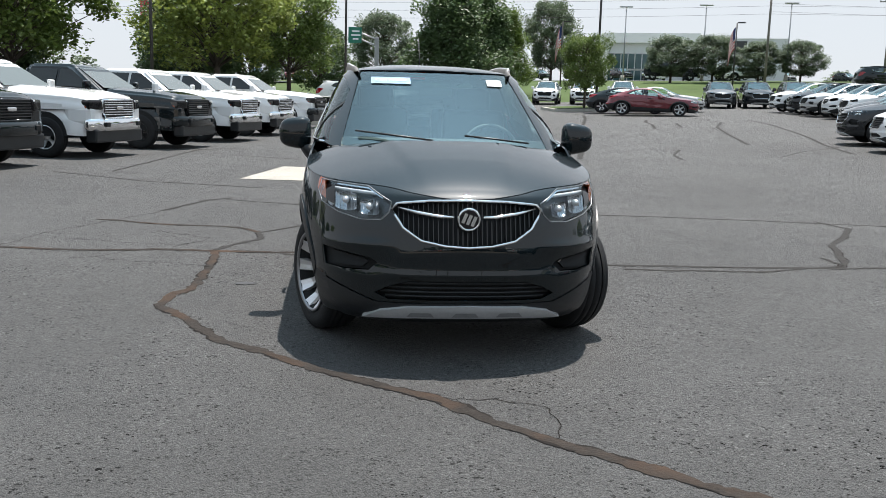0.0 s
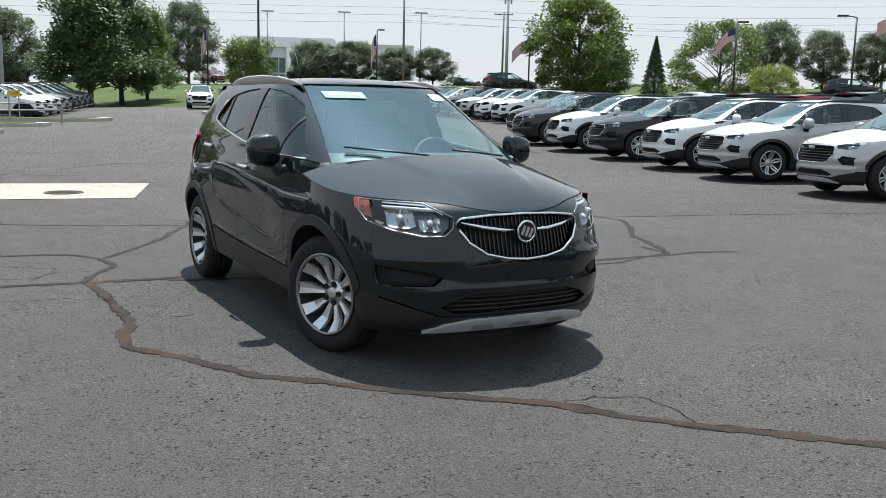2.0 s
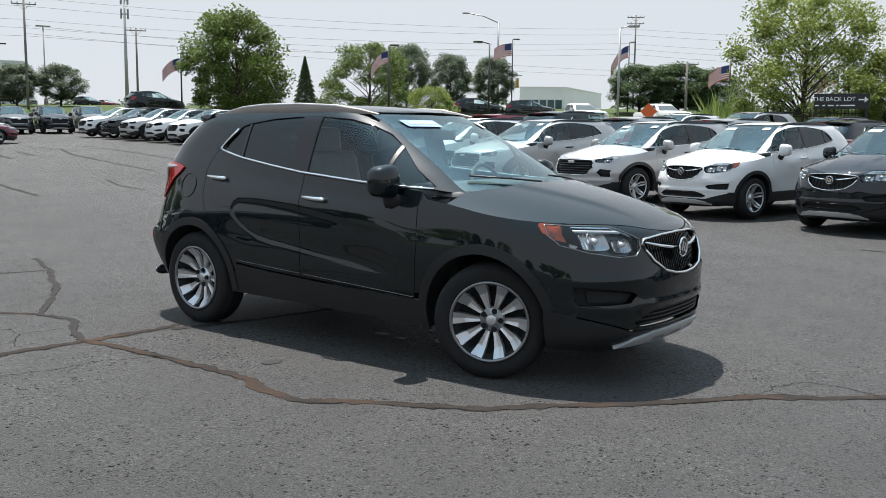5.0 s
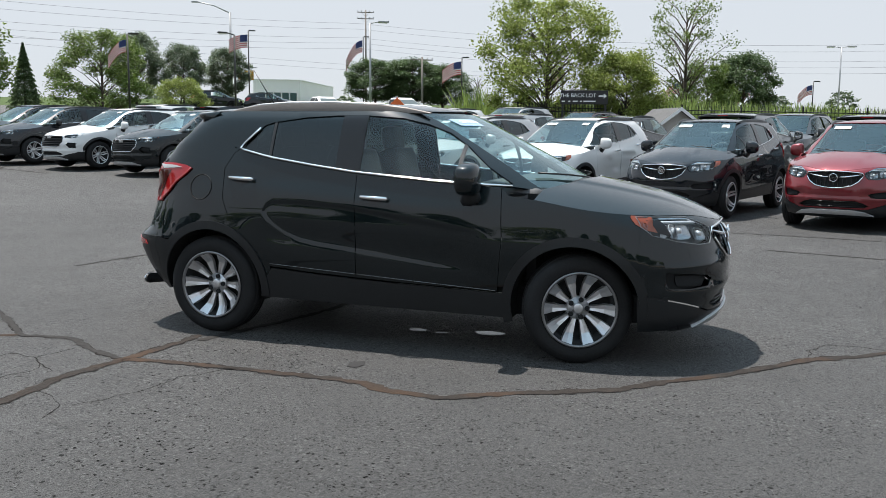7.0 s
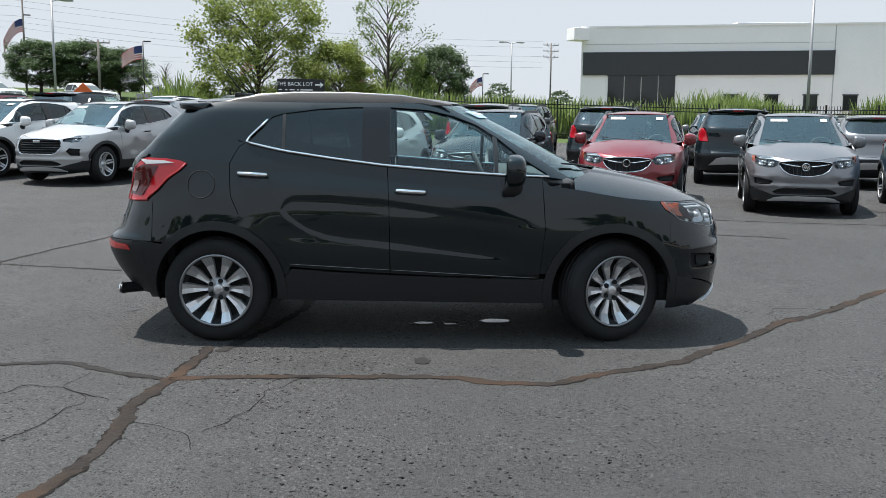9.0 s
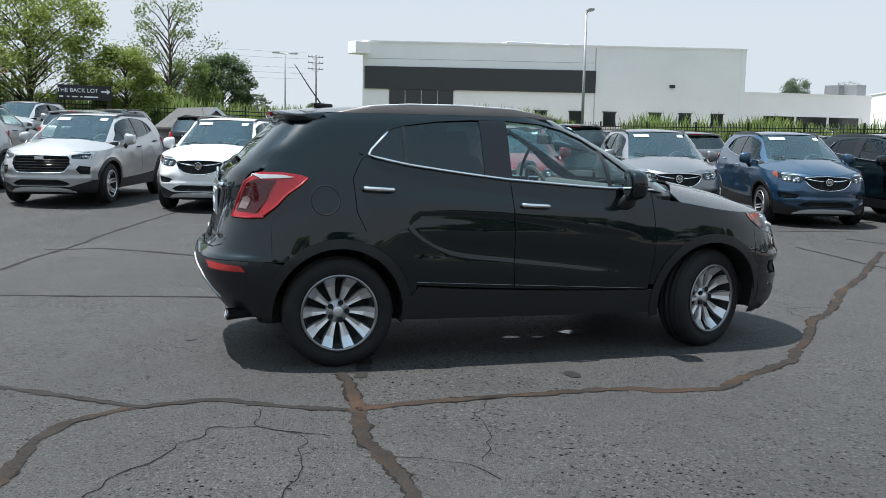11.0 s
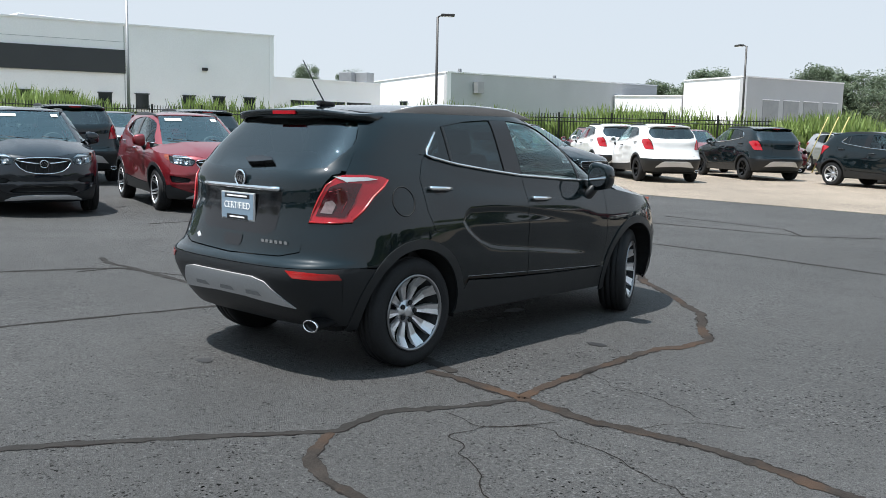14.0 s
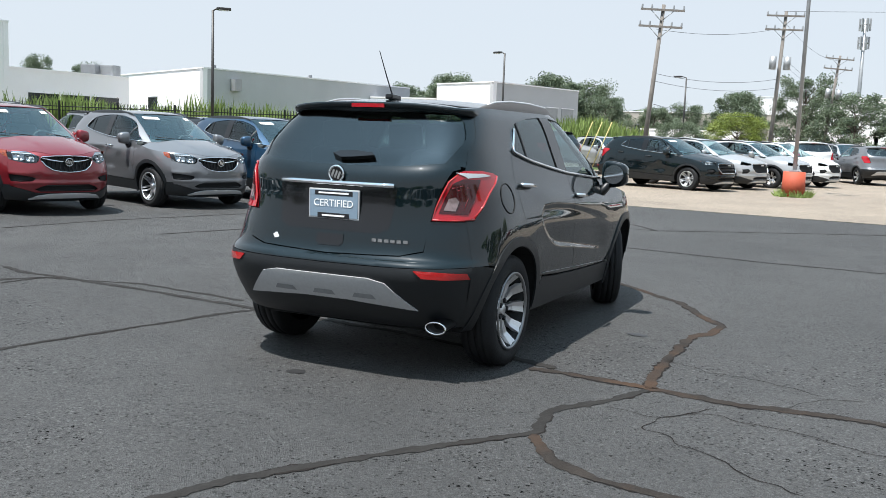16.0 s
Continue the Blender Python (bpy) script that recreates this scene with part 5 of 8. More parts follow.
    tube("exhaust_ring", [((-0.655 + 0.060 * math.cos(t)) * k[0], 1.937 * k[1], (0.322 + 0.033 * math.sin(t)) * k[2]) for t in np.linspace(0, 6.283, 25)[:-1]], 0.0055, M_CHROME, car, "oval chrome ring", 6, closed=True)
    # bore
    box("exhaust_bore", (0.07, 0.01, 0.04), (-0.655 * k[0], 1.875 * k[1], 0.326 * k[2]), M_DARK, tip.parent)
    # floor, tub and wheel wells
    bm = bmesh.new()
    add_box(bm, np.array((1.30, 3.5, 0.20)) * k, np.array((0, 0.0, 0.34)) * k, bevel=0.06)
    add_box(bm, np.array((1.56, 1.70, 0.30)) * k, np.array((0, 0.0, 0.43)) * k, bevel=0.05)
    part("underbody", bm, M_DARK, car)
    for nm, sz, at in (("firewall", (1.42, 0.06, 0.55), (0, -0.98, 0.76)), ("radiator", (1.30, 0.05, 0.60), (0, -1.70, 0.55)), ("load_floor_wall", (1.36, 0.05, 0.62), (0, 1.60, 0.80)), ("bumper_beam", (1.04, 0.10, 0.14), (0, 1.86, 0.69)), ("engine_cover", (1.2, 0.7, 0.12), (0, -1.4, 0.80))):
        box(nm, np.array(sz) * k, np.array(at) * k, M_DARK, car)
    for cy in S.wheel_y:
        for s in (-1, 1):
            bm = bmesh.new()
            n = 16
            rows = []
            for i in range(n + 1):
                t = radians(-12 + 204 * i / n)
                q = (cy + (ra + 0.006) * math.cos(t), hz + (ra + 0.006) * math.sin(t))
                xo = float(S.side_x(q[0], max(q[1], 0.2))) - 0.004
                rows.append([bm.verts.new(S.out(s * xo, *q)), bm.verts.new(S.out(s * 0.52, *q))])
            for a, b in zip(rows, rows[1:]):
                bm.faces.new((a[0], a[1], b[1], b[0]))
            bm.faces.new([r_[1] for r_ in rows])
            part("wheel_well", bm, M_DARK, car, "", False)
    # seats and dash
    for sx_ in (-0.37, 0.37):
        for sy_ in ((-0.02, 0.86) if cell < 0.07 else (-0.02,)):
            bm = bmesh.new()
            add_box(bm, (0.50, 0.50, 0.16), np.array((sx_, sy_, 0.66)) * k, (4, 0, 0), 0.05)
            add_box(bm, (0.48, 0.15, 0.62), np.array((sx_, sy_ + 0.33, 0.98)) * k, (-14, 0, 0), 0.06)
            add_box(bm, (0.26, 0.10, 0.18), np.array((sx_, sy_ + 0.43, 1.36)) * k, (-10, 0, 0), 0.04)
            part("seat", bm, M_SEAT, car, "dark leather seat", True)
    bm = bmesh.new()
    add_box(bm, np.array((1.42, 0.45, 0.22)) * k, np.array((0, -0.82, 0.98)) * k, (6, 0, 0), 0.07)
    part("dashboard", bm, M_DASH, car, "", True)
    bm = bmesh.new()
    v, f = lathe_data([(0.185 + 0.014 * math.cos(t), 0.014 * math.sin(t)) for t in np.linspace(0, 6.283, 8)], 24, "z")
    me = bpy.data.meshes.new("steering_wheel")
    me.from_pydata(v, [], f)
    sw = link_mesh("steering_wheel", me, M_DASH, car)
    sw.matrix_basis = pose(0.37 * k[0], -0.50 * k[1], 1.02 * k[2], 68, 0, 0)
    bm.free()
    box("rear_view_mirror", (0.22, 0.03, 0.065), np.array((0, -0.38, 1.40)) * k, M_GLOSSBLACK, car, bevel=0.01)
    # wheels
    for s in (-1, 1):
        add_wheel(car, s * (0.85 * k[0] - 0.1075 - (0.028 if hero else 0.0)), FY * k[1], S.wheel_r, wheel, S.wheel_r, steer, hero)
        add_wheel(car, s * (0.85 * k[0] - 0.1075), RY * k[1], S.wheel_r, wheel, S.wheel_r, 0, hero)
    if style == "winged":
        bm = bmesh.new()
        add_box(bm, (0.05, 0.13, 0.035), (0.03, 1.24, 1.60), (4, 0, 0), 0.012)
        part("aerial_base", bm, M_GLOSSBLACK, car)
        tube("aerial", [(0.03, 1.25, 1.61), (0.03, 1.33, 1.72), (0.03, 1.43, 1.87)], [0.005, 0.004, 0.003], M_TRIM, car, "", 6)
    # papers behind the windscreen
    for x0, x1, m in ((-0.44, -0.18, M_BANNER if hero else M_PAPER), (0.34, 0.45, M_PAPER)):
        T("window_sticker", [(x0, 1.452), (x1, 1.452), (x1, 1.495), (x0, 1.495)], S.front(True), m, 0.003, c=0.05, rim=0)
    return car


# ---------------------------------------------------------------- the car that is shown
HERO_SHAPE = Shape()
hero = crossover(HERO_SHAPE, "black", "winged", 0.04, "ten", 21.0, True, "black_suv")
tagged(hero, "glossy black compact SUV with chrome grille and alloy wheels", "car")
scr = HERO_SHAPE.front(True)
p0, px, pz = (Vector(scr(np.array(x), np.array(z))) for x, z in ((-0.31, 1.474), (-0.309, 1.474), (-0.31, 1.475)))
ax = (px - p0).normalized()
up = (pz - p0 - ax * ax.dot(pz - p0)).normalized()
out_ = ax.cross(up)
text("banner_lettering", "CERTIFIED", 0.046, M_TEXT, Matrix.Translation(p0 + out_ * 0.006) @ Matrix((ax, up, out_)).transposed().to_4x4(), hero)
q = HERO_SHAPE.rear()(np.array(0.0), np.array(0.965))
plate = box("display_plate", (0.335, 0.012, 0.17), (q[0], q[1] + 0.012, q[2]), M_SATIN, hero, (0, 0, 0), 0.004, "blue dealer plate in a silver frame")
box("plate_face", (0.318, 0.004, 0.152), (q[0], q[1] + 0.019, q[2] + 0.001), M_PLATE, plate)
text("plate_lettering", "CERTIFIED", 0.057, M_TEXT, pose(q[0], q[1] + 0.0225, q[2] + 0.003, 90, 0, 180), plate)
for dz, w, h, n in ((0.062, 0.25, 0.026, 0.20), (-0.066, 0.21, 0.030, 0.15)):
    box("plate_band", (w, 0.003, h), (q[0], q[1] + 0.0205, q[2] + dz), M_SIGNBLACK, plate)
    box("plate_bar", (n, 0.002, 0.009), (q[0], q[1] + 0.0225, q[2] + dz), M_TEXT, plate)


# ---------------------------------------------------------------- ground
def terrain(name, x0, x1, y0, y1, step, lift, material, label=""):
    nx, ny = max(1, round((x1 - x0) / step)), max(1, round((y1 - y0) / step))
    verts = [(x0 + (x1 - x0) * i / nx, y0 + (y1 - y0) * j / ny) for j in range(ny + 1) for i in range(nx + 1)]
    verts = [(x, y, rise(x, y) + lift) for x, y in verts]
    faces = [(j * (nx + 1) + i, j * (nx + 1) + i + 1, (j + 1) * (nx + 1) + i + 1, (j + 1) * (nx + 1) + i) for j in range(ny) for i in range(nx)]
    return tagged(raw(name, verts, faces, material, None, "", True), label, "ground", "", "structure")


def slab(name, loop, lift, material, label, category="ground", cell=2.0, kind="structure", thick=0.0):
    """A flat-edged area that follows the ground."""
    v, f = fill([loop], cell)
    verts = [(x, y, rise(x, y) + lift) for x, y in v]
    faces = [tuple(t) for t in f]
    a, b, c = (Vector(verts[i]) for i in faces[0])
    if (b - a).cross(c - a).z < 0:
        faces = [t[::-1] for t in faces]
    if thick:
        rimmed = {}
        for t in faces:
            for i, j in ((t[0], t[1]), (t[1], t[2]), (t[2], t[0])):
                rimmed[(i, j)] = 1
        for i, j in list(rimmed):
            if (j, i) not in rimmed:
                k = len(verts)
                verts += [(verts[i][0], verts[i][1], verts[i][2] - thick), (verts[j][0], verts[j][1], verts[j][2] - thick)]
                faces.append((i, k, k + 1, j))
    return tagged(raw(name, verts, faces, material, None, "", False), label, category, "", kind)


terrain("ground", -800, 800, -800, 800, 10, -0.14, M_GRASS, "mown grass reaching to the distance")
slab("parking_lot", [(-60, -11.6), (-3, -12.75), (6, -13.8), (24, -15.6), (33, -16.4), (33.5, 10), (31, 40), (30, 62), (-60, 62)], 0.0, M_ASPHALT, "aged grey asphalt parking lot with sealed cracks", cell=1.5)
slab("concrete_lot", [(-60, -11.6), (-60, -120), (60, -120), (33, -60), (24, -15.6), (6, -13.8), (-3, -12.75)], 0.006, M_CONCRETE, "worn tan concrete lot", cell=3.0)
slab("concrete_patch", [(-2.2, 8.15), (-1.66, 10.75), (0.62, 10.15), (-0.10, 7.75)], 0.008, M_PALECONC, "pale concrete patch round a manhole", cell=0.5)
lid = empty("manhole_cover", pose(-0.93, 8.80, rise(-0.93, 8.80) + 0.011))
tagged(lid, "weathered grey iron manhole cover in a concrete patch", "manhole cover")
bm = bmesh.new()
add_cyl(bm, 0.245, 0.24, 0.010, (0, 0, 0), (0, 0, 0), 36)
part("cover", bm, M_IRON, lid)
v, f = lathe_data([(0.25, 0.0), (0.25, 0.012), (0.28, 0.012), (0.285, 0.0)], 36, "z")
raw("rim", v, f, M_IRON, lid)
for i in range(-3, 4):
    box("rib", (2 * math.sqrt(0.225 ** 2 - (0.062 * i) ** 2), 0.020, 0.006), (0, 0.062 * i, 0.012), M_IRON, lid)
# unseen slab, added so that the showroom wall gets brighter, less green bounce
slab("forecourt", [(42.5, -50.0), (43.5, -36.0), (49.0, -10.0), (55.4, -11.0), (49.0, -36.5), (49.2, -52.0)], -0.05, M_CONCRETE, "unseen pale slab added to bounce light onto the showroom wall", cell=2.0)
slab("road", [(-140, 112), (150, 100), (150, 108), (-140, 120)], -0.08, M_ASPHALT, "grey road across the lawn", "road", 4.0)
slab("side_street", [(33, 62), (60, 40), (90, 12), (96, 18), (66, 46), (40, 68)], -0.09, M_ASPHALT, "grey side street", "road", 3.0)


def strip(name, pts, width, lift, material, label, category, wobble=0.25, seed=0, kind=""):
    """A ragged band along a line, such as a sealed crack."""
    rnd = random.Random(seed)
    line = [Vector((x, y, 0)) for x, y in pts]
    fine = []
    for a, b in zip(line, line[1:]):
        n = max(2, int((b - a).length / 0.025))
        fine += [a.lerp(b, i / n) for i in range(n)]
    fine.append(line[-1])
    for _ in range(2):
        fine = [fine[0]] + [(p + 2 * q_ + r) / 4 for p, q_, r in zip(fine, fine[1:], fine[2:])] + [fine[-1]]
    verts, faces = [], []
    n = len(fine)
    for i, p in enumerate(fine):
        d = (fine[min(i + 1, n - 1)] - fine[max(i - 1, 0)]).normalized()
        s = Vector((-d.y, d.x, 0))
        j = noise.noise(Vector((p.x * 2.2, p.y * 2.2, seed))) * wobble * 0.35 + noise.noise(Vector((p.x * 9, p.y * 9, seed + 5))) * (0.16 if wobble > 0.4 else 0.05)
        w = width * (1 + 0.5 * noise.noise(Vector((p.x * 5, p.y * 5, seed + 9))) + 0.40 * noise.noise(Vector((p.x * 13, p.y * 17, seed + 2)))) * (0.25 if i in (0, n - 1) else 1) / 2
        c = p + s * j * 0.3
        for q_, e in ((-1, 0), (-0.74, 1), (0.74, 1), (1, 0)):
            v = c + s * (q_ * w * (1 + 0.24 * rnd.uniform(-1, 1)))
            verts.append((v.x, v.y, rise(v.x, v.y) + lift + 0.0012 * e))
    for i in range(n - 1):
        for q_ in range(3):
            faces.append((i * 4 + q_, i * 4 + q_ + 1, i * 4 + q_ + 5, i * 4 + q_ + 4))
    ob = raw(name, verts, faces, material, None, "", True)
    if wobble < 0.4:  # dark broken edges beside the filling
        ob.data.materials.append(M_CRACK)
        ob.data.polygons.foreach_set("material_index", [1 if k % 3 != 1 and noise.noise(Vector((k * 0.021, seed * 3.7, k % 3))) > 0.12 else 0 for k in range(len(faces))])
    v0 = ob.data.polygons[0].normal.z
    if v0 < 0:
        ob.data.flip_normals()
    return tagged(ob, label, category, "", kind)


# sealed and open cracks in the asphalt
SEAL = (
    ("rusty_crack", [(3.6, -6.8), (1.9, -5.0), (0.78, -3.74), (0.23, -3.21), (-0.23, -2.64), (-0.85, -2.07), (-1.31, -1.62), (-1.55, -1.15), (-1.80, -0.78), (-1.77, -0.45), (-1.66, -0.25), (-1.66, 0.45), (-1.69, 1.1), (-1.72, 1.36)], 0.085, M_SEALBROWN),
    ("rusty_crack", [(-0.98, 1.30), (-1.2, 1.29), (-1.72, 1.34), (-2.2, 1.40), (-2.85, 1.34), (-3.6, 1.46), (-5.2, 1.3), (-8.5, 1.7)], 0.09, M_SEALBROWN),
    ("sealed_crack", [(-1.72, 1.38), (-1.57, 1.72), (-1.38, 2.06), (-1.43, 2.42), (-1.15, 2.79), (-0.80, 3.27), (-0.62, 3.6), (-0.16, 4.47), (0.2, 5.4)], 0.065, M_SEALANT),
    ("rusty_crack", [(-1.43, 2.44), (-1.62, 2.72), (-1.85, 2.86), (-2.3, 2.91), (-3.2, 3.3)], 0.075, M_SEALBROWN),
    ("sealed_crack", [(-0.16, 4.47), (-1.1, 4.8), (-2.07, 5.26)], 0.045, M_SEALANT),
    ("open_crack", [(-3.57, 1.57), (-3.4, 2.35), (-2.9, 3.4), (-2.62, 4.16)], 0.014, M_CRACK),
    ("sealed_crack", [(-2.66, 4.05), (-2.45, 4.66), (-2.3, 5.16), (-2.01, 5.46)], 0.07, M_SEALANT),
    ("sealed_crack", [(-1.12, 1.22), (-0.1, 0.9), (0.9, 0.8), (1.64, 0.75), (2.7, 0.65), (4.09, 0.63), (4.5, 0.52)], 0.075, M_SEALANT),
    ("sealed_crack", [(3.67, 0.65), (3.95, 1.1), (4.22, 1.81), (4.7, 2.4), (5.11, 3.03), (5.03, 3.63)], 0.08, M_SEALANT),
    ("sealed_crack", [(1.2, 4.3), (3.17, 3.95), (4.2, 3.70), (5.3, 3.35), (6.53, 3.06), (8.2, 2.58), (10.4, 1.9)], 0.055, M_SEALANT),
    ("sealed_crack", [(2.2, 4.1), (2.0, 3.3), (1.76, 2.2), (1.55, 1.2), (1.25, 0.4)], 0.045, M_SEALANT),
    ("sealed_crack", [(3.76, 1.15), (3.73, 0.75), (2.88, 0.46), (1.7, 0.57)], 0.05, M_SEALANT),
    ("sealed_crack", [(7.1, -1.54), (6.95, -3.26), (6.37, -5.46), (5.9, -8.4)], 0.05, M_SEALANT),
    ("sealed_crack", [(4.2, -5.9), (1.5, -5.5), (0.04, -5.41), (-1.61, -5.11), (-2.95, -5.05), (-7.0, -4.6)], 0.06, M_SEALANT),
    ("sealed_crack", [(5.0, -7.4), (2.4, -8.0), (0.31, -8.1), (-1.49, -9.4), (-3.6, -10.8)], 0.06, M_SEALANT),
    ("sealed_crack", [(3.2, -9.3), (0.89, -8.85), (0.31, -8.1)], 0.05, M_SEALANT),
    ("sealed_crack", [(5.32, -2.4), (4.98, -3.66), (4.6, -4.6)], 0.06, M_SEALANT),
    ("sealed_crack", [(11.57, 38.3), (10.5, 34.1), (9.1, 29.3), (7.37, 22.9), (6.1, 18.2), (4.78, 13.5)], 0.13, M_SEALANT),
    ("sealed_crack", [(8.2, 16.4), (7.4, 14.6), (7.08, 13.2)], 0.10, M_SEALANT),
    ("sealed_crack", [(15.8, 34.5), (15.5, 30.8), (13.7, 27.0), (12.4, 23.0), (10.8, 17.9)], 0.13, M_SEALANT),
    ("sealed_crack", [(13.05, 33.2), (12.35, 31.3), (12.0, 29.4), (11.0, 26.2)], 0.14, M_SEALANT),
    ("sealed_crack", [(13.3, 30.2), (12.4, 27.2)], 0.14, M_SEALANT),
    ("sealed_crack", [(-2.88, 13.75), (-2.4, 13.36), (-1.4, 12.74)], 0.09, M_SEALANT),
    ("sealed_crack", [(-1.19, 12.73), (-0.69, 12.29), (-0.2, 12.15)], 0.08, M_SEALANT),
    ("sealed_crack", [(-0.36, 13.87), (0.13, 14.5), (0.95, 15.3), (1.58, 15.1), (2.6, 15.0)], 0.09, M_SEALANT),
    ("sealed_crack", [(9.73, 13.9), (11.2, 15.6), (13.0, 17.0), (15.0, 17.9)], 0.08, M_SEALANT),
    ("sealed_crack", [(17.5, 32.6), (16.8, 29.2), (15.3, 24.3), (14.3, 21.3), (12.9, 17.6), (12.0, 14.6)], 0.13, M_SEALANT),
    ("sealed_crack", [(-5.3, 9.0), (-3.6, 7.6), (-1.73, 6.8)], 0.06, M_SEALANT),
    ("sealed_crack", [(-2.9, 16.3), (-3.9, 15.4), (-4.4, 9.2)], 0.07, M_SEALANT),
    ("open_crack", [(-0.13, -2.66), (0.18, -2.70), (0.30, -2.80), (0.31, -2.98), (0.24, -3.18)], 0.011, M_CRACK),
    ("open_crack", [(-2.61, 2.60), (-2.19, 2.30), (-1.88, 2.08), (-1.84, 1.90), (-2.10, 1.55)], 0.012, M_CRACK),
    ("open_crack", [(-1.60, 1.80), (-1.86, 1.88), (-2.08, 1.68), (-2.60, 1.78), (-3.1, 1.95)], 0.009, M_CRACK),
    ("open_crack", [(-1.66, 0.62), (-1.95, 0.80), (-2.3, 0.78), (-2.6, 0.95)], 0.008, M_CRACK),
    ("open_crack", [(-2.4, 1.40), (-2.55, 1.05), (-2.8, 0.92)], 0.007, M_CRACK),
)
for i, (nm, pts, w, m) in enumerate(SEAL):
    words = {"rusty_crack": "wide asphalt crack filled with rusty brown sealant", "sealed_crack": "asphalt crack sealed with dark tar", "open_crack": "thin open crack in the asphalt"}[nm]
    strip(nm, pts, w * (0.92 if nm == "rusty_crack" else 0.9 if nm == "sealed_crack" else 0.45), 0.003, m, words, "crack", 0.3 if nm != "open_crack" else 0.45, i + 1)
for x, y, r, s in ((0.12, 2.13, 0.06, 3), (-1.32, -0.05, 0.07, 4)):
    loop = [(x + r * (1 + 0.45 * noise.noise(Vector((math.cos(t) * 1.5, math.sin(t) * 1.5, s)))) * math.cos(t), y + r * 0.7 * (1 + 0.5 * noise.noise(Vector((math.cos(t) * 2, math.sin(t) * 2, s + 3)))) * math.sin(t)) for t in np.linspace(0, 6.283, 33)[:-1]]
    slab("oil_spot", loop, 0.004, M_OIL, "small dark oil spot on the asphalt", "stain", 0.05, "thing")
M_WET = mat("wet_patch", (0.30, 0.31, 0.32), 0.12, 0, 0.2, 20)
for x, y, r in ((-0.20, -0.56, 0.10), (-0.28, -0.05, 0.06), (-0.31, -0.24, 0.04)):
    loop = [(x + r * 0.6 * (1 + 0.5 * noise.noise(Vector((math.cos(t) * 2, math.sin(t) * 2, x)))) * math.cos(t), y + r * (1 + 0.5 * noise.noise(Vector((math.cos(t) * 2, math.sin(t) * 2, x + 3)))) * math.sin(t)) for t in np.linspace(0, 6.283, 25)[:-1]]
    slab("water_spot", loop, 0.004, M_WET, "small wet spot under the car", "stain", 0.05, "thing")


# ---------------------------------------------------------------- parked vehicles
HEAD_E = (-0.955, 0.295)


def yaw_of(h):
    return math.degrees(math.atan2(h[0], -h[1]))


def place(proto, x, y, head, colour, label, group="parked vehicles", lift=0.0):
    c = copy_thing(proto, pose(x, y, rise(x, y) + lift, 0, 0, yaw_of(head)))
    repaint(c, colour)
    return tagged(c, label, "car", group)


def simple(proto):
    """A lighter copy for far rows: panels of one material joined, wheels kept apart."""
    out = empty(proto.name.split(".")[0])
    groups = {}
    for o in proto.children_recursive:
        if o.type == "MESH" and not (o.name.startswith("wheel") and "well" not in o.name) and not (o.parent is not proto and o.parent.name.startswith("wheel")):
            m = o.material_slots[0].material
            if m in (M_GLASS, M_SHIELD, M_PRIVACY, M_REARGLASS, M_REDLENS, M_WINDARK) or m.name == "grey_windscreen":
                c_ = new(o.name.split(".")[0], o.data)
                c_.parent = out
                c_.matrix_basis = o.matrix_basis.copy()
                continue
            nm = "body" if "painted" in o else {M_TRIM: "trim", M_CHROME: "brightwork", M_SATIN: "skid_plate", M_DARK: "underbody"}.get(m, "")
            if nm:
                groups.setdefault((nm, m), []).append(o)
    for (nm, m), obs in groups.items():
        bm_ = bmesh.new()
        for o in obs:
            me = o.data.copy()
            mw = o.matrix_basis.copy() if o.parent is proto else o.parent.matrix_basis @ o.matrix_basis
            me.transform(mw)
            bm_.from_mesh(me)
            bpy.data.meshes.remove(me)
        ob = part(nm, bm_, m, out, "", False)
        if nm != "body":
            tagged(ob, kind="stuff")
        ob.data.polygons.foreach_set("use_smooth", [len(q.vertices) == 3 for q in ob.data.polygons])
        if nm == "body":
            ob.material_slots[0].link = "OBJECT"
            ob.material_slots[0].material = m
            ob["painted"] = 1
    for o in proto.children:
        if o.name.startswith("wheel") and "well" not in o.name:
            w = new("wheel", o.data)
            w.parent = out
            w.matrix_basis = o.matrix_basis.copy()
            for c in o.children:
                if c.name.startswith("spokes"):
                    r_ = new(c.name.split(".")[0], c.data)
                    r_.parent = w
    return out


small = Shape()
PROTO_SMALL = crossover(small, "white", "winged", 0.075, "split", 0.0, False, "parked_suv")
PROTO_MID = crossover(Shape(1.03, 1.07, 1.0, wheel_r=0.355, arch=0.41), "silver", "barred", 0.09, "split", 0.0, False, "parked_suv")
PROTO_BIG = crossover(Shape(1.06, 1.13, 1.07, wheel_r=0.375, arch=0.40), "white", "box", 0.10, "six", 0.0, False, "parked_suv")
LOW = Shape(1.03, 1.08, 0.86, wheel_r=0.34, arch=0.40)
PROTO_LOW = crossover(LOW, "maroon", "car", 0.10, "five", 0.0, False, "parked_coupe")


def step(v, a, b):
    t = min(max((v - a) / (b - a), 0.0), 1.0)
    return t * t * (3 - 2 * t)


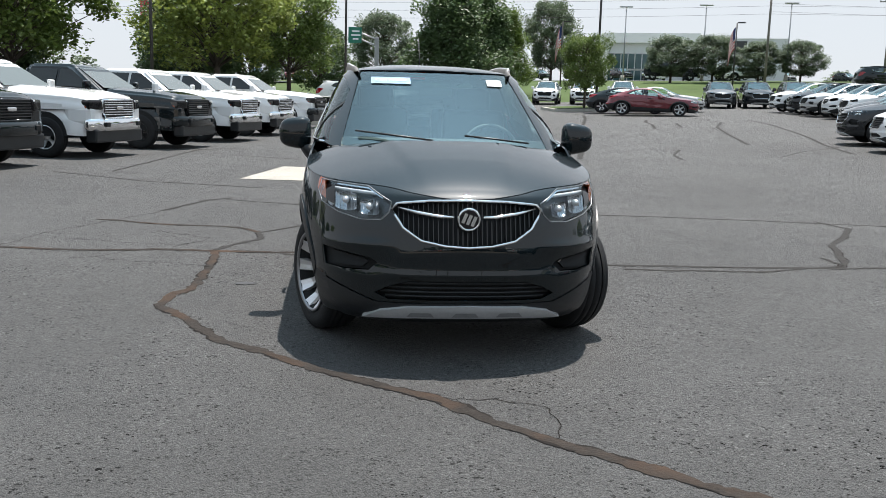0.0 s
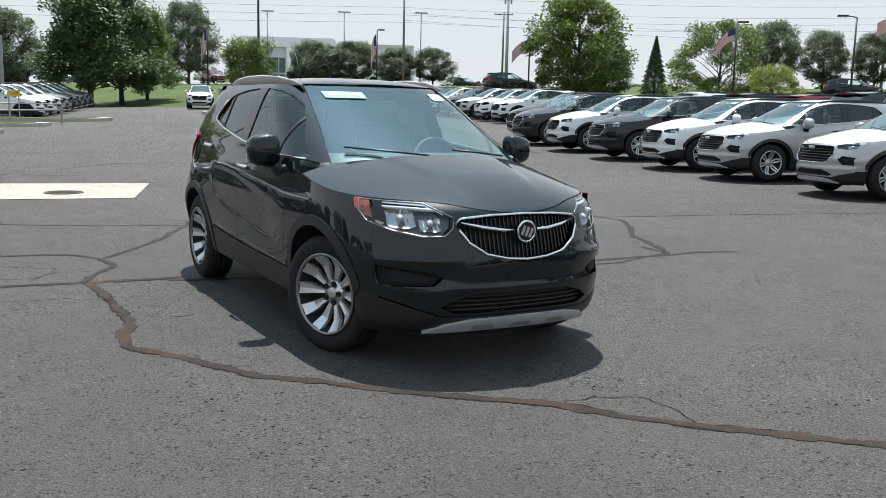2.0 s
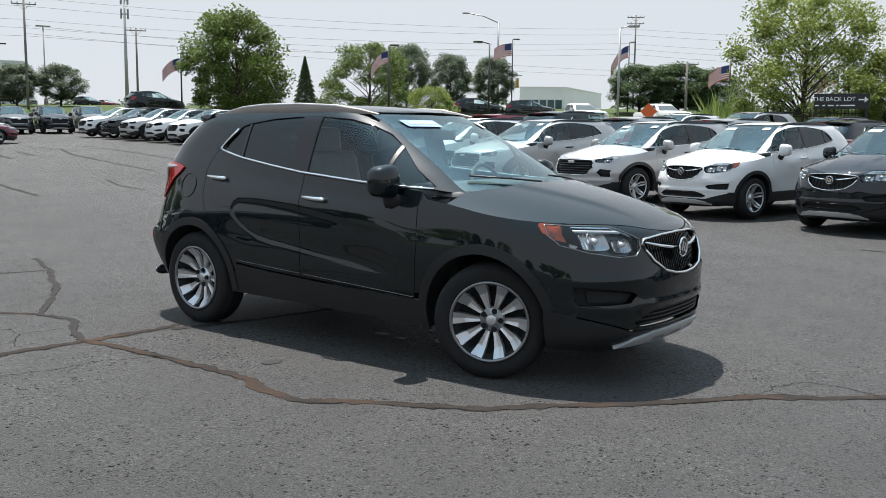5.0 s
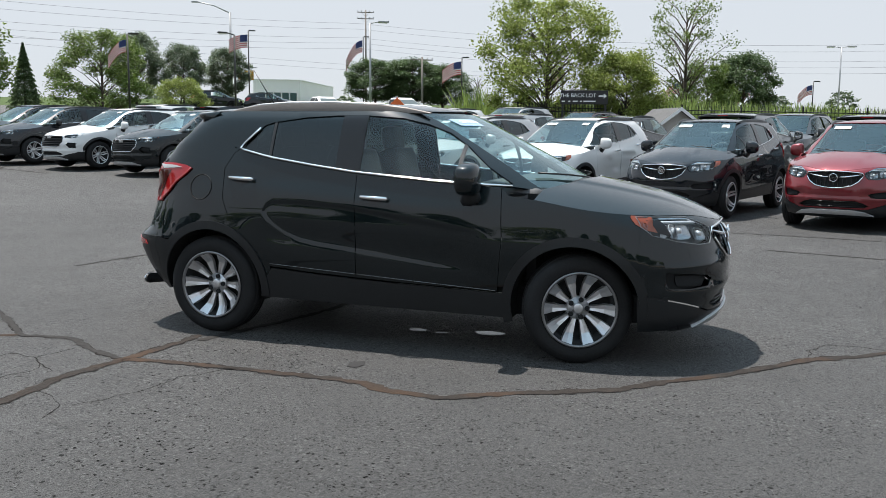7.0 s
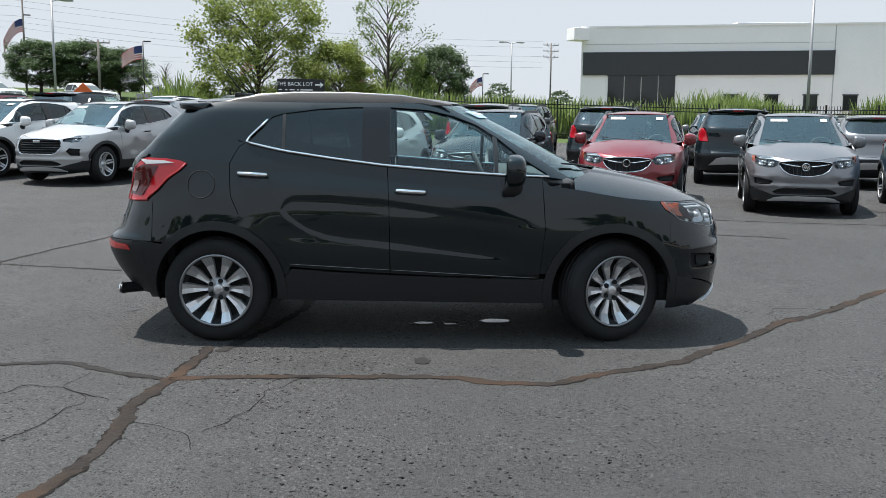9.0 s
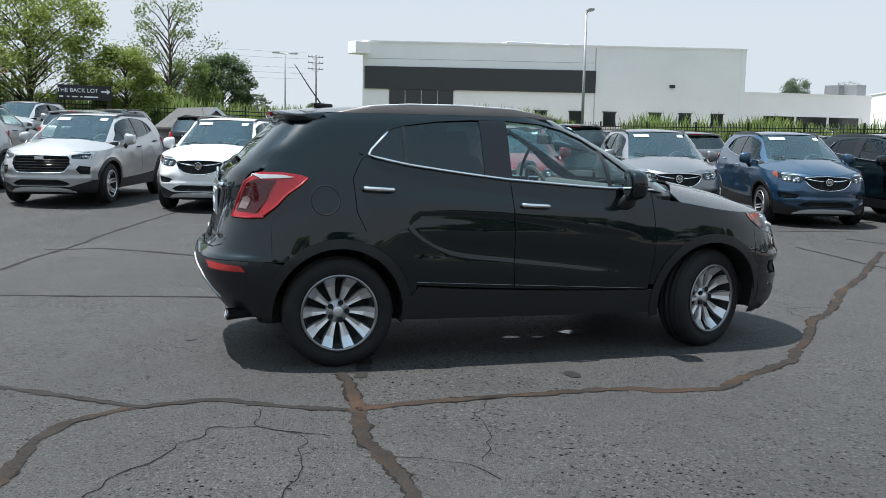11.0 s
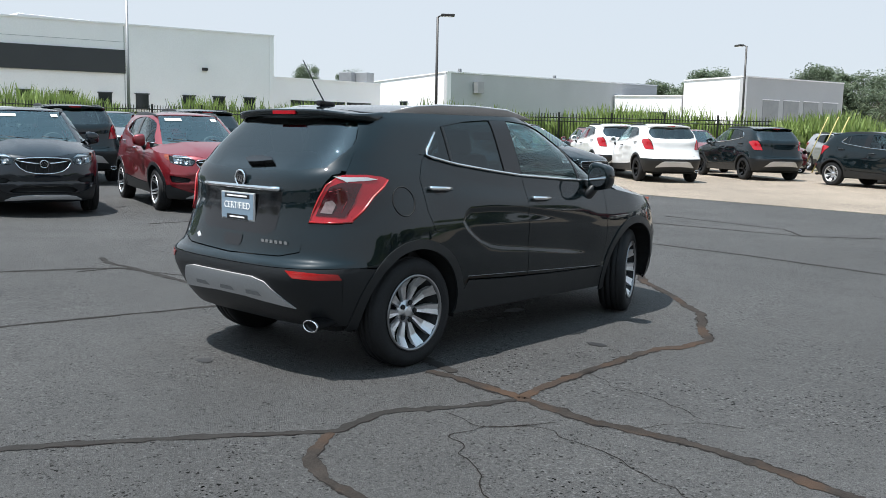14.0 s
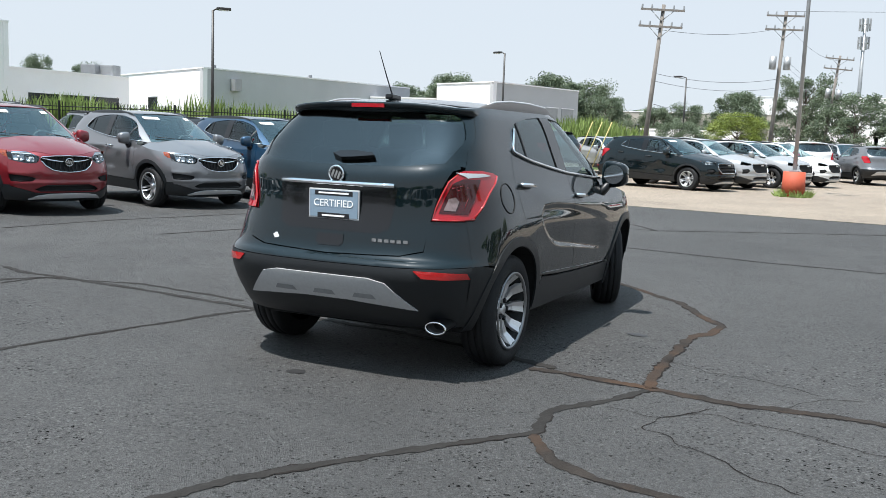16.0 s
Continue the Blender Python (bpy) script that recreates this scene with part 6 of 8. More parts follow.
def fastback(root, belt=0.88):
    """Long bonnet, set-back windscreen and a sloping tail over the belt line."""
    for ob in root.children_recursive:
        if ob.type != "MESH":
            continue
        m, up = ob.matrix_basis.copy(), ob.parent
        while up and up != root:
            m, up = up.matrix_basis @ m, up.parent
        if max((m @ v.co).z for v in ob.data.vertices) < 0.80:
            continue
        back = m.inverted()
        for v in ob.data.vertices:
            p = m @ v.co
            y = p.y
            p.y += 0.34 * step(p.z, 0.78, 0.98) * (1 - step(y, -0.9, 0.5))
            if p.z > belt:
                p.z = belt + (p.z - belt) * (1 - 0.62 * step(y, 0.35, 2.05)) * 0.94
            v.co = back @ p


fastback(PROTO_LOW)
FAR_SMALL, FAR_MID, FAR_BIG, FAR_LOW = (simple(p_) for p_ in (PROTO_SMALL, PROTO_MID, PROTO_BIG, PROTO_LOW))

WORDS = {"black": "glossy black", "charcoal": "dark charcoal", "white": "white", "silver": "silver", "grey": "metallic grey", "red": "metallic red", "blue": "metallic blue", "maroon": "dark red", "brown": "dark brown", "gunmetal": "gunmetal grey"}


def by_logo(proto, lx, ly, head, colour, label, reach=2.11):
    h = Vector(head).normalized()
    return place(proto, lx - h.x * reach, ly - h.y * reach, head, colour, label)


by_logo(PROTO_SMALL, 9.42, 1.77, HEAD_E, "white", "white compact SUV with chrome grille and black trim")
by_logo(PROTO_SMALL, 8.60, -0.78, HEAD_E, "charcoal", "dark charcoal compact SUV with chrome grille")
by_logo(PROTO_SMALL, 7.78, -3.25, HEAD_E, "red", "metallic red compact SUV with chrome grille")
by_logo(PROTO_SMALL, 7.15, -5.85, HEAD_E, "grey", "metallic grey compact SUV with chrome grille")
by_logo(PROTO_SMALL, 6.40, -8.20, HEAD_E, "blue", "metallic blue compact SUV with chrome grille")


def by_wheel(proto, wx, wy, head, colour, label, base=1.37, half=0.87, side=1):
    """From the place of a front wheel: side 1 is the driver's."""
    h = Vector(head).normalized()
    left = Vector((-h.y, h.x)) * side
    return place(proto, wx - base * h.x - half * left.x, wy - base * h.y - half * left.y, head, colour, label)


by_wheel(PROTO_MID, 6.48, -10.0, (-0.99, 0.06), "black", "glossy black SUV with a wide mesh grille", side=-1)
by_wheel(PROTO_MID, 10.84, 3.20, HEAD_E, "silver", "silver SUV with a wide dark grille")
by_wheel(PROTO_MID, 11.48, 6.20, HEAD_E, "silver", "silver small SUV with a dark grille")
for i, colour in enumerate(("white", "black", "white", "charcoal")):
    by_wheel(PROTO_MID, 12.05 + 0.67 * i, 8.55 + 2.78 * i, HEAD_E, colour, WORDS[colour] + " SUV with a dark mesh grille")
by_wheel(FAR_MID, 15.5, 19.4, HEAD_E, "black", "black SUV with a dark mesh grille at the row's end")
for i, colour in enumerate(("white", "white", "silver", "charcoal", "white")):
    by_wheel(FAR_SMALL if i % 2 else FAR_MID, 21.4 + 0.4 * i, 29.5 + 2.45 * i, (-0.985, 0.17), colour, WORDS[colour] + " SUV in a row of new cars")

# second row behind the first, tails or noses towards the lot
for x, y, hd, kind, colour in (
    (17.2, -1.9, (0.955, -0.295), FAR_BIG, "gunmetal"), (18.1, 1.0, (0.955, -0.295), FAR_SMALL, "charcoal"), (18.9, 3.9, (0.955, -0.295), FAR_MID, "silver"),
    (16.4, -4.8, (0.955, -0.295), FAR_BIG, "black"), (15.6, -7.6, (0.955, -0.295), FAR_BIG, "black"), (14.8, -10.4, (0.955, -0.295), FAR_MID, "grey"),
    (14.0, -13.2, (0.955, -0.295), FAR_SMALL, "charcoal"), (22.0, -3.0, (-0.955, 0.295), FAR_BIG, "gunmetal"), (23.2, -6.4, (-0.955, 0.295), FAR_MID, "white"),
    (22.3, -9.3, (-0.955, 0.295), FAR_MID, "grey"), (21.4, -12.2, (-0.955, 0.295), FAR_SMALL, "black"), (19.7, 6.8, (0.955, -0.295), FAR_MID, "silver"),
    (20.4, 9.6, (0.955, -0.295), FAR_BIG, "charcoal"), (21.2, 12.4, (0.955, -0.295), FAR_MID, "red"), (21.9, 15.2, (0.955, -0.295), FAR_SMALL, "black"), (22.6, 18.0, (0.955, -0.295), FAR_MID, "white"),
    (27.0, 4.0, (-0.955, 0.295), FAR_MID, "brown"), (27.9, 6.9, (-0.955, 0.295), FAR_BIG, "silver"), (28.6, 9.8, (-0.955, 0.295), FAR_MID, "white"),
):
    place(kind, x, y, hd, colour, WORDS[colour] + " SUV parked in the second row")

# south lot on the concrete
for x, y, hd, kind, colour in (
    (9.9, -20.6, (0.75, -0.66), FAR_BIG, "white"), (12.6, -22.4, (0.75, -0.66), FAR_BIG, "white"), (8.6, -24.8, (0.80, -0.60), FAR_BIG, "black"),
    (3.4, -23.0, (-0.93, 0.36), PROTO_MID, "black"), (2.7, -25.3, (-0.93, 0.36), FAR_MID, "silver"), (1.5, -27.8, (-0.93, 0.36), FAR_MID, "silver"), (0.7, -30.3, (-0.93, 0.36), FAR_MID, "white"),
    (-10.6, -33.5, (-0.99, 0.1), FAR_BIG, "white"), (5.8, -30.5, (0.8, -0.6), FAR_MID, "charcoal"), (2.6, -36.0, (-0.93, 0.36), FAR_MID, "gunmetal"),
    (14.6, -24.6, (0.75, -0.66), FAR_MID, "red"), (12.4, -28.4, (-0.75, 0.66), FAR_MID, "red"), (10.4, -31.0, (-0.75, 0.66), FAR_SMALL, "maroon"), (17.8, -22.0, (-0.75, 0.66), FAR_MID, "silver"), (19.6, -19.6, (-0.75, 0.66), FAR_MID, "charcoal"), (8.2, -33.4, (-0.75, 0.66), FAR_SMALL, "silver"),
):
    place(kind, x, y, hd, colour, WORDS[colour] + " SUV on the concrete lot")
for i in range(12):
    colour = ("white", "silver", "white", "charcoal", "grey", "white", "silver", "black", "white", "red", "white", "silver")[i]
    place((FAR_MID, FAR_BIG)[i % 2], 1.5 - 2.7 * i, -45.0 + 0.9 * i + (i % 3) * 0.3, (-0.4, 0.92), colour, WORDS[colour] + " SUV in a far row")

for i in range(6):
    colour = ("white", "silver", "white", "grey", "white", "silver")[i]
    place((FAR_BIG, FAR_MID)[i % 2], 4.2 + 2.6 * i, -45.8 - 0.9 * i, (-0.4, 0.92), colour, WORDS[colour] + " SUV in a far row")
    place((FAR_MID, FAR_BIG)[i % 2], 8.6 - 2.7 * i, -39.2 + 0.7 * i, (0.4, -0.92), ("charcoal", "white", "silver", "white", "grey", "white")[i], "SUV in the row before the far one, seen over other roofs")

# the coupe and what stands behind it
place(PROTO_LOW, 14.82, 37.73, (0.93, -0.37), "maroon", "dark red two-door coupe with silver wheels")
place(FAR_LOW, 14.6, 40.6, (0.93, -0.37), "black", "black coupe beside the red one")
place(FAR_LOW, 17.1, 42.6, (0.93, -0.37), "silver", "silver sedan behind the coupes")
for x, y, colour in ((14.1, 57.7, "white"), (16.6, 57.1, "white"), (19.2, 56.4, "white"), (22.94, 48.6, "gunmetal"), (24.95, 47.8, "charcoal"), (27.0, 46.9, "gunmetal")):
    place(FAR_MID, x, y, (-0.30, -0.95), colour, WORDS[colour] + " SUV at the edge of the lawn")
for i in range(8):
    colour = ("white", "white", "silver", "grey", "charcoal", "gunmetal", "charcoal", "black")[i]
    place(FAR_BIG, 0.4 + 0.72 * i, 44.0 + 2.7 * i, (0.955, -0.27), colour, WORDS[colour] + " large SUV in an angled row")
# on and past the road
rnd = random.Random(5)
for i in range(8, 29):
    x = -70 + 5.2 * i + rnd.uniform(-0.8, 0.8)
    y = 122 - 0.06 * x + (i % 3) * 3
    colour = ("white", "silver", "grey", "black", "red", "charcoal", "white", "blue")[i % 8]
    place((FAR_MID, FAR_LOW, FAR_BIG)[i % 3], x, y, (0.2, -0.98), colour, WORDS[colour] + " car on a far lot")
place(FAR_SMALL, 44.5, 96.0, (0.98, 0.1), "white", "white SUV on the road over the lawn")
place(FAR_SMALL, 41.5, 85.5, (-0.95, 0.3), "white", "white SUV driving past the low trees")
place(FAR_BIG, 40.6, 59.4, (0.95, -0.3), "black", "black large SUV on the far lawn edge", lift=0.45)
place(FAR_BIG, 65.2, 44.6, (0.55, -0.83), "black", "black large SUV on the side street")
place(FAR_BIG, 67.9, 40.7, (0.55, -0.83), "charcoal", "charcoal large SUV on the side street")


M_WINSHIELD = mat("grey_windscreen", (0.10, 0.12, 0.12), 0.05, 0, 0.1, 1.0)


def pickup(colour, chrome, r=0.40):
    """A crew-cab pickup: wings, cab, bed, grille, bumpers and wheels, front towards -y."""
    car = empty("pickup_truck")

    def loft(name, secs, m, smooth=False):
        verts, faces = [], []
        n = len(secs[0])
        for s in secs:
            verts += s
        for i in range(len(secs) - 1):
            for j in range(n - 1):
                a = i * n + j
                faces.append((a, a + 1, a + n + 1, a + n))
        faces.append(tuple(range(n))[::-1])
        faces.append(tuple(range((len(secs) - 1) * n, len(secs) * n)))
        ob = raw(name, verts, faces, m, car)
        bm_ = bmesh.new()
        bm_.from_mesh(ob.data)
        bmesh.ops.recalc_face_normals(bm_, faces=bm_.faces)
        sharp = [e for e in bm_.edges if len(e.link_faces) == 2 and e.calc_face_angle(0) > 0.35]
        bmesh.ops.bevel(bm_, geom=sharp, offset=0.07, segments=3, affect="EDGES")
        bm_.to_mesh(ob.data)
        bm_.free()
        ob.data.polygons.foreach_set("use_smooth", [q.area < 0.12 for q in ob.data.polygons])
        return painted(ob, colour) if m is PAINT[colour] else ob

    def sec(y, w, z0, z1, crown=0.04, wt=None):
        wt = wt or w - 0.08
        return [(-w, y, z0), (-w, y, (z0 + z1) / 2), (-wt, y, z1 - 0.02), (-wt * 0.5, y, z1 + crown), (wt * 0.5, y, z1 + crown), (wt, y, z1 - 0.02), (w, y, (z0 + z1) / 2), (w, y, z0)]
    pt = PAINT[colour]
    loft("bonnet", [sec(-2.90, 0.88, 0.95, 1.12, 0.02, 0.78), sec(-2.82, 0.94, 0.95, 1.20, 0.025, 0.84), sec(-2.66, 0.97, 0.95, 1.25, 0.03), sec(-2.3, 0.99, 0.95, 1.30), sec(-1.2, 1.0, 0.95, 1.36), sec(-1.0, 1.0, 0.95, 1.37)], pt)
    loft("front_wing", [sec(-2.78, 0.955, 0.44, 1.0, 0.0), sec(-2.3, 0.99, 0.46, 1.02, 0.0), sec(-1.01, 1.0, 0.46, 1.02, 0.0)], pt)
    loft("cab", [sec(-1.0, 1.0, 0.55, 1.33, 0.0), sec(1.15, 1.0, 0.55, 1.38, 0.0)], pt)
    loft("cab_roof", [[(-0.90, -0.95, 1.34), (-0.66, -0.22, 1.86), (0.66, -0.22, 1.86), (0.90, -0.95, 1.34)], [(-0.91, -0.80, 1.34), (-0.70, 0.0, 1.92), (0.70, 0.0, 1.92), (0.91, -0.80, 1.34)], [(-0.91, 1.12, 1.36), (-0.70, 0.98, 1.92), (0.70, 0.98, 1.92), (0.91, 1.12, 1.36)], [(-0.90, 1.16, 1.36), (-0.68, 1.10, 1.84), (0.68, 1.10, 1.84), (0.90, 1.16, 1.36)]], pt)
    loft("bed", [sec(1.19, 1.0, 0.62, 1.36, -0.25, 0.93), sec(2.9, 0.99, 0.62, 1.36, -0.25, 0.93)], pt)
    for s in (-1, 1):
        raw("front_door_window", [(s * 0.915, -0.72, 1.385), (s * 0.915, 0.18, 1.40), (s * 0.755, 0.16, 1.80), (s * 0.765, -0.12, 1.79)], [(0, 1, 2, 3)], M_WINDARK, car)
        raw("rear_door_window", [(s * 0.917, 0.25, 1.40), (s * 0.917, 1.02, 1.41), (s * 0.765, 0.92, 1.80), (s * 0.755, 0.23, 1.80)], [(0, 1, 2, 3)], M_WINDARK, car)
        for y in (-1.0, 0.21, 1.12):
            box("door_gap", (0.006, 0.012, 0.72), (s * 1.001, y, 0.98), M_DARK, car)
        for y in (0.05, 1.0):
            tube("door_handle", [(s * 1.005, y - 0.1, 1.17), (s * 1.03, y, 1.175), (s * 1.005, y + 0.1, 1.17)], 0.014, M_CHROME if chrome else M_TRIM, car, "", 6)
        bm_ = bmesh.new()
        add_box(bm_, (0.22, 0.10, 0.24), (s * 1.14, -0.72, 1.42), (0, 0, s * 8), 0.04)
        painted(part("mirror_shell", bm_, pt, car), colour)
        tube("mirror_arm", [(s * 0.93, -0.74, 1.36), (s * 1.06, -0.72, 1.36)], 0.03, M_TRIM, car, "", 6)
        lamp = box("headlamp", (0.36, 0.26, 0.20), (s * 0.775, -2.79, 1.05), M_GLOSSBLACK, car, (0, 0, s * 16), 0.05, "clear headlamp in a dark housing")
        box("lamp_bowl", (0.14, 0.03, 0.09), (s * 0.74, -2.915, 1.035), M_CHROME, lamp, (0, 0, s * 12), 0.02)
        box("lamp_bar", (0.30, 0.02, 0.03), (s * 0.775, -2.905, 1.125), M_WHITEPL, lamp, (0, 0, s * 16), 0.008)
        box("turn_lamp", (0.03, 0.07, 0.05), (s * 0.945, -2.76, 1.00), M_AMBER, lamp, (0, 0, s * 14), 0.01)
        for cy in (-1.92, 1.92):
            v, f = [], []
            ring_ = [(s * 1.012, cy + 0.475 * math.cos(radians(a)), 0.43 + 0.475 * math.sin(radians(a))) for a in range(0, 181, 12)]
            ring2 = [(s * 1.012, cy + 0.435 * math.cos(radians(a)), 0.43 + 0.435 * math.sin(radians(a))) for a in range(0, 181, 12)]
            o = len(v)
            v += ring_ + ring2
            n = len(ring_)
            f += [(o + i, o + i + 1, o + n + i + 1, o + n + i) for i in range(n - 1)]
            o = len(v)
            # flat dark half-disc stands in for the shaded wheel well; the side is closed
            v += [(s * 1.006, p[1], p[2]) for p in ring2]
            f.append(tuple(range(o, o + n)))
            raw("arch_trim", v, f, M_DARK, car)
        low = loft("rocker", [[(s * 0.99, -1.4, 0.55), (s * 1.0, -1.4, 0.42), (s * 0.8, -1.4, 0.42), (s * 0.8, -1.4, 0.55)], [(s * 0.99, 1.4, 0.55), (s * 1.0, 1.4, 0.42), (s * 0.8, 1.4, 0.42), (s * 0.8, 1.4, 0.55)]], M_TRIM)
    painted(box("front_wing_block", (1.95, 0.60, 0.46), (0, -2.60, 0.84), pt, car, (0, 0, 0), 0.12), colour)
    raw("windscreen", [(-0.80, -0.955, 1.385), (0.80, -0.955, 1.385), (0.62, -0.235, 1.84), (-0.62, -0.235, 1.84)], [(0, 1, 2, 3)], M_WINSHIELD, car)
    raw("rear_window", [(-0.72, 1.185, 1.40), (0.72, 1.185, 1.40), (0.60, 1.13, 1.80), (-0.60, 1.13, 1.80)], [(3, 2, 1, 0)], M_WINDARK, car)
    box("dashboard", (1.6, 0.4, 0.12), (0, -0.72, 1.31), M_DASH, car, bevel=0.03)
    box("grille", (1.16, 0.06, 0.36), (0, -2.90, 0.98), M_DARK, car, bevel=0.03)
    for z in np.linspace(0.86, 1.10, 6):
        box("grille_bar", (1.10, 0.03, 0.022), (0, -2.94, z), M_CHROME if chrome else M_GLOSSBLACK, car, bevel=0.008)
    tube("grille_surround", [(-0.52, -2.94, 0.80), (0.52, -2.94, 0.80), (0.60, -2.93, 0.92), (0.58, -2.92, 1.15), (-0.58, -2.92, 1.15), (-0.60, -2.93, 0.92)], 0.022, M_CHROME if chrome else M_GLOSSBLACK, car, "", 6, True)
    box("grille_badge", (0.24, 0.03, 0.07), (0, -2.965, 0.99), M_CHROME, car, bevel=0.02)
    bm_ = bmesh.new()
    for x, y, w, turn in ((0, -2.93, 1.30, 0), (-0.80, -2.85, 0.40, 26), (0.80, -2.85, 0.40, -26)):
        add_box(bm_, (w, 0.22, 0.25), (x, y, 0.66), (0, 0, -turn), 0.07)
    part("front_bumper", bm_, M_CHROME if chrome else pt, car, "chrome bumper" if chrome else "", True)
    box("bumper_lip", (1.80, 0.24, 0.26), (0, -2.84, 0.44), M_TRIM, car, bevel=0.04)
    for s in (-1, 1):
        box("fog_lamp", (0.14, 0.05, 0.09), (s * 0.60, -3.03, 0.67), M_DARK, car, bevel=0.015)
    box("rear_bumper", (1.9, 0.2, 0.2), (0, 2.95, 0.62), M_CHROME if chrome else M_TRIM, car, bevel=0.04)
    box("underbody", (1.5, 5.4, 0.25), (0, 0, 0.55), M_DARK, car, bevel=0.04)
    for s in (-1, 1):
        for cy in (-1.92, 1.92):
            add_wheel(car, s * 0.925, cy, r, "five" if chrome else "six", r, 0, False)
    return car


TRUCK_CHROME = pickup("white", True)
TRUCK_DARK = pickup("black", False)
for x, y, proto, colour, words in (
    (-7.3, 8.9, TRUCK_DARK, "black", "black crew-cab pickup with a dark barred grille"), (-6.3, 12.2, TRUCK_CHROME, "white", "white crew-cab pickup with a chrome grille and bumper"),
    (-5.2, 15.5, TRUCK_DARK, "black", "glossy black crew-cab pickup"), (-4.3, 18.9, TRUCK_CHROME, "white", "white crew-cab pickup with a tall chrome grille"),
    (-3.5, 22.4, TRUCK_CHROME, "white", "white crew-cab pickup with chrome grille bars"), (-2.5, 27.3, TRUCK_DARK, "white", "white smaller pickup with a dark grille"),
):
    h = Vector((0.96, -0.28))
    place(proto, x - 1.92 * h.x - 0.88 * h.y, y - 1.92 * h.y + 0.88 * h.x, tuple(h), colour, words)
FAR_TRUCK = simple(TRUCK_CHROME)
for i in range(7):
    colour = ("white", "white", "grey", "white", "black", "silver", "white")[i]
    place(FAR_TRUCK, 58 + 3.4 * i, 30 - 5.2 * i, (-0.6, -0.8), colour, WORDS[colour] + " pickup in a far row")
place(FAR_TRUCK, 34.5, 88.5, (0.95, -0.3), "black", "black pickup past the low trees")
for proto in (PROTO_SMALL, PROTO_MID, PROTO_BIG, PROTO_LOW, FAR_SMALL, FAR_MID, FAR_BIG, FAR_LOW, FAR_TRUCK, TRUCK_CHROME, TRUCK_DARK):
    for o in (*proto.children_recursive, proto):
        bpy.data.objects.remove(o)


# ---------------------------------------------------------------- trees
TREES = {}


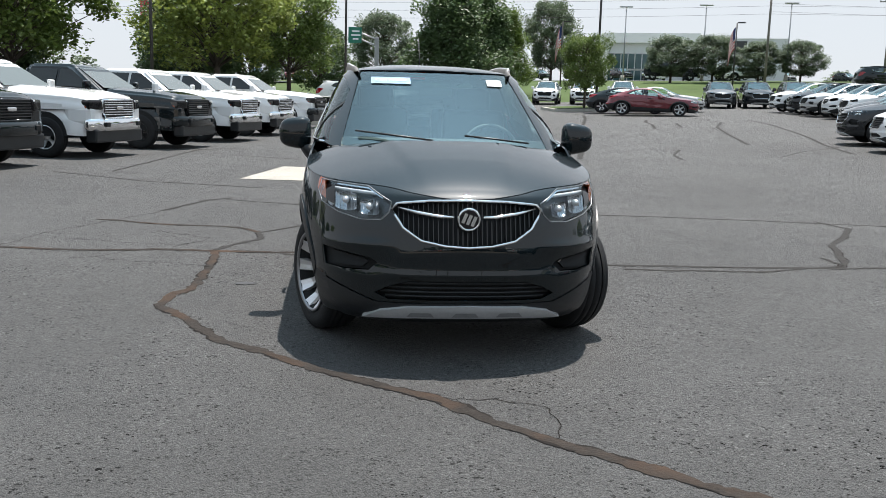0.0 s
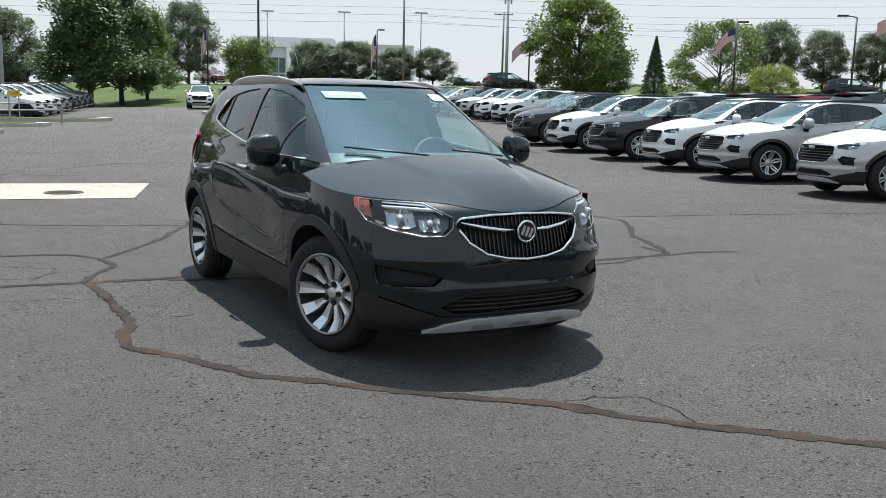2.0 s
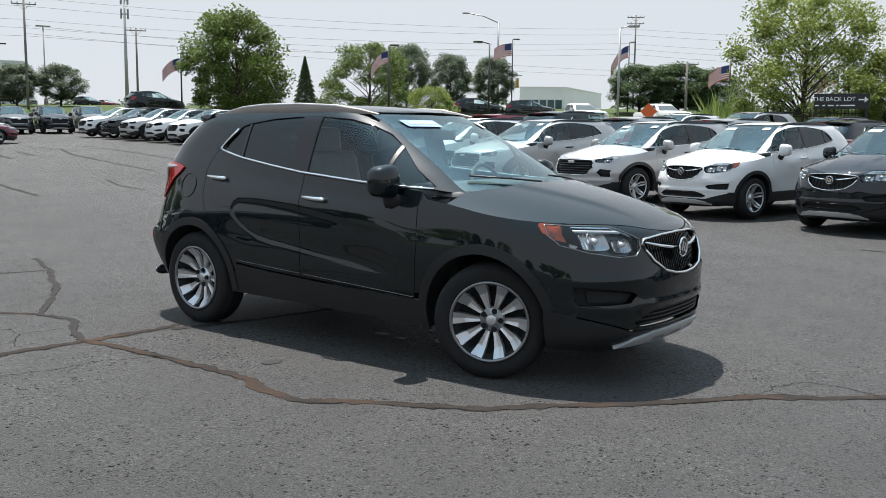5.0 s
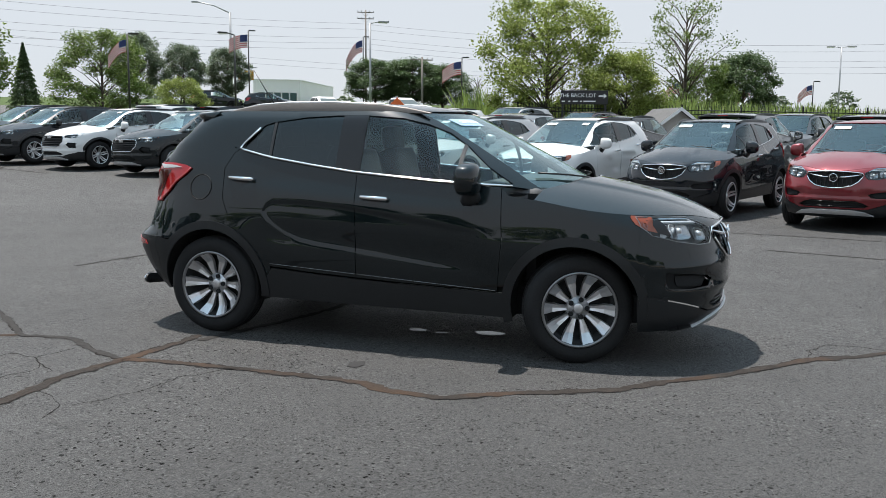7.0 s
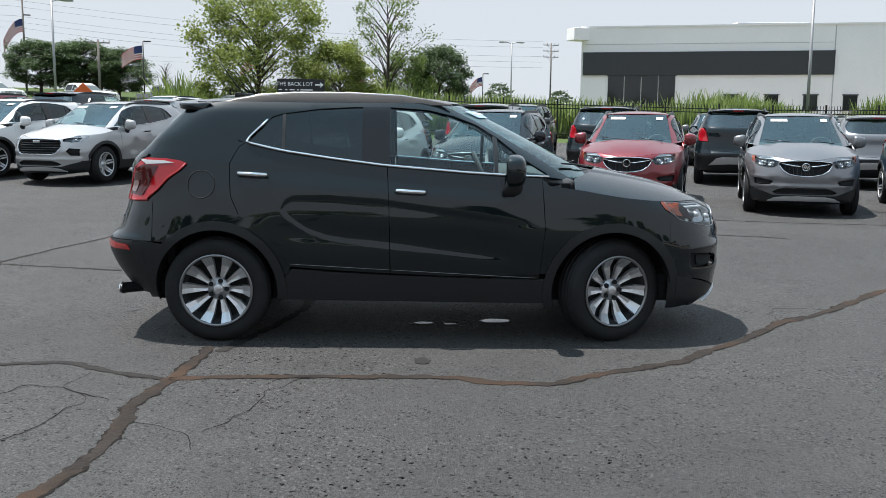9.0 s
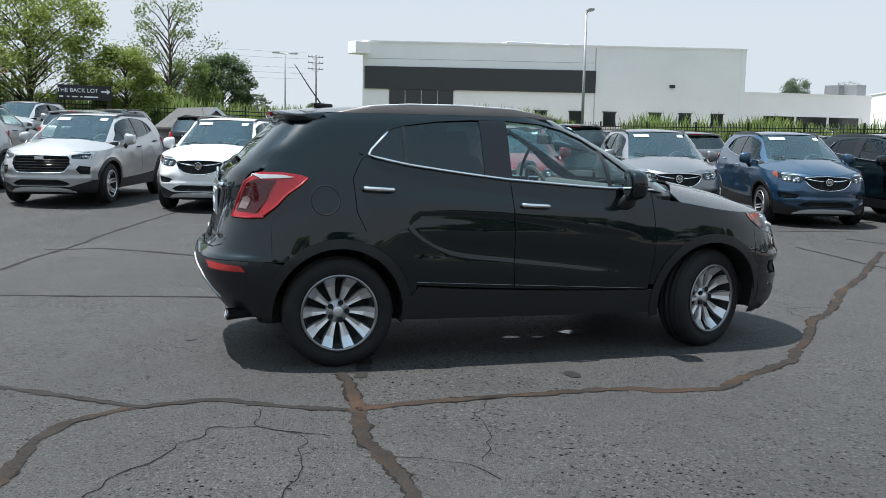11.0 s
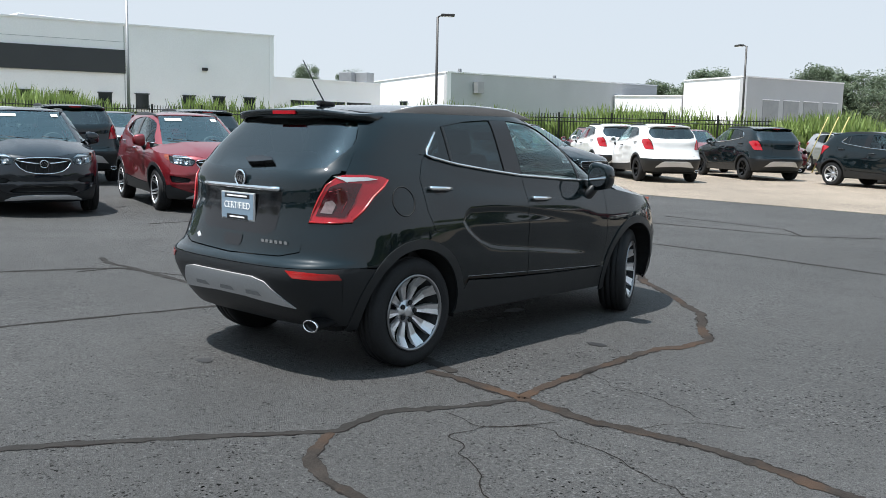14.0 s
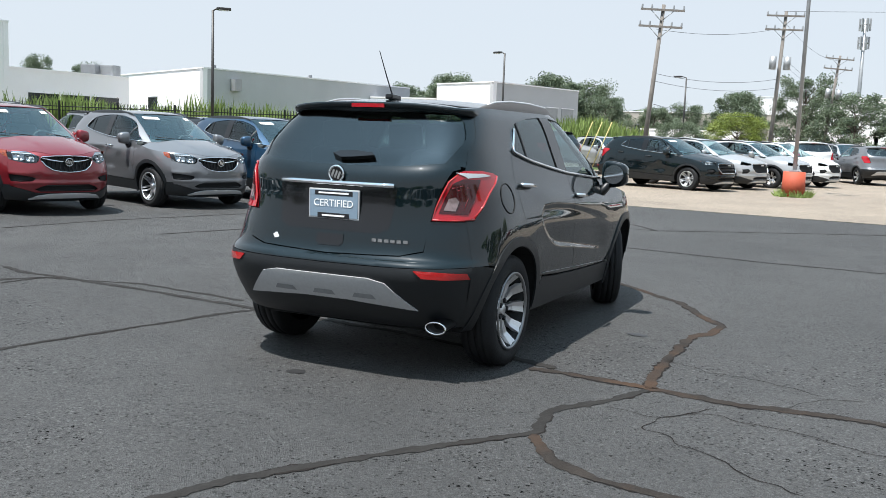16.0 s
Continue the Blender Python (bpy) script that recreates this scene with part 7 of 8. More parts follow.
def tree_mesh(kind):
    """Trunk with limbs, and a crown of leaf clumps, for a tree ten metres tall."""
    if kind in TREES:
        return TREES[kind]
    rnd = random.Random({"round": 1, "tall": 2, "loose": 3, "bare": 4, "bush": 5, "pine": 6, "locust": 7, "twiggy": 8, "pruned": 9}[kind])
    H = 10.0
    low, wide, count, size, blobs = {"round": (0.17, 3.6, 26000, 0.27, 60), "tall": (0.19, 2.9, 26000, 0.27, 62), "loose": (0.22, 4.1, 19000, 0.25, 50), "bare": (0.25, 3.2, 4500, 0.19, 40), "bush": (0.04, 4.3, 24000, 0.25, 48), "pine": (0.05, 2.0, 16000, 0.24, 0), "locust": (0.26, 4.5, 22000, 0.23, 58), "twiggy": (0.25, 3.2, 260, 0.16, 60), "pruned": (0.36, 3.5, 20000, 0.27, 60)}[kind]
    tv, tf = [], []

    def limb(path, radii):
        v, f = tube_data(path, radii, 7)
        o = len(tv)
        tv.extend(v)
        tf.extend(tuple(i + o for i in t) for t in f)
    centres = []
    if kind == "pine":
        limb([(0, 0, -0.3), (0, 0, 5), (0, 0, 9.6)], [0.18, 0.1, 0.03])
    else:
        top = H * 0.8
        limb([(0, 0, -0.4), (0.05, 0.02, H * low), (0.1, -0.05, H * 0.55), (0, 0.05, top)], [0.19, 0.14, 0.09, 0.03])
        for b in range(blobs):
            a = b * 2.4 + rnd.uniform(-0.4, 0.4)
            z = H * (low + (0.97 - low) * ((b + 0.5) / blobs) ** 0.9)
            t = (z / H - low) / (1 - low)
            prof = {"round": math.sin(math.pi * min(1, 0.12 + 0.83 * t)) ** 0.7, "tall": (1 - t) ** 0.6 * 0.95 + 0.12, "loose": math.sin(math.pi * min(1, 0.18 + 0.74 * t)) ** 0.6, "bare": math.sin(math.pi * min(1, 0.2 + 0.72 * t)) ** 0.7, "bush": math.sin(math.pi * min(1, 0.25 + 0.7 * t)) ** 0.6, "locust": math.sin(math.pi * min(1, 0.22 + 0.7 * t)) ** 0.5, "twiggy": math.sin(math.pi * min(1, 0.3 + 0.62 * t)) ** 0.6, "pruned": math.sin(math.pi * min(1, 0.26 + 0.66 * t)) ** 0.5}[kind]
            r = wide * prof * rnd.uniform(0.45, 0.95)
            c = Vector((r * math.cos(a), r * math.sin(a), z + rnd.uniform(-0.3, 0.3)))
            centres.append((c, rnd.uniform(0.6, 1.45) * (0.75 if kind == "bare" else 1.0)))
            root = Vector((0.08, 0, max(H * low * 0.8, z - r * 0.7 - 0.6)))
            limb([root, root.lerp(c, 0.5) + Vector((0, 0, 0.25)), c], [0.05, 0.032, 0.012])
    verts, faces = [], []
    for i in range(count):
        if kind == "pine":
            z = 0.6 + 9.2 * rnd.random() ** 1.25
            tier = 1 - (z * 1.55 % 1.0) * 0.35
            r = 2.9 * (1 - z / 10.0) * tier * math.sqrt(rnd.uniform(0.3, 1))
            a = rnd.uniform(0, 6.283)
            p = Vector((r * math.cos(a), r * math.sin(a), z - 0.25 * r))
        else:
            c, br = rnd.choice(centres)
            d = Vector((rnd.gauss(0, 1), rnd.gauss(0, 1), rnd.gauss(0, 0.75))).normalized()
            p = c + d * br * rnd.random() ** 0.62 * Vector((1, 1, 0.75)).length / 1.6
        s = size * rnd.uniform(0.5, 1.15)
        e = Euler((rnd.uniform(-1.2, 1.2), rnd.uniform(-1.2, 1.2), rnd.uniform(0, 6.283))).to_matrix()
        k = len(verts)
        for q in ((-0.5, 0, 0), (-0.05, -0.30, 0.06), (0.5, 0, -0.04), (0.05, 0.30, 0.06)):
            verts.append(p + e @ (Vector(q) * s))
        faces.append((k, k + 1, k + 2, k + 3))
    trunk = bpy.data.meshes.new("trunk")
    trunk.from_pydata([tuple(v) for v in tv], [], tf)
    trunk.shade_smooth()
    trunk.materials.append(M_BARK)
    crown = bpy.data.meshes.new("crown")
    crown.from_pydata([tuple(v) for v in verts], [], faces)
    crown.materials.append(M_LEAF)
    TREES[kind] = (trunk, crown)
    return TREES[kind]


def tree(x, y, height, spread, kind, leaf, label, z=None, spin=0.0):
    trunk, crown = tree_mesh(kind)
    k = height / 10.0
    base = empty("tree", pose(x, y, rise(x, y) - 0.14 if z is None else z, 0, 0, spin))
    for nm, me in (("trunk", trunk), ("crown", crown)):
        o = new(nm, me)
        o.parent = base
        o.matrix_basis = Matrix.Diagonal((k * spread, k * spread, k, 1))
        if nm == "crown":
            o.material_slots[0].link = "OBJECT"
            o.material_slots[0].material = leaf
    return tagged(base, label, "tree", "trees")


for x, y, h, s, kind, leaf, label in (
    (-15.0, 36.6, 8.6, 1.35, "pruned", M_LEAF, "broad leafy street tree with a dark trunk"),
    (-17.5, 41.0, 8.8, 1.1, "round", M_LEAFDARK, "broad dark green tree beside the lot"),
    (-6.9, 43.1, 8.6, 1.30, "pruned", M_LEAFLIGHT, "yellow-green locust tree with a slim trunk"),
    (-3.6, 50.5, 7.8, 1.1, "pruned", M_LEAF, "green tree with a slim trunk"),
    (-9.5, 52.0, 8.2, 1.2, "round", M_LEAFDARK, "dark green tree behind the trucks"),
    (-2.2, 73.0, 6.6, 1.2, "round", M_LEAFDARK, "dark green tree behind the road sign"), (-7.5, 68.0, 6.8, 1.2, "round", M_LEAFDARK, "dark green tree behind the lot"), (-12.5, 66.5, 6.8, 1.2, "round", M_LEAFDARK, "dark green tree behind the lot"),
    (3.7, 83.2, 7.5, 1.3, "round", M_LEAFHAZE, "dark green round tree on the lawn"),
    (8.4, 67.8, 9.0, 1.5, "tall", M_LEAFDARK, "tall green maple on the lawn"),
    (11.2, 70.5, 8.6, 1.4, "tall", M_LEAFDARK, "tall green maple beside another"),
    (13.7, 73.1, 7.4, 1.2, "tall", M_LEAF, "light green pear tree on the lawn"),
    (26.5, 110.2, 9.8, 1.1, "round", M_LEAFHAZE, "dark green tree far off"),
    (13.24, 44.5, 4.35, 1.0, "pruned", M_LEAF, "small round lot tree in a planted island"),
    (32.2, 82.5, 4.4, 1.75, "round", M_LEAFHAZE, "low spreading tree on the lawn"),
    (36.0, 81.2, 4.4, 1.75, "round", M_LEAFHAZE, "low spreading tree on the lawn"),
    (40.0, 79.6, 3.8, 1.75, "round", M_LEAFHAZE, "low spreading tree on the lawn"),
    (43.5, 78.1, 3.8, 1.75, "round", M_LEAFHAZE, "low spreading tree on the lawn"),
    (35.0, 42.9, 7.7, 1.25, "round", M_LEAF, "large round green tree on the grass bank"),
    (47.5, 49.2, 5.6, 1.1, "pine", M_LEAFDARK, "dark green conifer on the bank"),
    (43.0, 50.0, 5.2, 1.2, "round", M_LEAFDARK, "dark tree beside a conifer"),
    (46.5, 41.5, 6.2, 1.35, "bush", M_LEAF, "dense round tree with brownish tips"),
    (36.2, 27.7, 2.9, 1.3, "bush", M_LEAFLIGHT, "light green shrub on the bank"),
    (64.8, 52.8, 6.2, 1.2, "round", M_LEAFHAZE, "dark green tree far off"), (69.0, 50.6, 5.4, 1.2, "round", M_LEAFHAZE, "dark green tree far off"), (74.0, 48.9, 5.2, 1.3, "round", M_LEAFHAZE, "dark green tree far off"),
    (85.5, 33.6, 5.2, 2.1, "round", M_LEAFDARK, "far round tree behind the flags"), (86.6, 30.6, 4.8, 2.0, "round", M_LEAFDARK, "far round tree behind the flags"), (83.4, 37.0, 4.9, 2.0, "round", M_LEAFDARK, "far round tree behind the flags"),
    (65.4, 20.0, 4.0, 0.9, "twiggy", M_LEAFHAZE, "small bare tree with thin grey twigs"),
    (38.6, 8.0, 7.0, 1.15, "locust", M_LEAFLIGHT, "large yellow-green locust tree behind the fence"),
    (37.2, 4.0, 4.3, 1.2, "round", M_LEAFLIGHT, "yellow-green small tree behind the sign"),
    (45.6, 2.1, 7.8, 1.05, "bare", M_LEAF, "thin tree with sparse leaves and bare limbs"),
    (49.7, -0.9, 4.8, 1.2, "round", M_LEAFDARK, "dark green tree behind the fence"),
    (47.5, 1.0, 4.2, 1.1, "loose", M_LEAF, "green tree with light gaps"),
    (69.1, -55.6, 6.8, 0.8, "loose", M_LEAFHAZE, "dark tree over the low roof"), (66.0, -58.4, 6.4, 0.8, "loose", M_LEAFHAZE, "dark tree over the low roof"),
    (44.5, -93.0, 7.4, 1.3, "round", M_LEAFHAZE, "dark green tree far off"), (36.5, -95.0, 6.8, 1.3, "round", M_LEAFHAZE, "dark green tree far off"), (28.4, -88.7, 6.8, 1.3, "round", M_LEAFHAZE, "dark green tree far off"), (24.0, -90.0, 6.2, 1.2, "loose", M_LEAFHAZE, "dark green tree far off"),
    (48.0, -102.5, 9.2, 1.3, "round", M_LEAFHAZE, "dark green tree far off"), (54.0, -100.5, 7.8, 1.3, "round", M_LEAFHAZE, "dark green tree far off"), (19.2, -91.7, 5.2, 1.3, "round", M_LEAFHAZE, "dark green tree far off"), (17.7, -101.7, 6.0, 1.2, "loose", M_LEAFHAZE, "dark green tree far off"), (36.0, -107.0, 9.6, 1.2, "round", M_LEAFHAZE, "dark green tree far off"), (31.5, -108.6, 8.8, 1.3, "loose", M_LEAFHAZE, "dark green tree far off"), (13.6, -112.8, 8.0, 1.3, "round", M_LEAFHAZE, "dark green tree far off"),
    (3.0, -73.4, 7.2, 1.0, "loose", M_LEAFHAZE, "green tree by the leaning pole"), (-0.9, -68.6, 5.6, 1.4, "bush", M_LEAFHAZE, "wide green tree by the far lot"), (6.6, -62.0, 3.8, 1.6, "bush", M_LEAFLIGHT, "light green shrub by the far lot"), (9.8, -58.0, 3.0, 1.6, "bush", M_LEAFHAZE, "green shrub by the far lot"), (-6.5, -72.0, 6.0, 1.2, "round", M_LEAFHAZE, "green tree past the far lot"), (-10.0, -64.0, 5.2, 1.2, "loose", M_LEAFHAZE, "dark tree past the far lot"),
):
    tree(x, y, h, s, kind, leaf, label, spin=(x * 37 + y * 11) % 360)

# the tree line along the lot's western edge
rnd = random.Random(17)
for i in range(13):
    x, y = -37.0 + rnd.uniform(-3, 3) - 4.0 * (i % 2), -52.0 + 7.0 * i + rnd.uniform(-1.5, 1.5)
    tree(x, y, rnd.uniform(5.6, 8.2), rnd.uniform(1.1, 1.4), ("round", "tall", "locust")[i % 3], (M_LEAF, M_LEAFDARK, M_LEAFLIGHT)[i % 3], "leafy green tree along the western edge of the lot", spin=i * 67.0)

# woods that close the distance, in the leaf colour with haze painted in
rnd = random.Random(11)
tr, cr = tree_mesh("round")
src = np.array([v.co[:] for v in cr.vertices])
src = src.reshape(-1, 4, 3)
woods_v, woods_f = [], []
for i in range(95):
    a = i / 95 * 2 * math.pi
    R = rnd.uniform(190, 260)
    x, y = R * math.sin(a), R * math.cos(a)
    k = rnd.uniform(0.75, 1.15) * (0.62 if y > -60 else 0.8)
    pick = src[np.random.RandomState(i).choice(len(src), 500, False)]
    c = pick.mean(1, keepdims=True)
    pick = c + (pick - c) * 4.6
    q = pick.reshape(-1, 3) * np.array((1.7 * k, 1.7 * k, k)) + np.array((x, y, rise(x, y) - 0.8))
    o = len(woods_v)
    woods_v += q.tolist()
    woods_f += [(o + j, o + j + 1, o + j + 2, o + j + 3) for j in range(0, len(q), 4)]
tagged(raw("far_woods", woods_v, woods_f, M_LEAFHAZE), "dark green woods along the horizon", "woods", "", "stuff")


# ---------------------------------------------------------------- reeds, fence, sign, shed
def along(pts, step):
    out = []
    for a, b in zip(pts, pts[1:]):
        n = max(1, int(math.hypot(b[0] - a[0], b[1] - a[1]) / step))
        out += [(a[0] + (b[0] - a[0]) * i / n, a[1] + (b[1] - a[1]) * i / n) for i in range(n)]
    return out + [pts[-1]]


FENCE = [(36.6, 9.0), (36.6, -19.0), (13.0, -37.5)]


def bank(x, y):
    """Base height along the fence, which keeps level on its bank."""
    return max(rise(x, y), 0.45)


fence = empty("fence")
tagged(fence, "black iron picket fence in front of tall reeds", "fence")
posts = along(FENCE, 2.44)
bm = bmesh.new()
add_box(bm, (0.022, 0.022, 1.70), (0, 0, 0.93))
bmesh.ops.create_cone(bm, cap_ends=False, segments=4, radius1=0.020, radius2=0.0, depth=0.07, matrix=pose(0, 0, 1.815, 0, 0, 45))
PICKET = bpy.data.meshes.new("picket")
bm.to_mesh(PICKET)
bm.free()
PICKET.materials.append(M_FENCE)
for (ax, ay), (bx, by) in zip(posts, posts[1:]):
    za, zb = bank(ax, ay), bank(bx, by)
    box("post", (0.07, 0.07, 1.95), (ax, ay, za + 0.9), M_FENCE, fence)
    for h in (0.25, 1.45, 1.62):
        tube("rail", [(ax, ay, za + h), (bx, by, zb + h)], 0.022, M_FENCE, fence, "", 4)
    near_bay = -30.0 < ay < 6.0
    v, f = [], []
    for i in range(1, 18):
        t = i / 18
        at = Vector((ax + (bx - ax) * t, ay + (by - ay) * t, za + (zb - za) * t))
        if near_bay:
            o = new("picket", PICKET)
            o.parent = fence
            o.matrix_basis = Matrix.Translation(at)
        else:
            k0 = len(v)
            v += [at + q.co for q in PICKET.vertices]
            f += [tuple(k0 + j for j in q.vertices) for q in PICKET.polygons]
    if v:
        tagged(raw("picket_rest", [tuple(q) for q in v], f, M_FENCE, fence), kind="stuff")
# a low bank that carries fence and reeds
v, f = [], []
line = along([(36.6, 14.0)] + FENCE + [(8.0, -42.0)], 2.0)
for i, (x, y) in enumerate(line):
    a, b = line[max(i - 1, 0)], line[min(i + 1, len(line) - 1)]
    d = Vector((b[0] - a[0], b[1] - a[1])).normalized()
    nrm = Vector((-d.y, d.x))
    for off, h in ((-3.2, -0.3), (-1.2, 0.0), (0, 0.02), (4, 0.15), (9, 0.1), (16, -0.6)):
        px, py = x + nrm.x * off, y + nrm.y * off
        base = bank(x, y)
        v.append((px, py, base + h if -2 < off < 12 else min(base, rise(px, py)) - 0.2))
for i in range(len(line) - 1):
    for j in range(5):
        f.append((i * 6 + j, i * 6 + j + 1, i * 6 + j + 7, i * 6 + j + 6))
ob = raw("grass_bank", v, f, M_GRASS, None, "", True)
tagged(ob, "low grass bank under the fence", "ground", "", "structure")

rnd = random.Random(21)
rv, rf = [], []
for i in range(26000):
    t = rnd.random() * (len(line) - 1)
    j = int(t)
    a, b = line[j], line[j + 1]
    d = Vector((b[0] - a[0], b[1] - a[1])).normalized()
    nrm = Vector((-d.y, d.x))
    off = 0.5 + 6.0 * rnd.random() ** 1.4
    x, y = a[0] + (b[0] - a[0]) * (t - j) + nrm.x * off, a[1] + (b[1] - a[1]) * (t - j) + nrm.y * off
    z = bank(*a) + 0.1
    h = 0.92 * (1.15 + 0.9 * noise.noise(Vector((x * 0.22, y * 0.22, 3))) + rnd.uniform(-0.3, 0.75)) * (0.9 + 0.08 * off)
    if h < 0.3:
        continue
    w = rnd.uniform(0.05, 0.11)
    ang = rnd.uniform(0, 6.283)
    lean = Vector((rnd.gauss(0, 0.16), rnd.gauss(0, 0.16), 0)) * h
    s = Vector((math.cos(ang), math.sin(ang), 0)) * w
    p = Vector((x, y, z))
    o = len(rv)
    rv += [p - s, p + s, p + lean * 0.35 + s * 0.8 + Vector((0, 0, h * 0.6)), p + lean * 0.35 - s * 0.8 + Vector((0, 0, h * 0.6)), p + lean + Vector((0, 0, h))]
    rf += [(o, o + 1, o + 2, o + 3), (o + 3, o + 2, o + 4)]
tagged(raw("reeds", rv, rf, M_REED), "tall light green reeds behind the fence", "reeds", "", "stuff")

sign = empty("lot_sign", pose(34.9, 5.5, rise(34.9, 5.5), 0, 0, -78))
tagged(sign, "black sign board with white lettering and an arrow on two posts", "sign")
box("board", (2.10, 0.08, 0.62), (0, 0, 2.12), M_SIGNBLACK, sign, bevel=0.01)
for s in (-0.95, 0.95):
    box("post", (0.09, 0.09, 2.4), (s, 0.05, 1.2), M_SIGNBLACK, sign)
text("lettering", "THE BACK LOT", 0.235, M_TEXT, pose(-0.28, -0.045, 2.20, 90, 0, 0), sign)
for i, w in enumerate((0.15, 0.10, 0.22, 0.08, 0.30, 0.26)):
    box("small_print_bar", (w, 0.004, 0.05), (-0.92 + 0.26 * i, -0.043, 1.95), M_TEXT, sign)
box("arrow_shaft", (0.30, 0.004, 0.055), (0.78, -0.043, 2.18), M_TEXT, sign)
raw("arrow_head", [(0.86, -0.045, 2.30), (0.86, -0.045, 2.06), (1.0, -0.045, 2.18)], [(0, 1, 2)], M_TEXT, sign)

shed = empty("shed", pose(28.4, 1.15, rise(28.4, 1.15) - 0.05, 0, 0, -62) @ Matrix.Scale(0.84, 4))
tagged(shed, "small grey shed with a shingled gable roof", "shed")
raw("wall_shell", [(-1.0, -1.2, 0), (1.0, -1.2, 0), (1.0, 1.6, 0), (-1.0, 1.6, 0), (-1.0, -1.2, 1.35), (1.0, -1.2, 1.35), (1.0, 1.6, 1.35), (-1.0, 1.6, 1.35), (0, -1.2, 2.05), (0, 1.6, 2.05)], [(0, 1, 5, 8, 4), (1, 2, 6, 5), (2, 3, 7, 9, 6), (3, 0, 4, 7)], M_SIDING, shed)
for s in (-1, 1):
    raw("roof_slope", [(0, -1.45, 2.16), (s * 1.2, -1.45, 1.28), (s * 1.2, 1.8, 1.28), (0, 1.8, 2.16), (0, -1.45, 2.08), (s * 1.2, -1.45, 1.20), (s * 1.2, 1.8, 1.20), (0, 1.8, 2.08)], [(0, 1, 2, 3), (4, 5, 6, 7), (0, 1, 5, 4), (1, 2, 6, 5), (2, 3, 7, 6)], M_ROOFING, shed)
    raw("gable_board", [(0, -1.47, 2.18), (s * 1.22, -1.47, 1.29), (s * 1.22, -1.47, 1.15), (0, -1.47, 2.02)], [(0, 1, 2, 3)], M_WHITEPL, shed)


# ---------------------------------------------------------------- poles, lamps, flags, wires
def lamp_pole(x, y, h, material, arm=0.9, turn=0.0, heads=1, r=0.075, z=None, label="", stand=0.0):
    p = empty("street_lamp", pose(x, y, rise(x, y) - 0.05 if z is None else z, 0, 0, turn))
    tagged(p, label or "tall dark lamp post with a flat lamp head", "street lamp", "lamp posts")
    bm = bmesh.new()
    add_cyl(bm, r, r * 0.7, h - stand, (0, 0, stand), (0, 0, 0), 12)
    part("pole", bm, material, p, "", True)
    if not stand:
        bm = bmesh.new()
        add_cyl(bm, r * 2.6, r * 2.2, 0.6, (0, 0, 0), (0, 0, 0), 16)
        part("footing", bm, M_CURB, p, "", True)
    for k in range(heads):
        s = 1 if k == 0 else -1
        tube("arm", [(0, 0, h - 0.02), (s * arm * 0.35, 0, h + 0.06), (s * arm * 0.6, 0, h + 0.08)], 0.035, material, p, "", 6)
        box("lamp_head", (0.62, 0.30, 0.11), (s * (arm * 0.6 + 0.25), 0, h + 0.09), material, p, (0, 0, 0), 0.03)
        box("lamp_glass", (0.46, 0.22, 0.02), (s * (arm * 0.6 + 0.25), 0, h + 0.028), M_WHITEPL, p)
    return p


lamp_pole(14.15, 45.3, 11.0, M_BRONZE, turn=-90)
lamp_pole(-0.2, 47.9, 11.0, M_BRONZE, turn=-90)
lamp_pole(-8.3, 33.0, 9.5, M_BRONZE, turn=-90)
lamp_pole(24.0, -26.0, 6.45, M_BRONZE, turn=-136, arm=0.35)
lamp_pole(18.4, -46.3, 6.5, M_BRONZE, turn=-35, z=0.0)
lamp_pole(39.0, -19.1, 7.6, M_GALV, turn=170, r=0.09, label="grey steel lamp post behind the fence")
lamp_pole(73.6, -7.5, 6.4, M_GALV, heads=2, turn=-80, label="grey lamp post with two heads")
lamp_pole(46.7, 30.9, 5.9, M_BRONZE, turn=140)
lamp_pole(44.0, 20.0, 6.3, M_GALV, turn=-60, label="grey steel lamp post")
lamp_pole(10.5, -62.4, 6.3, M_BRONZE, turn=-30)
for x, y in ((27.8, 84.0), (35.0, 81.4), (42.1, 78.2)):
    lamp_pole(x, y, 7.2, M_GALV, heads=2, turn=-20, arm=0.12, label="grey lamp post with two flood heads")
lamp_pole(-0.61, -21.5, 11.5, M_GALV, r=0.06, stand=0.7, label="grey lamp post on a red concrete base")
base = empty("pole_base", pose(-0.61, -21.5, 0.0))
tagged(base, "faded red painted concrete pole base with weeds", "pole base")
bm = bmesh.new()
add_cyl(bm, 0.33, 0.30, 0.72, (0, 0, 0), (0, 0, 0), 20)
part("plinth", bm, M_ORANGE, base, "", True)
box("base_plate", (0.28, 0.28, 0.04), (0, 0, 0.74), M_GALV, base, bevel=0.005)
rv, rf = [], []
for i in range(260):
    a, d = rnd.uniform(0, 6.283), rnd.uniform(0.32, 0.52)
    p = Vector((-0.61 + d * math.cos(a), -21.5 + d * math.sin(a), 0.0))
    h = rnd.uniform(0.08, 0.26)
    s = Vector((0.02, 0.01, 0))
    o = len(rv)
    rv += [p - s, p + s, p + Vector((rnd.gauss(0, 0.1), rnd.gauss(0, 0.1), h))]
    rf.append((o, o + 1, o + 2))
tagged(raw("weeds", rv, rf, M_REED), "dry yellow-green weeds round the pole base", "weeds", "", "stuff")


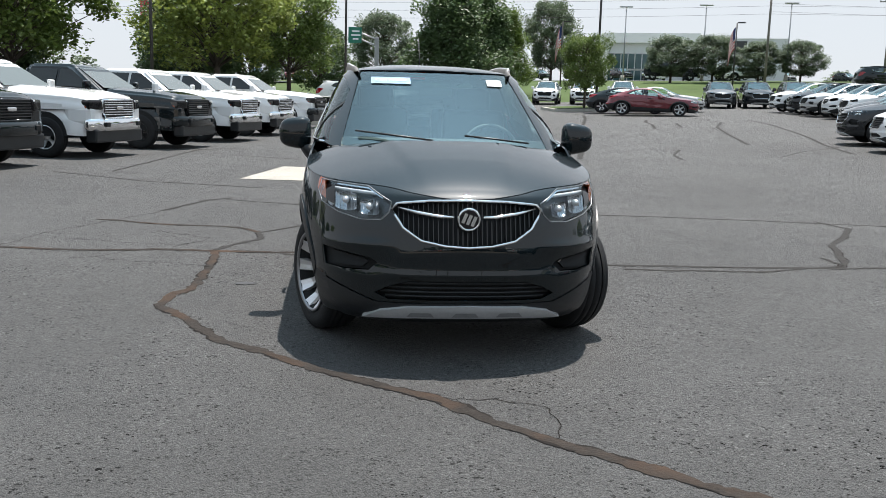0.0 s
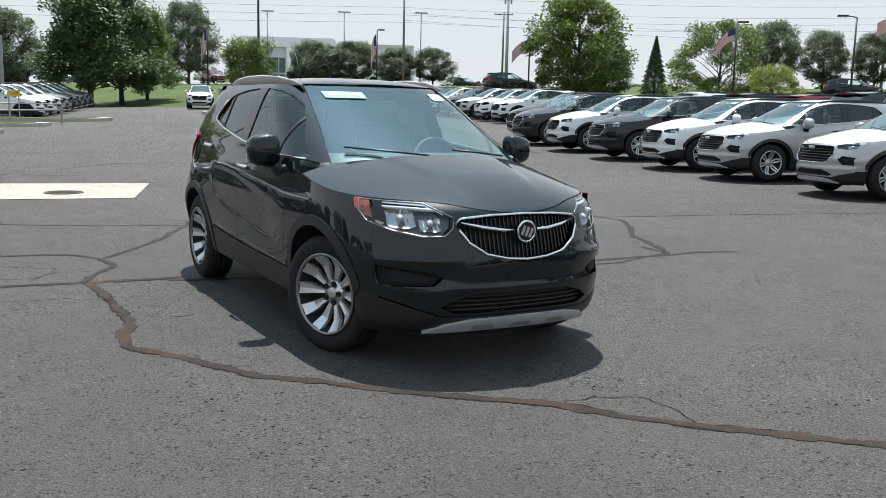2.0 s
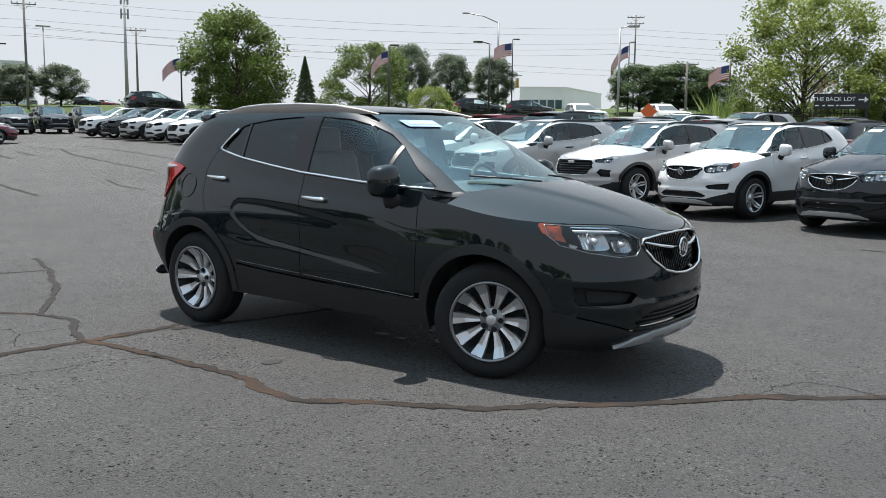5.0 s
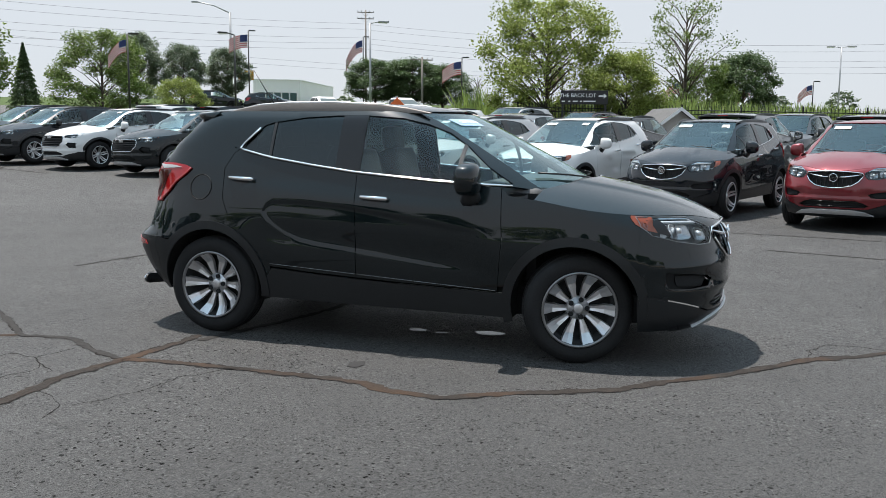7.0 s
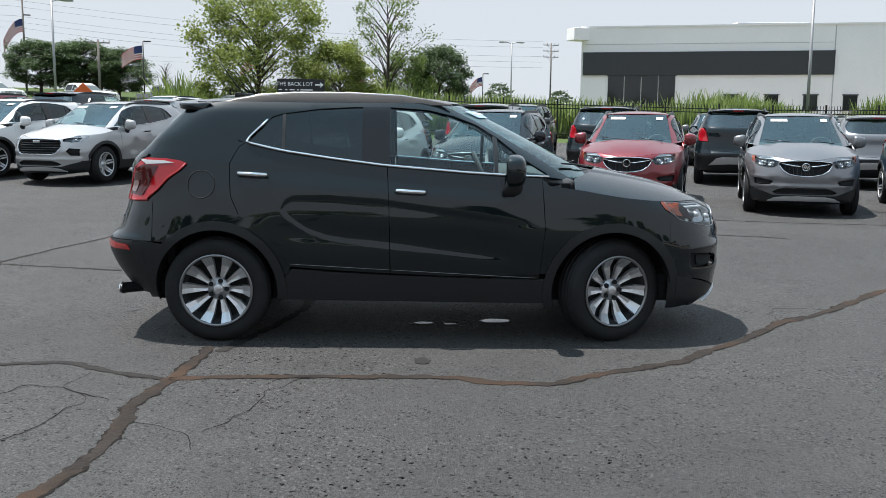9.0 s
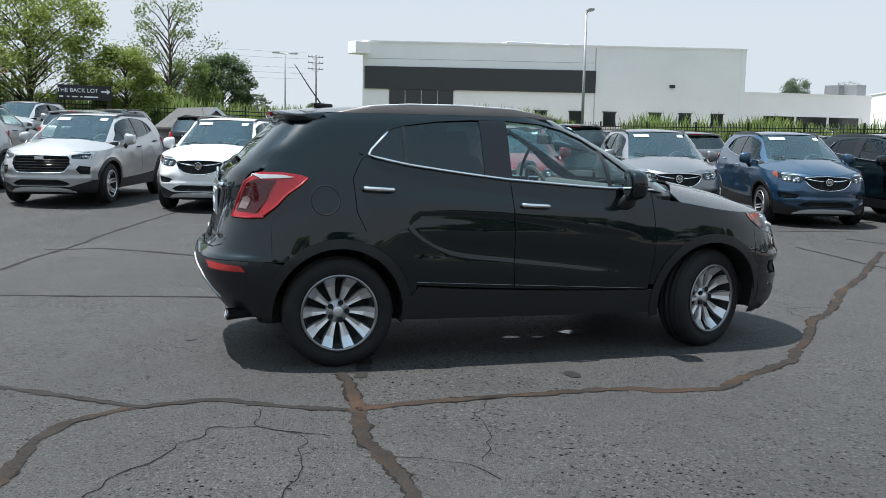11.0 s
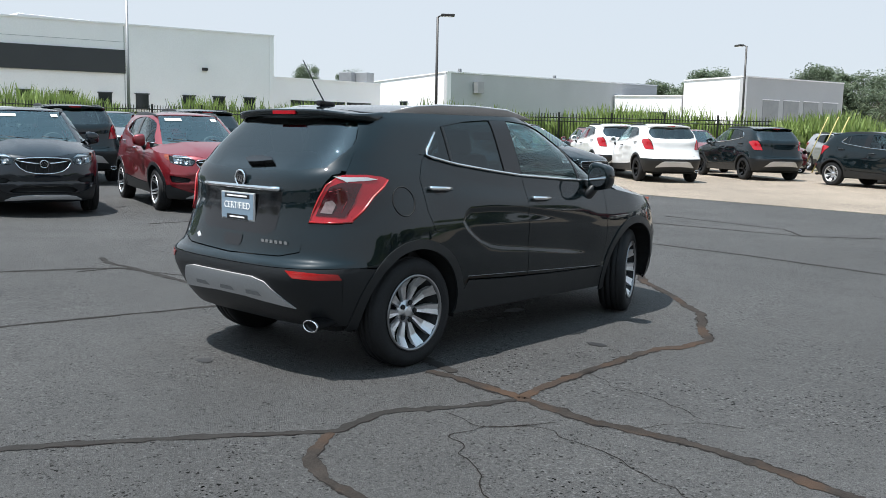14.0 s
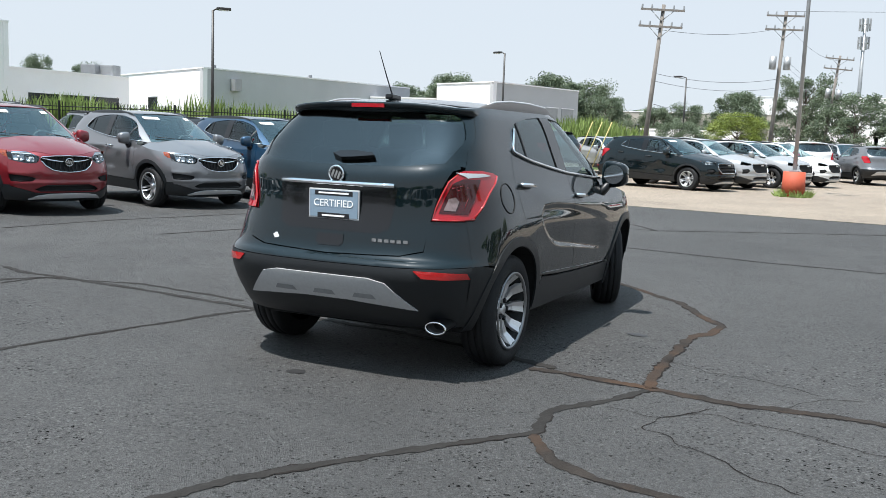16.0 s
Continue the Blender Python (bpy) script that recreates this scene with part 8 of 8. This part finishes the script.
def utility_pole(x, y, h, lean=0.0, arms=2, turn=0.0, cans=0, z=None):
    p = empty("utility_pole", pose(x, y, rise(x, y) - 0.1 if z is None else z, 0, lean, turn))
    tagged(p, "weathered wooden utility pole with crossarms", "utility pole", "utility poles")
    bm = bmesh.new()
    add_cyl(bm, 0.125, 0.085, h, (0, 0, -0.2), (0, 0, 0), 12)
    part("pole", bm, M_WOOD, p, "", True)
    for i in range(arms):
        z0 = h - 0.45 - i * 0.75
        box("crossarm", (2.0, 0.08, 0.09), (0, 0.12, z0), M_WOOD, p)
        for q in (-0.95, -0.5, 0.5, 0.95):
            bm = bmesh.new()
            add_cyl(bm, 0.05, 0.035, 0.16, (q, 0.12, z0 + 0.06), (0, 0, 0), 8)
            part("insulator", bm, M_GALV, p)
        for q in (-1, 1):
            tube("brace", [(q * 0.55, 0.12, z0), (0, 0.1, z0 - 0.5)], 0.02, M_GALV, p, "", 5)
    for i in range(cans):
        bm = bmesh.new()
        add_cyl(bm, 0.19, 0.19, 0.7, ((i - (cans - 1) / 2) * 0.75, 0.3, h - 3.4), (0, 0, 0), 14)
        part("transformer", bm, M_GALV, p, "grey transformer can", True)
    return p


utility_pole(38.0, 74.0, 10.1, turn=-25)
utility_pole(98.34, 44.75, 11.4, turn=-60)
utility_pole(73.2, 27.8, 5.9, turn=-60, arms=1)
utility_pole(7.35, -36.4, 8.3, lean=-4.5, z=-0.4)
utility_pole(3.0, -48.4, 9.5, lean=-2.5, turn=5, cans=2, z=-0.4)
utility_pole(1.35, -68.6, 8.7, lean=-5.5, turn=5, cans=2)
utility_pole(-9.0, -50.0, 9.5, turn=15)
utility_pole(52.0, 78.0, 8.0, turn=-30, arms=1)
utility_pole(111.9, -16.1, 8.9, turn=-80, arms=3)
utility_pole(104.0, -24.0, 7.0, turn=-80)


def wire(a, b, sag, r=0.010):
    pts = []
    for i in range(13):
        t = i / 12
        p = Vector(a).lerp(Vector(b), t)
        p.z -= sag * 4 * t * (1 - t)
        pts.append(p)
    tagged(tube("cable", pts, r, M_CABLE, None, "", 4), "thin black overhead cable", "cable", "overhead cables")


for dz in (0.0, -0.75, -1.9, -2.6, -3.3):
    wire((38.0, 74.0, 13.0 + dz), (-70.0, 92.0, 12.6 + dz), 1.2)
    wire((38.0, 74.0, 13.0 + dz), (98.0, 45.5, 14.3 + dz * 0.9), 0.8)
    wire((98.0, 45.5, 14.3 + dz * 0.9), (112.0, -15.0, 11.6 + dz), 1.0)
for dz in (0.0, -0.7):
    wire((38.0, 74.0, 10.6 + dz), (150.0, 40.0, 11.5 + dz), 1.0)
for dz in (0.0, -2.0, -2.35, -3.4):
    wire((7.0, -36.5, 6.6 + dz), (2.8, -48.4, 8.0 + dz * 1.4), 0.3, 0.009)
    wire((2.7, -48.4, 8.4 + dz * 0.9), (0.7, -68.6, 8.0 + dz), 0.5, 0.009)
wire((2.7, -48.4, 8.9), (-60.0, -38.0, 9.8), 1.2, 0.009)


def flag_pole(x, y, h, k=1.0, turn=0.0, sag=0.35, furl=1.0):
    """A pole with a striped flag in light wind; furl below 1 lets it hang in narrow folds."""
    p = empty("flag_pole", pose(x, y, rise(x, y) - 0.1, 0, 0, turn))
    tagged(p, "flag on a dark lamp post, red and white stripes", "flag", "flags")
    bm = bmesh.new()
    add_cyl(bm, 0.07, 0.05, h, (0, 0, 0), (0, 0, 0), 10)
    part("pole", bm, M_BRONZE, p, "", True)
    box("lamp_head", (0.6, 0.26, 0.10), (0.35, 0, h + 0.02), M_BRONZE, p, (0, 0, 0), 0.02)
    L, W = 1.75 * k * furl, 1.05 * k * (1.0 if furl == 1.0 else 1.5)
    pt = lambda u, v_: (-0.08 - u * L * 0.86, 0.10 * math.sin(u * 7 + v_), h - 0.35 - v_ * W - sag * 2.4 * u * u * k)
    for s in range(13):
        v, f = [], []
        u0 = 0.4 if s < 7 else 0.0
        for i in range(9):
            u = u0 + (1 - u0) * i / 8
            v += [pt(u, s / 13), pt(u, (s + 1) / 13)]
        f = [(2 * i, 2 * i + 2, 2 * i + 3, 2 * i + 1) for i in range(8)]
        raw("stripe", v, f, M_FLAGWHITE if s % 2 else M_FLAGRED, p, "", True)
    v = []
    for i in range(6):
        v += [pt(0.4 * i / 5, 0), pt(0.4 * i / 5, 7 / 13)]
    raw("canton", v, [(2 * i, 2 * i + 2, 2 * i + 3, 2 * i + 1) for i in range(5)], M_FLAGBLUE, p, "", True)


for x, y, h, k, turn, sag in ((69.8, 43.9, 7.2, 1.45, -55, 0.2), (84.0, 38.6, 7.2, 1.5, -62, 0.75), (74.5, 24.4, 5.7, 1.45, -68, 0.3), (88.4, 6.1, 4.2, 1.2, -80, 0.4), (93.7, -0.5, 4.0, 1.2, -85, 0.5), (98.7, -6.6, 4.3, 1.2, -88, 0.5), (35.49, 49.15, 5.3, 1.0, -35, 0.45), (40.21, 34.23, 5.6, 0.9, -45, 0.6), (60.5, 12.0, 4.6, 1.0, -72, 0.5)):
    flag_pole(x, y, h, k * 0.78, turn, sag)
for x, y, h, turn in ((18.5, 72.0, 6.3, -10), (32.09, 67.48, 5.7, -30)):
    flag_pole(x, y, h, 1.15, turn, 0.5, 0.26)


def mast(x, y, h, label):
    p = empty("cell_tower", pose(x, y, rise(x, y) - 0.2))
    tagged(p, label, "tower", "towers")
    bm = bmesh.new()
    add_cyl(bm, 0.42, 0.20, h, (0, 0, 0), (0, 0, 0), 12)
    part("mast", bm, M_GALV, p, "", True)
    for z in (h - 0.8, h - 3.6):
        for i in range(6):
            a = i * math.pi / 3
            box("antenna", (0.30, 0.16, 1.9), (0.75 * math.cos(a), 0.75 * math.sin(a), z), M_GALV, p, (0, 0, math.degrees(a)))
        tube("ring_rail", [(0.7 * math.cos(t), 0.7 * math.sin(t), z) for t in np.linspace(0, 6.283, 13)[:-1]], 0.06, M_GALV, p, "", 5, True)


mast(107.1, 161.0, 24.0, "grey steel antenna mast with two rings")
mast(1.1, -153.6, 22.0, "grey steel antenna mast")

green = empty("road_sign", pose(0.7, 68.3, rise(0.7, 68.3) - 0.1))
tagged(green, "green road sign on an arm from a grey post", "sign")
box("board", (1.05, 0.06, 1.25), (0, 0, 5.3), M_SIGNGREEN, green, bevel=0.02)
for z, w in ((5.60, 0.6), (5.30, 0.75), (5.0, 0.45)):
    box("legend_bar", (w, 0.01, 0.12), (0.05, -0.04, z), M_TEXT, green)
box("post", (0.34, 0.34, 5.2), (1.75, 0.1, 2.6), M_GALV, green, bevel=0.03)
for z in (5.0, 4.5):
    tube("arm", [(0.3, 0.1, z + 0.55), (1.75, 0.1, z)], 0.08, M_GALV, green, "", 6)
pylon = empty("pylon_sign", pose(-21.6, 101.4, rise(-21.6, 101.4) - 0.1))
tagged(pylon, "white pylon sign with a red panel at its top", "sign")
box("pylon", (1.9, 0.5, 7.6), (0, 0, 3.8), M_WHITEPL, pylon, bevel=0.05)
box("red_panel", (1.9, 0.56, 2.4), (0, 0, 8.8), M_SIGNRED, pylon, bevel=0.05)
tube("ring_mark", [(0.5 * math.cos(t), -0.30, 8.8 + 0.5 * math.sin(t)) for t in np.linspace(0, 6.283, 21)[:-1]], 0.06, M_TEXT, pylon, "", 5, True)
box("bar_mark", (1.3, 0.03, 0.2), (0, -0.30, 8.8), M_TEXT, pylon)

work = empty("road_work_sign", pose(49.4, 20.5, rise(49.4, 20.5), 0, 0, -72))
tagged(work, "orange diamond road work sign on a thin post", "sign")
box("diamond", (0.75, 0.03, 0.75), (0, 0, 1.45), mat("sign_orange", (0.75, 0.13, 0.03), 0.5, 0, 0.06), work, (0, 45, 0), 0.01)
box("post", (0.06, 0.06, 1.5), (0, 0.05, 0.7), M_GALV, work)

# traffic lights by the far crossing
tl = empty("traffic_light", pose(78.0, 51.0, rise(78.0, 51.0) - 0.1, 0, 0, -55))
tagged(tl, "grey signal pole with a curved lamp arm and yellow signal heads", "traffic light")
bm = bmesh.new()
add_cyl(bm, 0.15, 0.10, 9.0, (0, 0, 0), (0, 0, 0), 12)
part("pole", bm, M_GALV, tl, "", True)
tube("lamp_arm", [(0, 0, 8.9), (-1.6, 0, 9.6), (-3.2, 0, 9.9)], 0.06, M_GALV, tl, "", 6)
box("lamp_head", (0.7, 0.28, 0.14), (-3.5, 0, 9.9), M_GALV, tl, bevel=0.03)
for q in (0.9, 1.5, 2.1):
    box("signal_head", (0.36, 0.3, 1.0), (q, 0, 2.6), mat("signal_yellow", (0.5, 0.24, 0.02), 0.5), tl, bevel=0.03)
tube("signal_arm", [(0, 0, 3.3), (2.6, 0, 3.4)], 0.06, M_GALV, tl, "", 6)


# ---------------------------------------------------------------- buildings
def wall_box(parent, name, a, b, z0, z1, material, thick=0.4, shift=0.0):
    """A wall from a to b in plan, its outer face on the line."""
    a, b = Vector(a), Vector(b)
    d = (b - a).normalized()
    root = parent
    while root.parent:
        root = root.parent
    n = Vector((-d.y, d.x)) * (-1 if "clockwise" in root else 1)
    pts = [a - n * shift, b - n * shift, b + n * thick - n * shift, a + n * thick - n * shift]
    v = [(p.x, p.y, z) for z in (z0, z1) for p in pts]
    return raw(name, v, [(0, 1, 5, 4), (1, 2, 6, 5), (2, 3, 7, 6), (3, 0, 4, 7), (4, 5, 6, 7), (3, 2, 1, 0)], material, parent)


def on_wall(parent, name, a, b, t0, t1, z0, z1, material, proud=0.02, frame=None):
    a, b = Vector(a), Vector(b)
    d = b - a
    p, q = a + d * t0, a + d * t1
    ob = wall_box(parent, name, p, q, z0, z1, material, 0.1, proud)
    if frame:
        e = 0.07
        n = d.normalized() * e
        wall_box(ob, "frame", p - n, q + n, z1, z1 + e, frame, 0.1, proud + 0.03)
        wall_box(ob, "sill", p - n, q + n, z0 - e, z0, frame, 0.1, proud + 0.06)
    return ob


def roof_slab(parent, loop, z, material):
    n = len(loop)
    v = [(x, y, z) for x, y in loop] + [(x, y, z - 0.3) for x, y in loop]
    raw("roof", v, [tuple(range(n)), tuple(range(2 * n - 1, n - 1, -1))] + [(i, (i + 1) % n, n + (i + 1) % n, n + i) for i in range(n)], material, parent)


def block(name, loop, z0, z1, materials, label, cap=True):
    """A flat-roofed building on an outline; the walls go round it."""
    b = empty(name)
    tagged(b, label, "building", "buildings")
    n = len(loop)
    if sum(p[0] * q[1] - q[0] * p[1] for p, q in zip(loop, loop[1:] + loop[:1])) < 0:
        b["clockwise"] = 1
    for i in range(n):
        wall_box(b, "wall", loop[i], loop[(i + 1) % n], z0, z1, materials[i % len(materials)], 0.35)
        if cap:
            wall_box(b, "parapet_cap", loop[i], loop[(i + 1) % n], z1, z1 + 0.10, M_STUCCO, 0.5, 0.06)
    roof_slab(b, shrink(loop, 0.97), z1 - 0.25, M_ROOFING)
    return b


L_, R_ = (55.5, -10.5), (48.86, -35.9)
showroom = block("showroom", [R_, L_, (80.0, -17.0), (78.0, -40.0)], 0.0, 7.65, [M_STUCCO], "white flat-roofed showroom with a charcoal band")
A, B = R_, L_
on_wall(showroom, "charcoal_band", A, B, 0.395, 0.995, 4.55, 6.05, M_DARKBAND, 0.12)
for i in range(4):
    on_wall(showroom, "show_window", A, B, 0.765 + 0.042 * i, 0.805 + 0.042 * i, 2.2, 4.5, M_WINDARK, 0.05, M_DARKBAND)
for t in (0.07, 0.155, 0.235, 0.355, 0.445, 0.535, 0.63):
    on_wall(showroom, "window", A, B, t - 0.016, t + 0.016, 2.35, 3.25, M_WINDARK, 0.04, M_DARKBAND)
box("canopy", (1.2, 1.1, 0.8), (55.3, -10.2, 7.2), M_STUCCO, showroom, (0, 0, 16), 0.04)
wall_box(showroom, "panel_joint", Vector(A).lerp(Vector(B), 0.395), Vector(A).lerp(Vector(B), 0.3975), 0.5, 7.6, M_GREYWALL, 0.1, 0.02)
for z in (6.55,):
    on_wall(showroom, "panel_joint", A, B, 0.40, 0.99, z, z + 0.03, M_GREYWALL, 0.015)
box("roof_unit", (1.6, 5.0, 0.9), (58.0, -24.0, 7.9), M_STUCCO, showroom, bevel=0.05)
box("wall_lamp", (0.4, 0.35, 0.2), (50.2, -31.0, 5.1), M_TRIM, showroom)
annex = block("annex", [(49.7, -47.3), (50.4, -36.2), (66.0, -38.0), (66.0, -49.5)], 0.0, 4.85, [M_STUCCO], "low white annex with dark bay windows")
for i in range(3):
    on_wall(annex, "window", (49.7, -47.3), (50.4, -36.2), 0.09 + 0.24 * i, 0.31 + 0.24 * i, 2.35, 3.3, M_WINDARK, 0.04, M_STUCCO)
hall = block("service_hall", [(38.6, -72.5), (43.6, -48.6), (62.0, -58.0), (60.0, -78.0)], -0.1, 5.75, [M_GREYWALL, M_STUCCO, M_GREYWALL, M_GREYWALL], "long grey and white service hall with a flat roof")
on_wall(hall, "window", (43.6, -48.6), (62.0, -58.0), 0.46, 0.56, 2.7, 3.7, M_WINDARK, 0.04, M_GALV)
box("wall_unit", (0.5, 0.8, 0.9), (42.8, -51.5, 4.7), M_GALV, hall)
for x, y in ((47.0, -55.0), (52.0, -62.0), (45.0, -66.0)):
    box("vent_pipe", (0.22, 0.22, 0.9), (x, y + 1, 6.0), M_GALV, hall)
for x, y in ((53.4, -47.2), (52.4, -48.0)):
    box("roof_unit", (1.3, 1.1, 1.2), (x, y, 5.3), M_GALV, annex, (0, 0, 12), 0.05)
garage = block("garage", [(23.0, -76.5), (26.5, -64.3), (33.5, -68.0), (30.0, -80.0)], -0.1, 5.9, [M_GREYWALL, M_STUCCO, M_GREYWALL, M_GREYWALL], "white and grey garage block with roller doors")
for i in range(4):
    on_wall(garage, "roller_door", (23.0, -76.5), (26.5, -64.3), 0.06 + 0.20 * i, 0.21 + 0.20 * i, 2.2, 4.2, M_GALV, 0.04, M_STUCCO)
    on_wall(garage, "door_opening", (23.0, -76.5), (26.5, -64.3), 0.06 + 0.20 * i, 0.21 + 0.20 * i, 0.4, 2.12, M_WINDARK, 0.04)
lowg = block("low_garage", [(33.6, -67.9), (39.6, -66.8), (41.0, -76.0), (35.0, -78.0)], -0.1, 4.6, [M_STUCCO], "low white garage with two dark bays")
for t in (0.2, 0.6):
    on_wall(lowg, "bay_door", (33.6, -67.9), (39.6, -66.8), t, t + 0.28, 1.2, 3.2, M_WINDARK, 0.04, M_GALV)
dealer = block("far_showroom", [(38.0, 128.2), (51.4, 122.6), (56.0, 138.0), (44.0, 142.0)], 2.0, 11.3, [M_PALEWALL], "far grey showroom with tall teal windows")
A, B = (38.0, 128.2), (51.4, 122.6)
wall_box(dealer, "portal_frame", (38.4, 128.0), (51.2, 122.7), 10.2, 11.6, M_STUCCO, 1.0, 0.5)
wall_box(dealer, "portal_post", (44.8, 125.4), (45.8, 124.95), 2.5, 10.2, M_STUCCO, 1.0, 0.5)
wall_box(dealer, "portal_post", (38.4, 128.0), (39.2, 127.7), 2.5, 10.2, M_STUCCO, 1.0, 0.5)
for i in range(6):
    on_wall(dealer, "window", A, B, 0.08 + 0.07 * i, 0.14 + 0.07 * i, 3.0, 6.2, M_WINTEAL, 0.05, M_GALV)
    on_wall(dealer, "window", A, B, 0.08 + 0.07 * i, 0.14 + 0.07 * i, 6.5, 8.6, M_WINTEAL, 0.05, M_GALV)
wing = block("far_wing", [(51.6, 122.5), (62.2, 118.1), (67.0, 132.0), (58.0, 136.0)], 2.0, 10.9, [M_PALEWALL], "far grey wing with a dark panel")
on_wall(wing, "dark_panel", (51.6, 122.5), (62.2, 118.1), 0.36, 0.52, 9.2, 10.6, M_DARKBAND, 0.05)
corner = block("glass_showroom", [(86.3, 53.4), (89.3, 49.0), (106.0, 53.0), (104.0, 62.0)], 2.5, 7.0, [M_STUCCO], "grey showroom with a glazed corner")
for i in range(5):
    on_wall(corner, "window", (86.3, 53.4), (89.3, 49.0), 0.10 + 0.17 * i, 0.24 + 0.17 * i, 3.4, 5.6, M_WINTEAL, 0.05, M_STUCCO)
for x, y, w, d_, h, m, lab in ((22.8, -121.0, 34, 14, 5.4, M_TAN, "tan warehouse behind dark trees"), (-6.0, -140.0, 40, 12, 8.6, M_STUCCO, "long pale warehouse on a rise"), (-14.0, -96.0, 14, 6, 3.2, M_STUCCO, "white trailer used as office"), (12.5, -78.0, 9, 3, 2.6, M_STUCCO, "white box trailer by the trees"), (2.0, -84.0, 9, 3, 2.6, M_STUCCO, "white box trailer by the trees")):
    loop = [(x - w / 2, y - d_ / 2), (x - w / 2, y + d_ / 2), (x + w / 2, y + d_ / 2), (x + w / 2, y - d_ / 2)]
    b = block("warehouse" if w > 20 else "trailer", loop, -0.1, h, [m], lab)
    for i in range(int(w / 5)):
        on_wall(b, "window", loop[1], loop[2], (i + 0.3) / int(w / 5), (i + 0.7) / int(w / 5), h * 0.45, h * 0.7, M_WINDARK, 0.04, M_GALV)
for i in range(3):
    tagged(tube("guy_guard", [(8.2 + 0.5 * i, -31.0 - 0.3 * i, 0.0), (7.4 + 0.5 * i, -31.2 - 0.3 * i, 2.2)], 0.022, M_YELLOW, None, "", 6), "slanting yellow guard tube on a pole stay", "guard", "stay guards")

# kerbed islands
def island(loop, label):
    slab("kerb", loop, 0.15, M_CURB, label, "kerb", 1.0, "structure", 0.3)
    slab("island_grass", shrink(loop, 0.90), 0.17, M_GRASS, "mown grass in a kerbed island", "ground", 1.0)


island([(-12.0, 33.0), (-1.2, 30.2), (-0.2, 30.6), (-0.4, 31.6), (-12.0, 34.6)], "pale tan concrete kerb round a grass island")
island([(-9.0, 38.2), (1.2, 35.4), (2.0, 35.9), (1.6, 36.8), (-9.0, 39.8)], "pale tan concrete kerb round a grass island")
island([(-6.0, 42.6), (4.4, 39.6), (5.2, 40.1), (4.8, 41.0), (-6.0, 44.0)], "pale tan concrete kerb round a grass island")
island([(11.3, 43.4), (14.4, 43.2), (15.2, 44.2), (15.2, 47.6), (14.4, 48.4), (11.3, 47.0)], "pale concrete kerb round a planted island")
tagged(box("planter_block", (0.8, 0.6, 0.5), (13.95, 44.2, rise(13.95, 44.2) + 0.40), M_CURB, None, (0, 0, 20), 0.04), "grey concrete block by the lot tree", "block")
gz = rise(0.66, 36.4)
board = empty("lot_board", pose(0.66, 36.4, gz, 0, 0, 14))
tagged(board, "small yellow warning board on two thin steel posts", "sign")
box("board_panel", (0.52, 0.02, 0.26), (0, 0, 1.36), M_SIGNYELLOW, board)
for x in (-0.2, 0.2):
    box("board_post", (0.04, 0.04, 1.75), (x, 0.03, 0.70), M_GALV, board)
for z, w in ((1.41, 0.36), (1.33, 0.28)):
    box("print_bar", (w, 0.004, 0.025), (0, -0.013, z), M_SIGNBLACK, board)
rail = empty("pipe_rail", pose(-1.6, 36.8, gz, 0, 0, 14))
tagged(rail, "low grey pipe rail along the kerbed island", "rail")
tube("top_pipe", [(-2.6, 0, 0.95), (4.6, 0, 0.95)], 0.03, M_GALV, rail, "", 6)
tube("low_pipe", [(-2.6, 0, 0.35), (0.2, 0, 0.62), (4.6, 0, 0.70)], 0.045, M_GALV, rail, "", 6)
for x in (-2.4, -0.2, 2.2, 4.4):
    box("rail_post", (0.06, 0.06, 1.1), (x, 0, 0.42), M_GALV, rail)
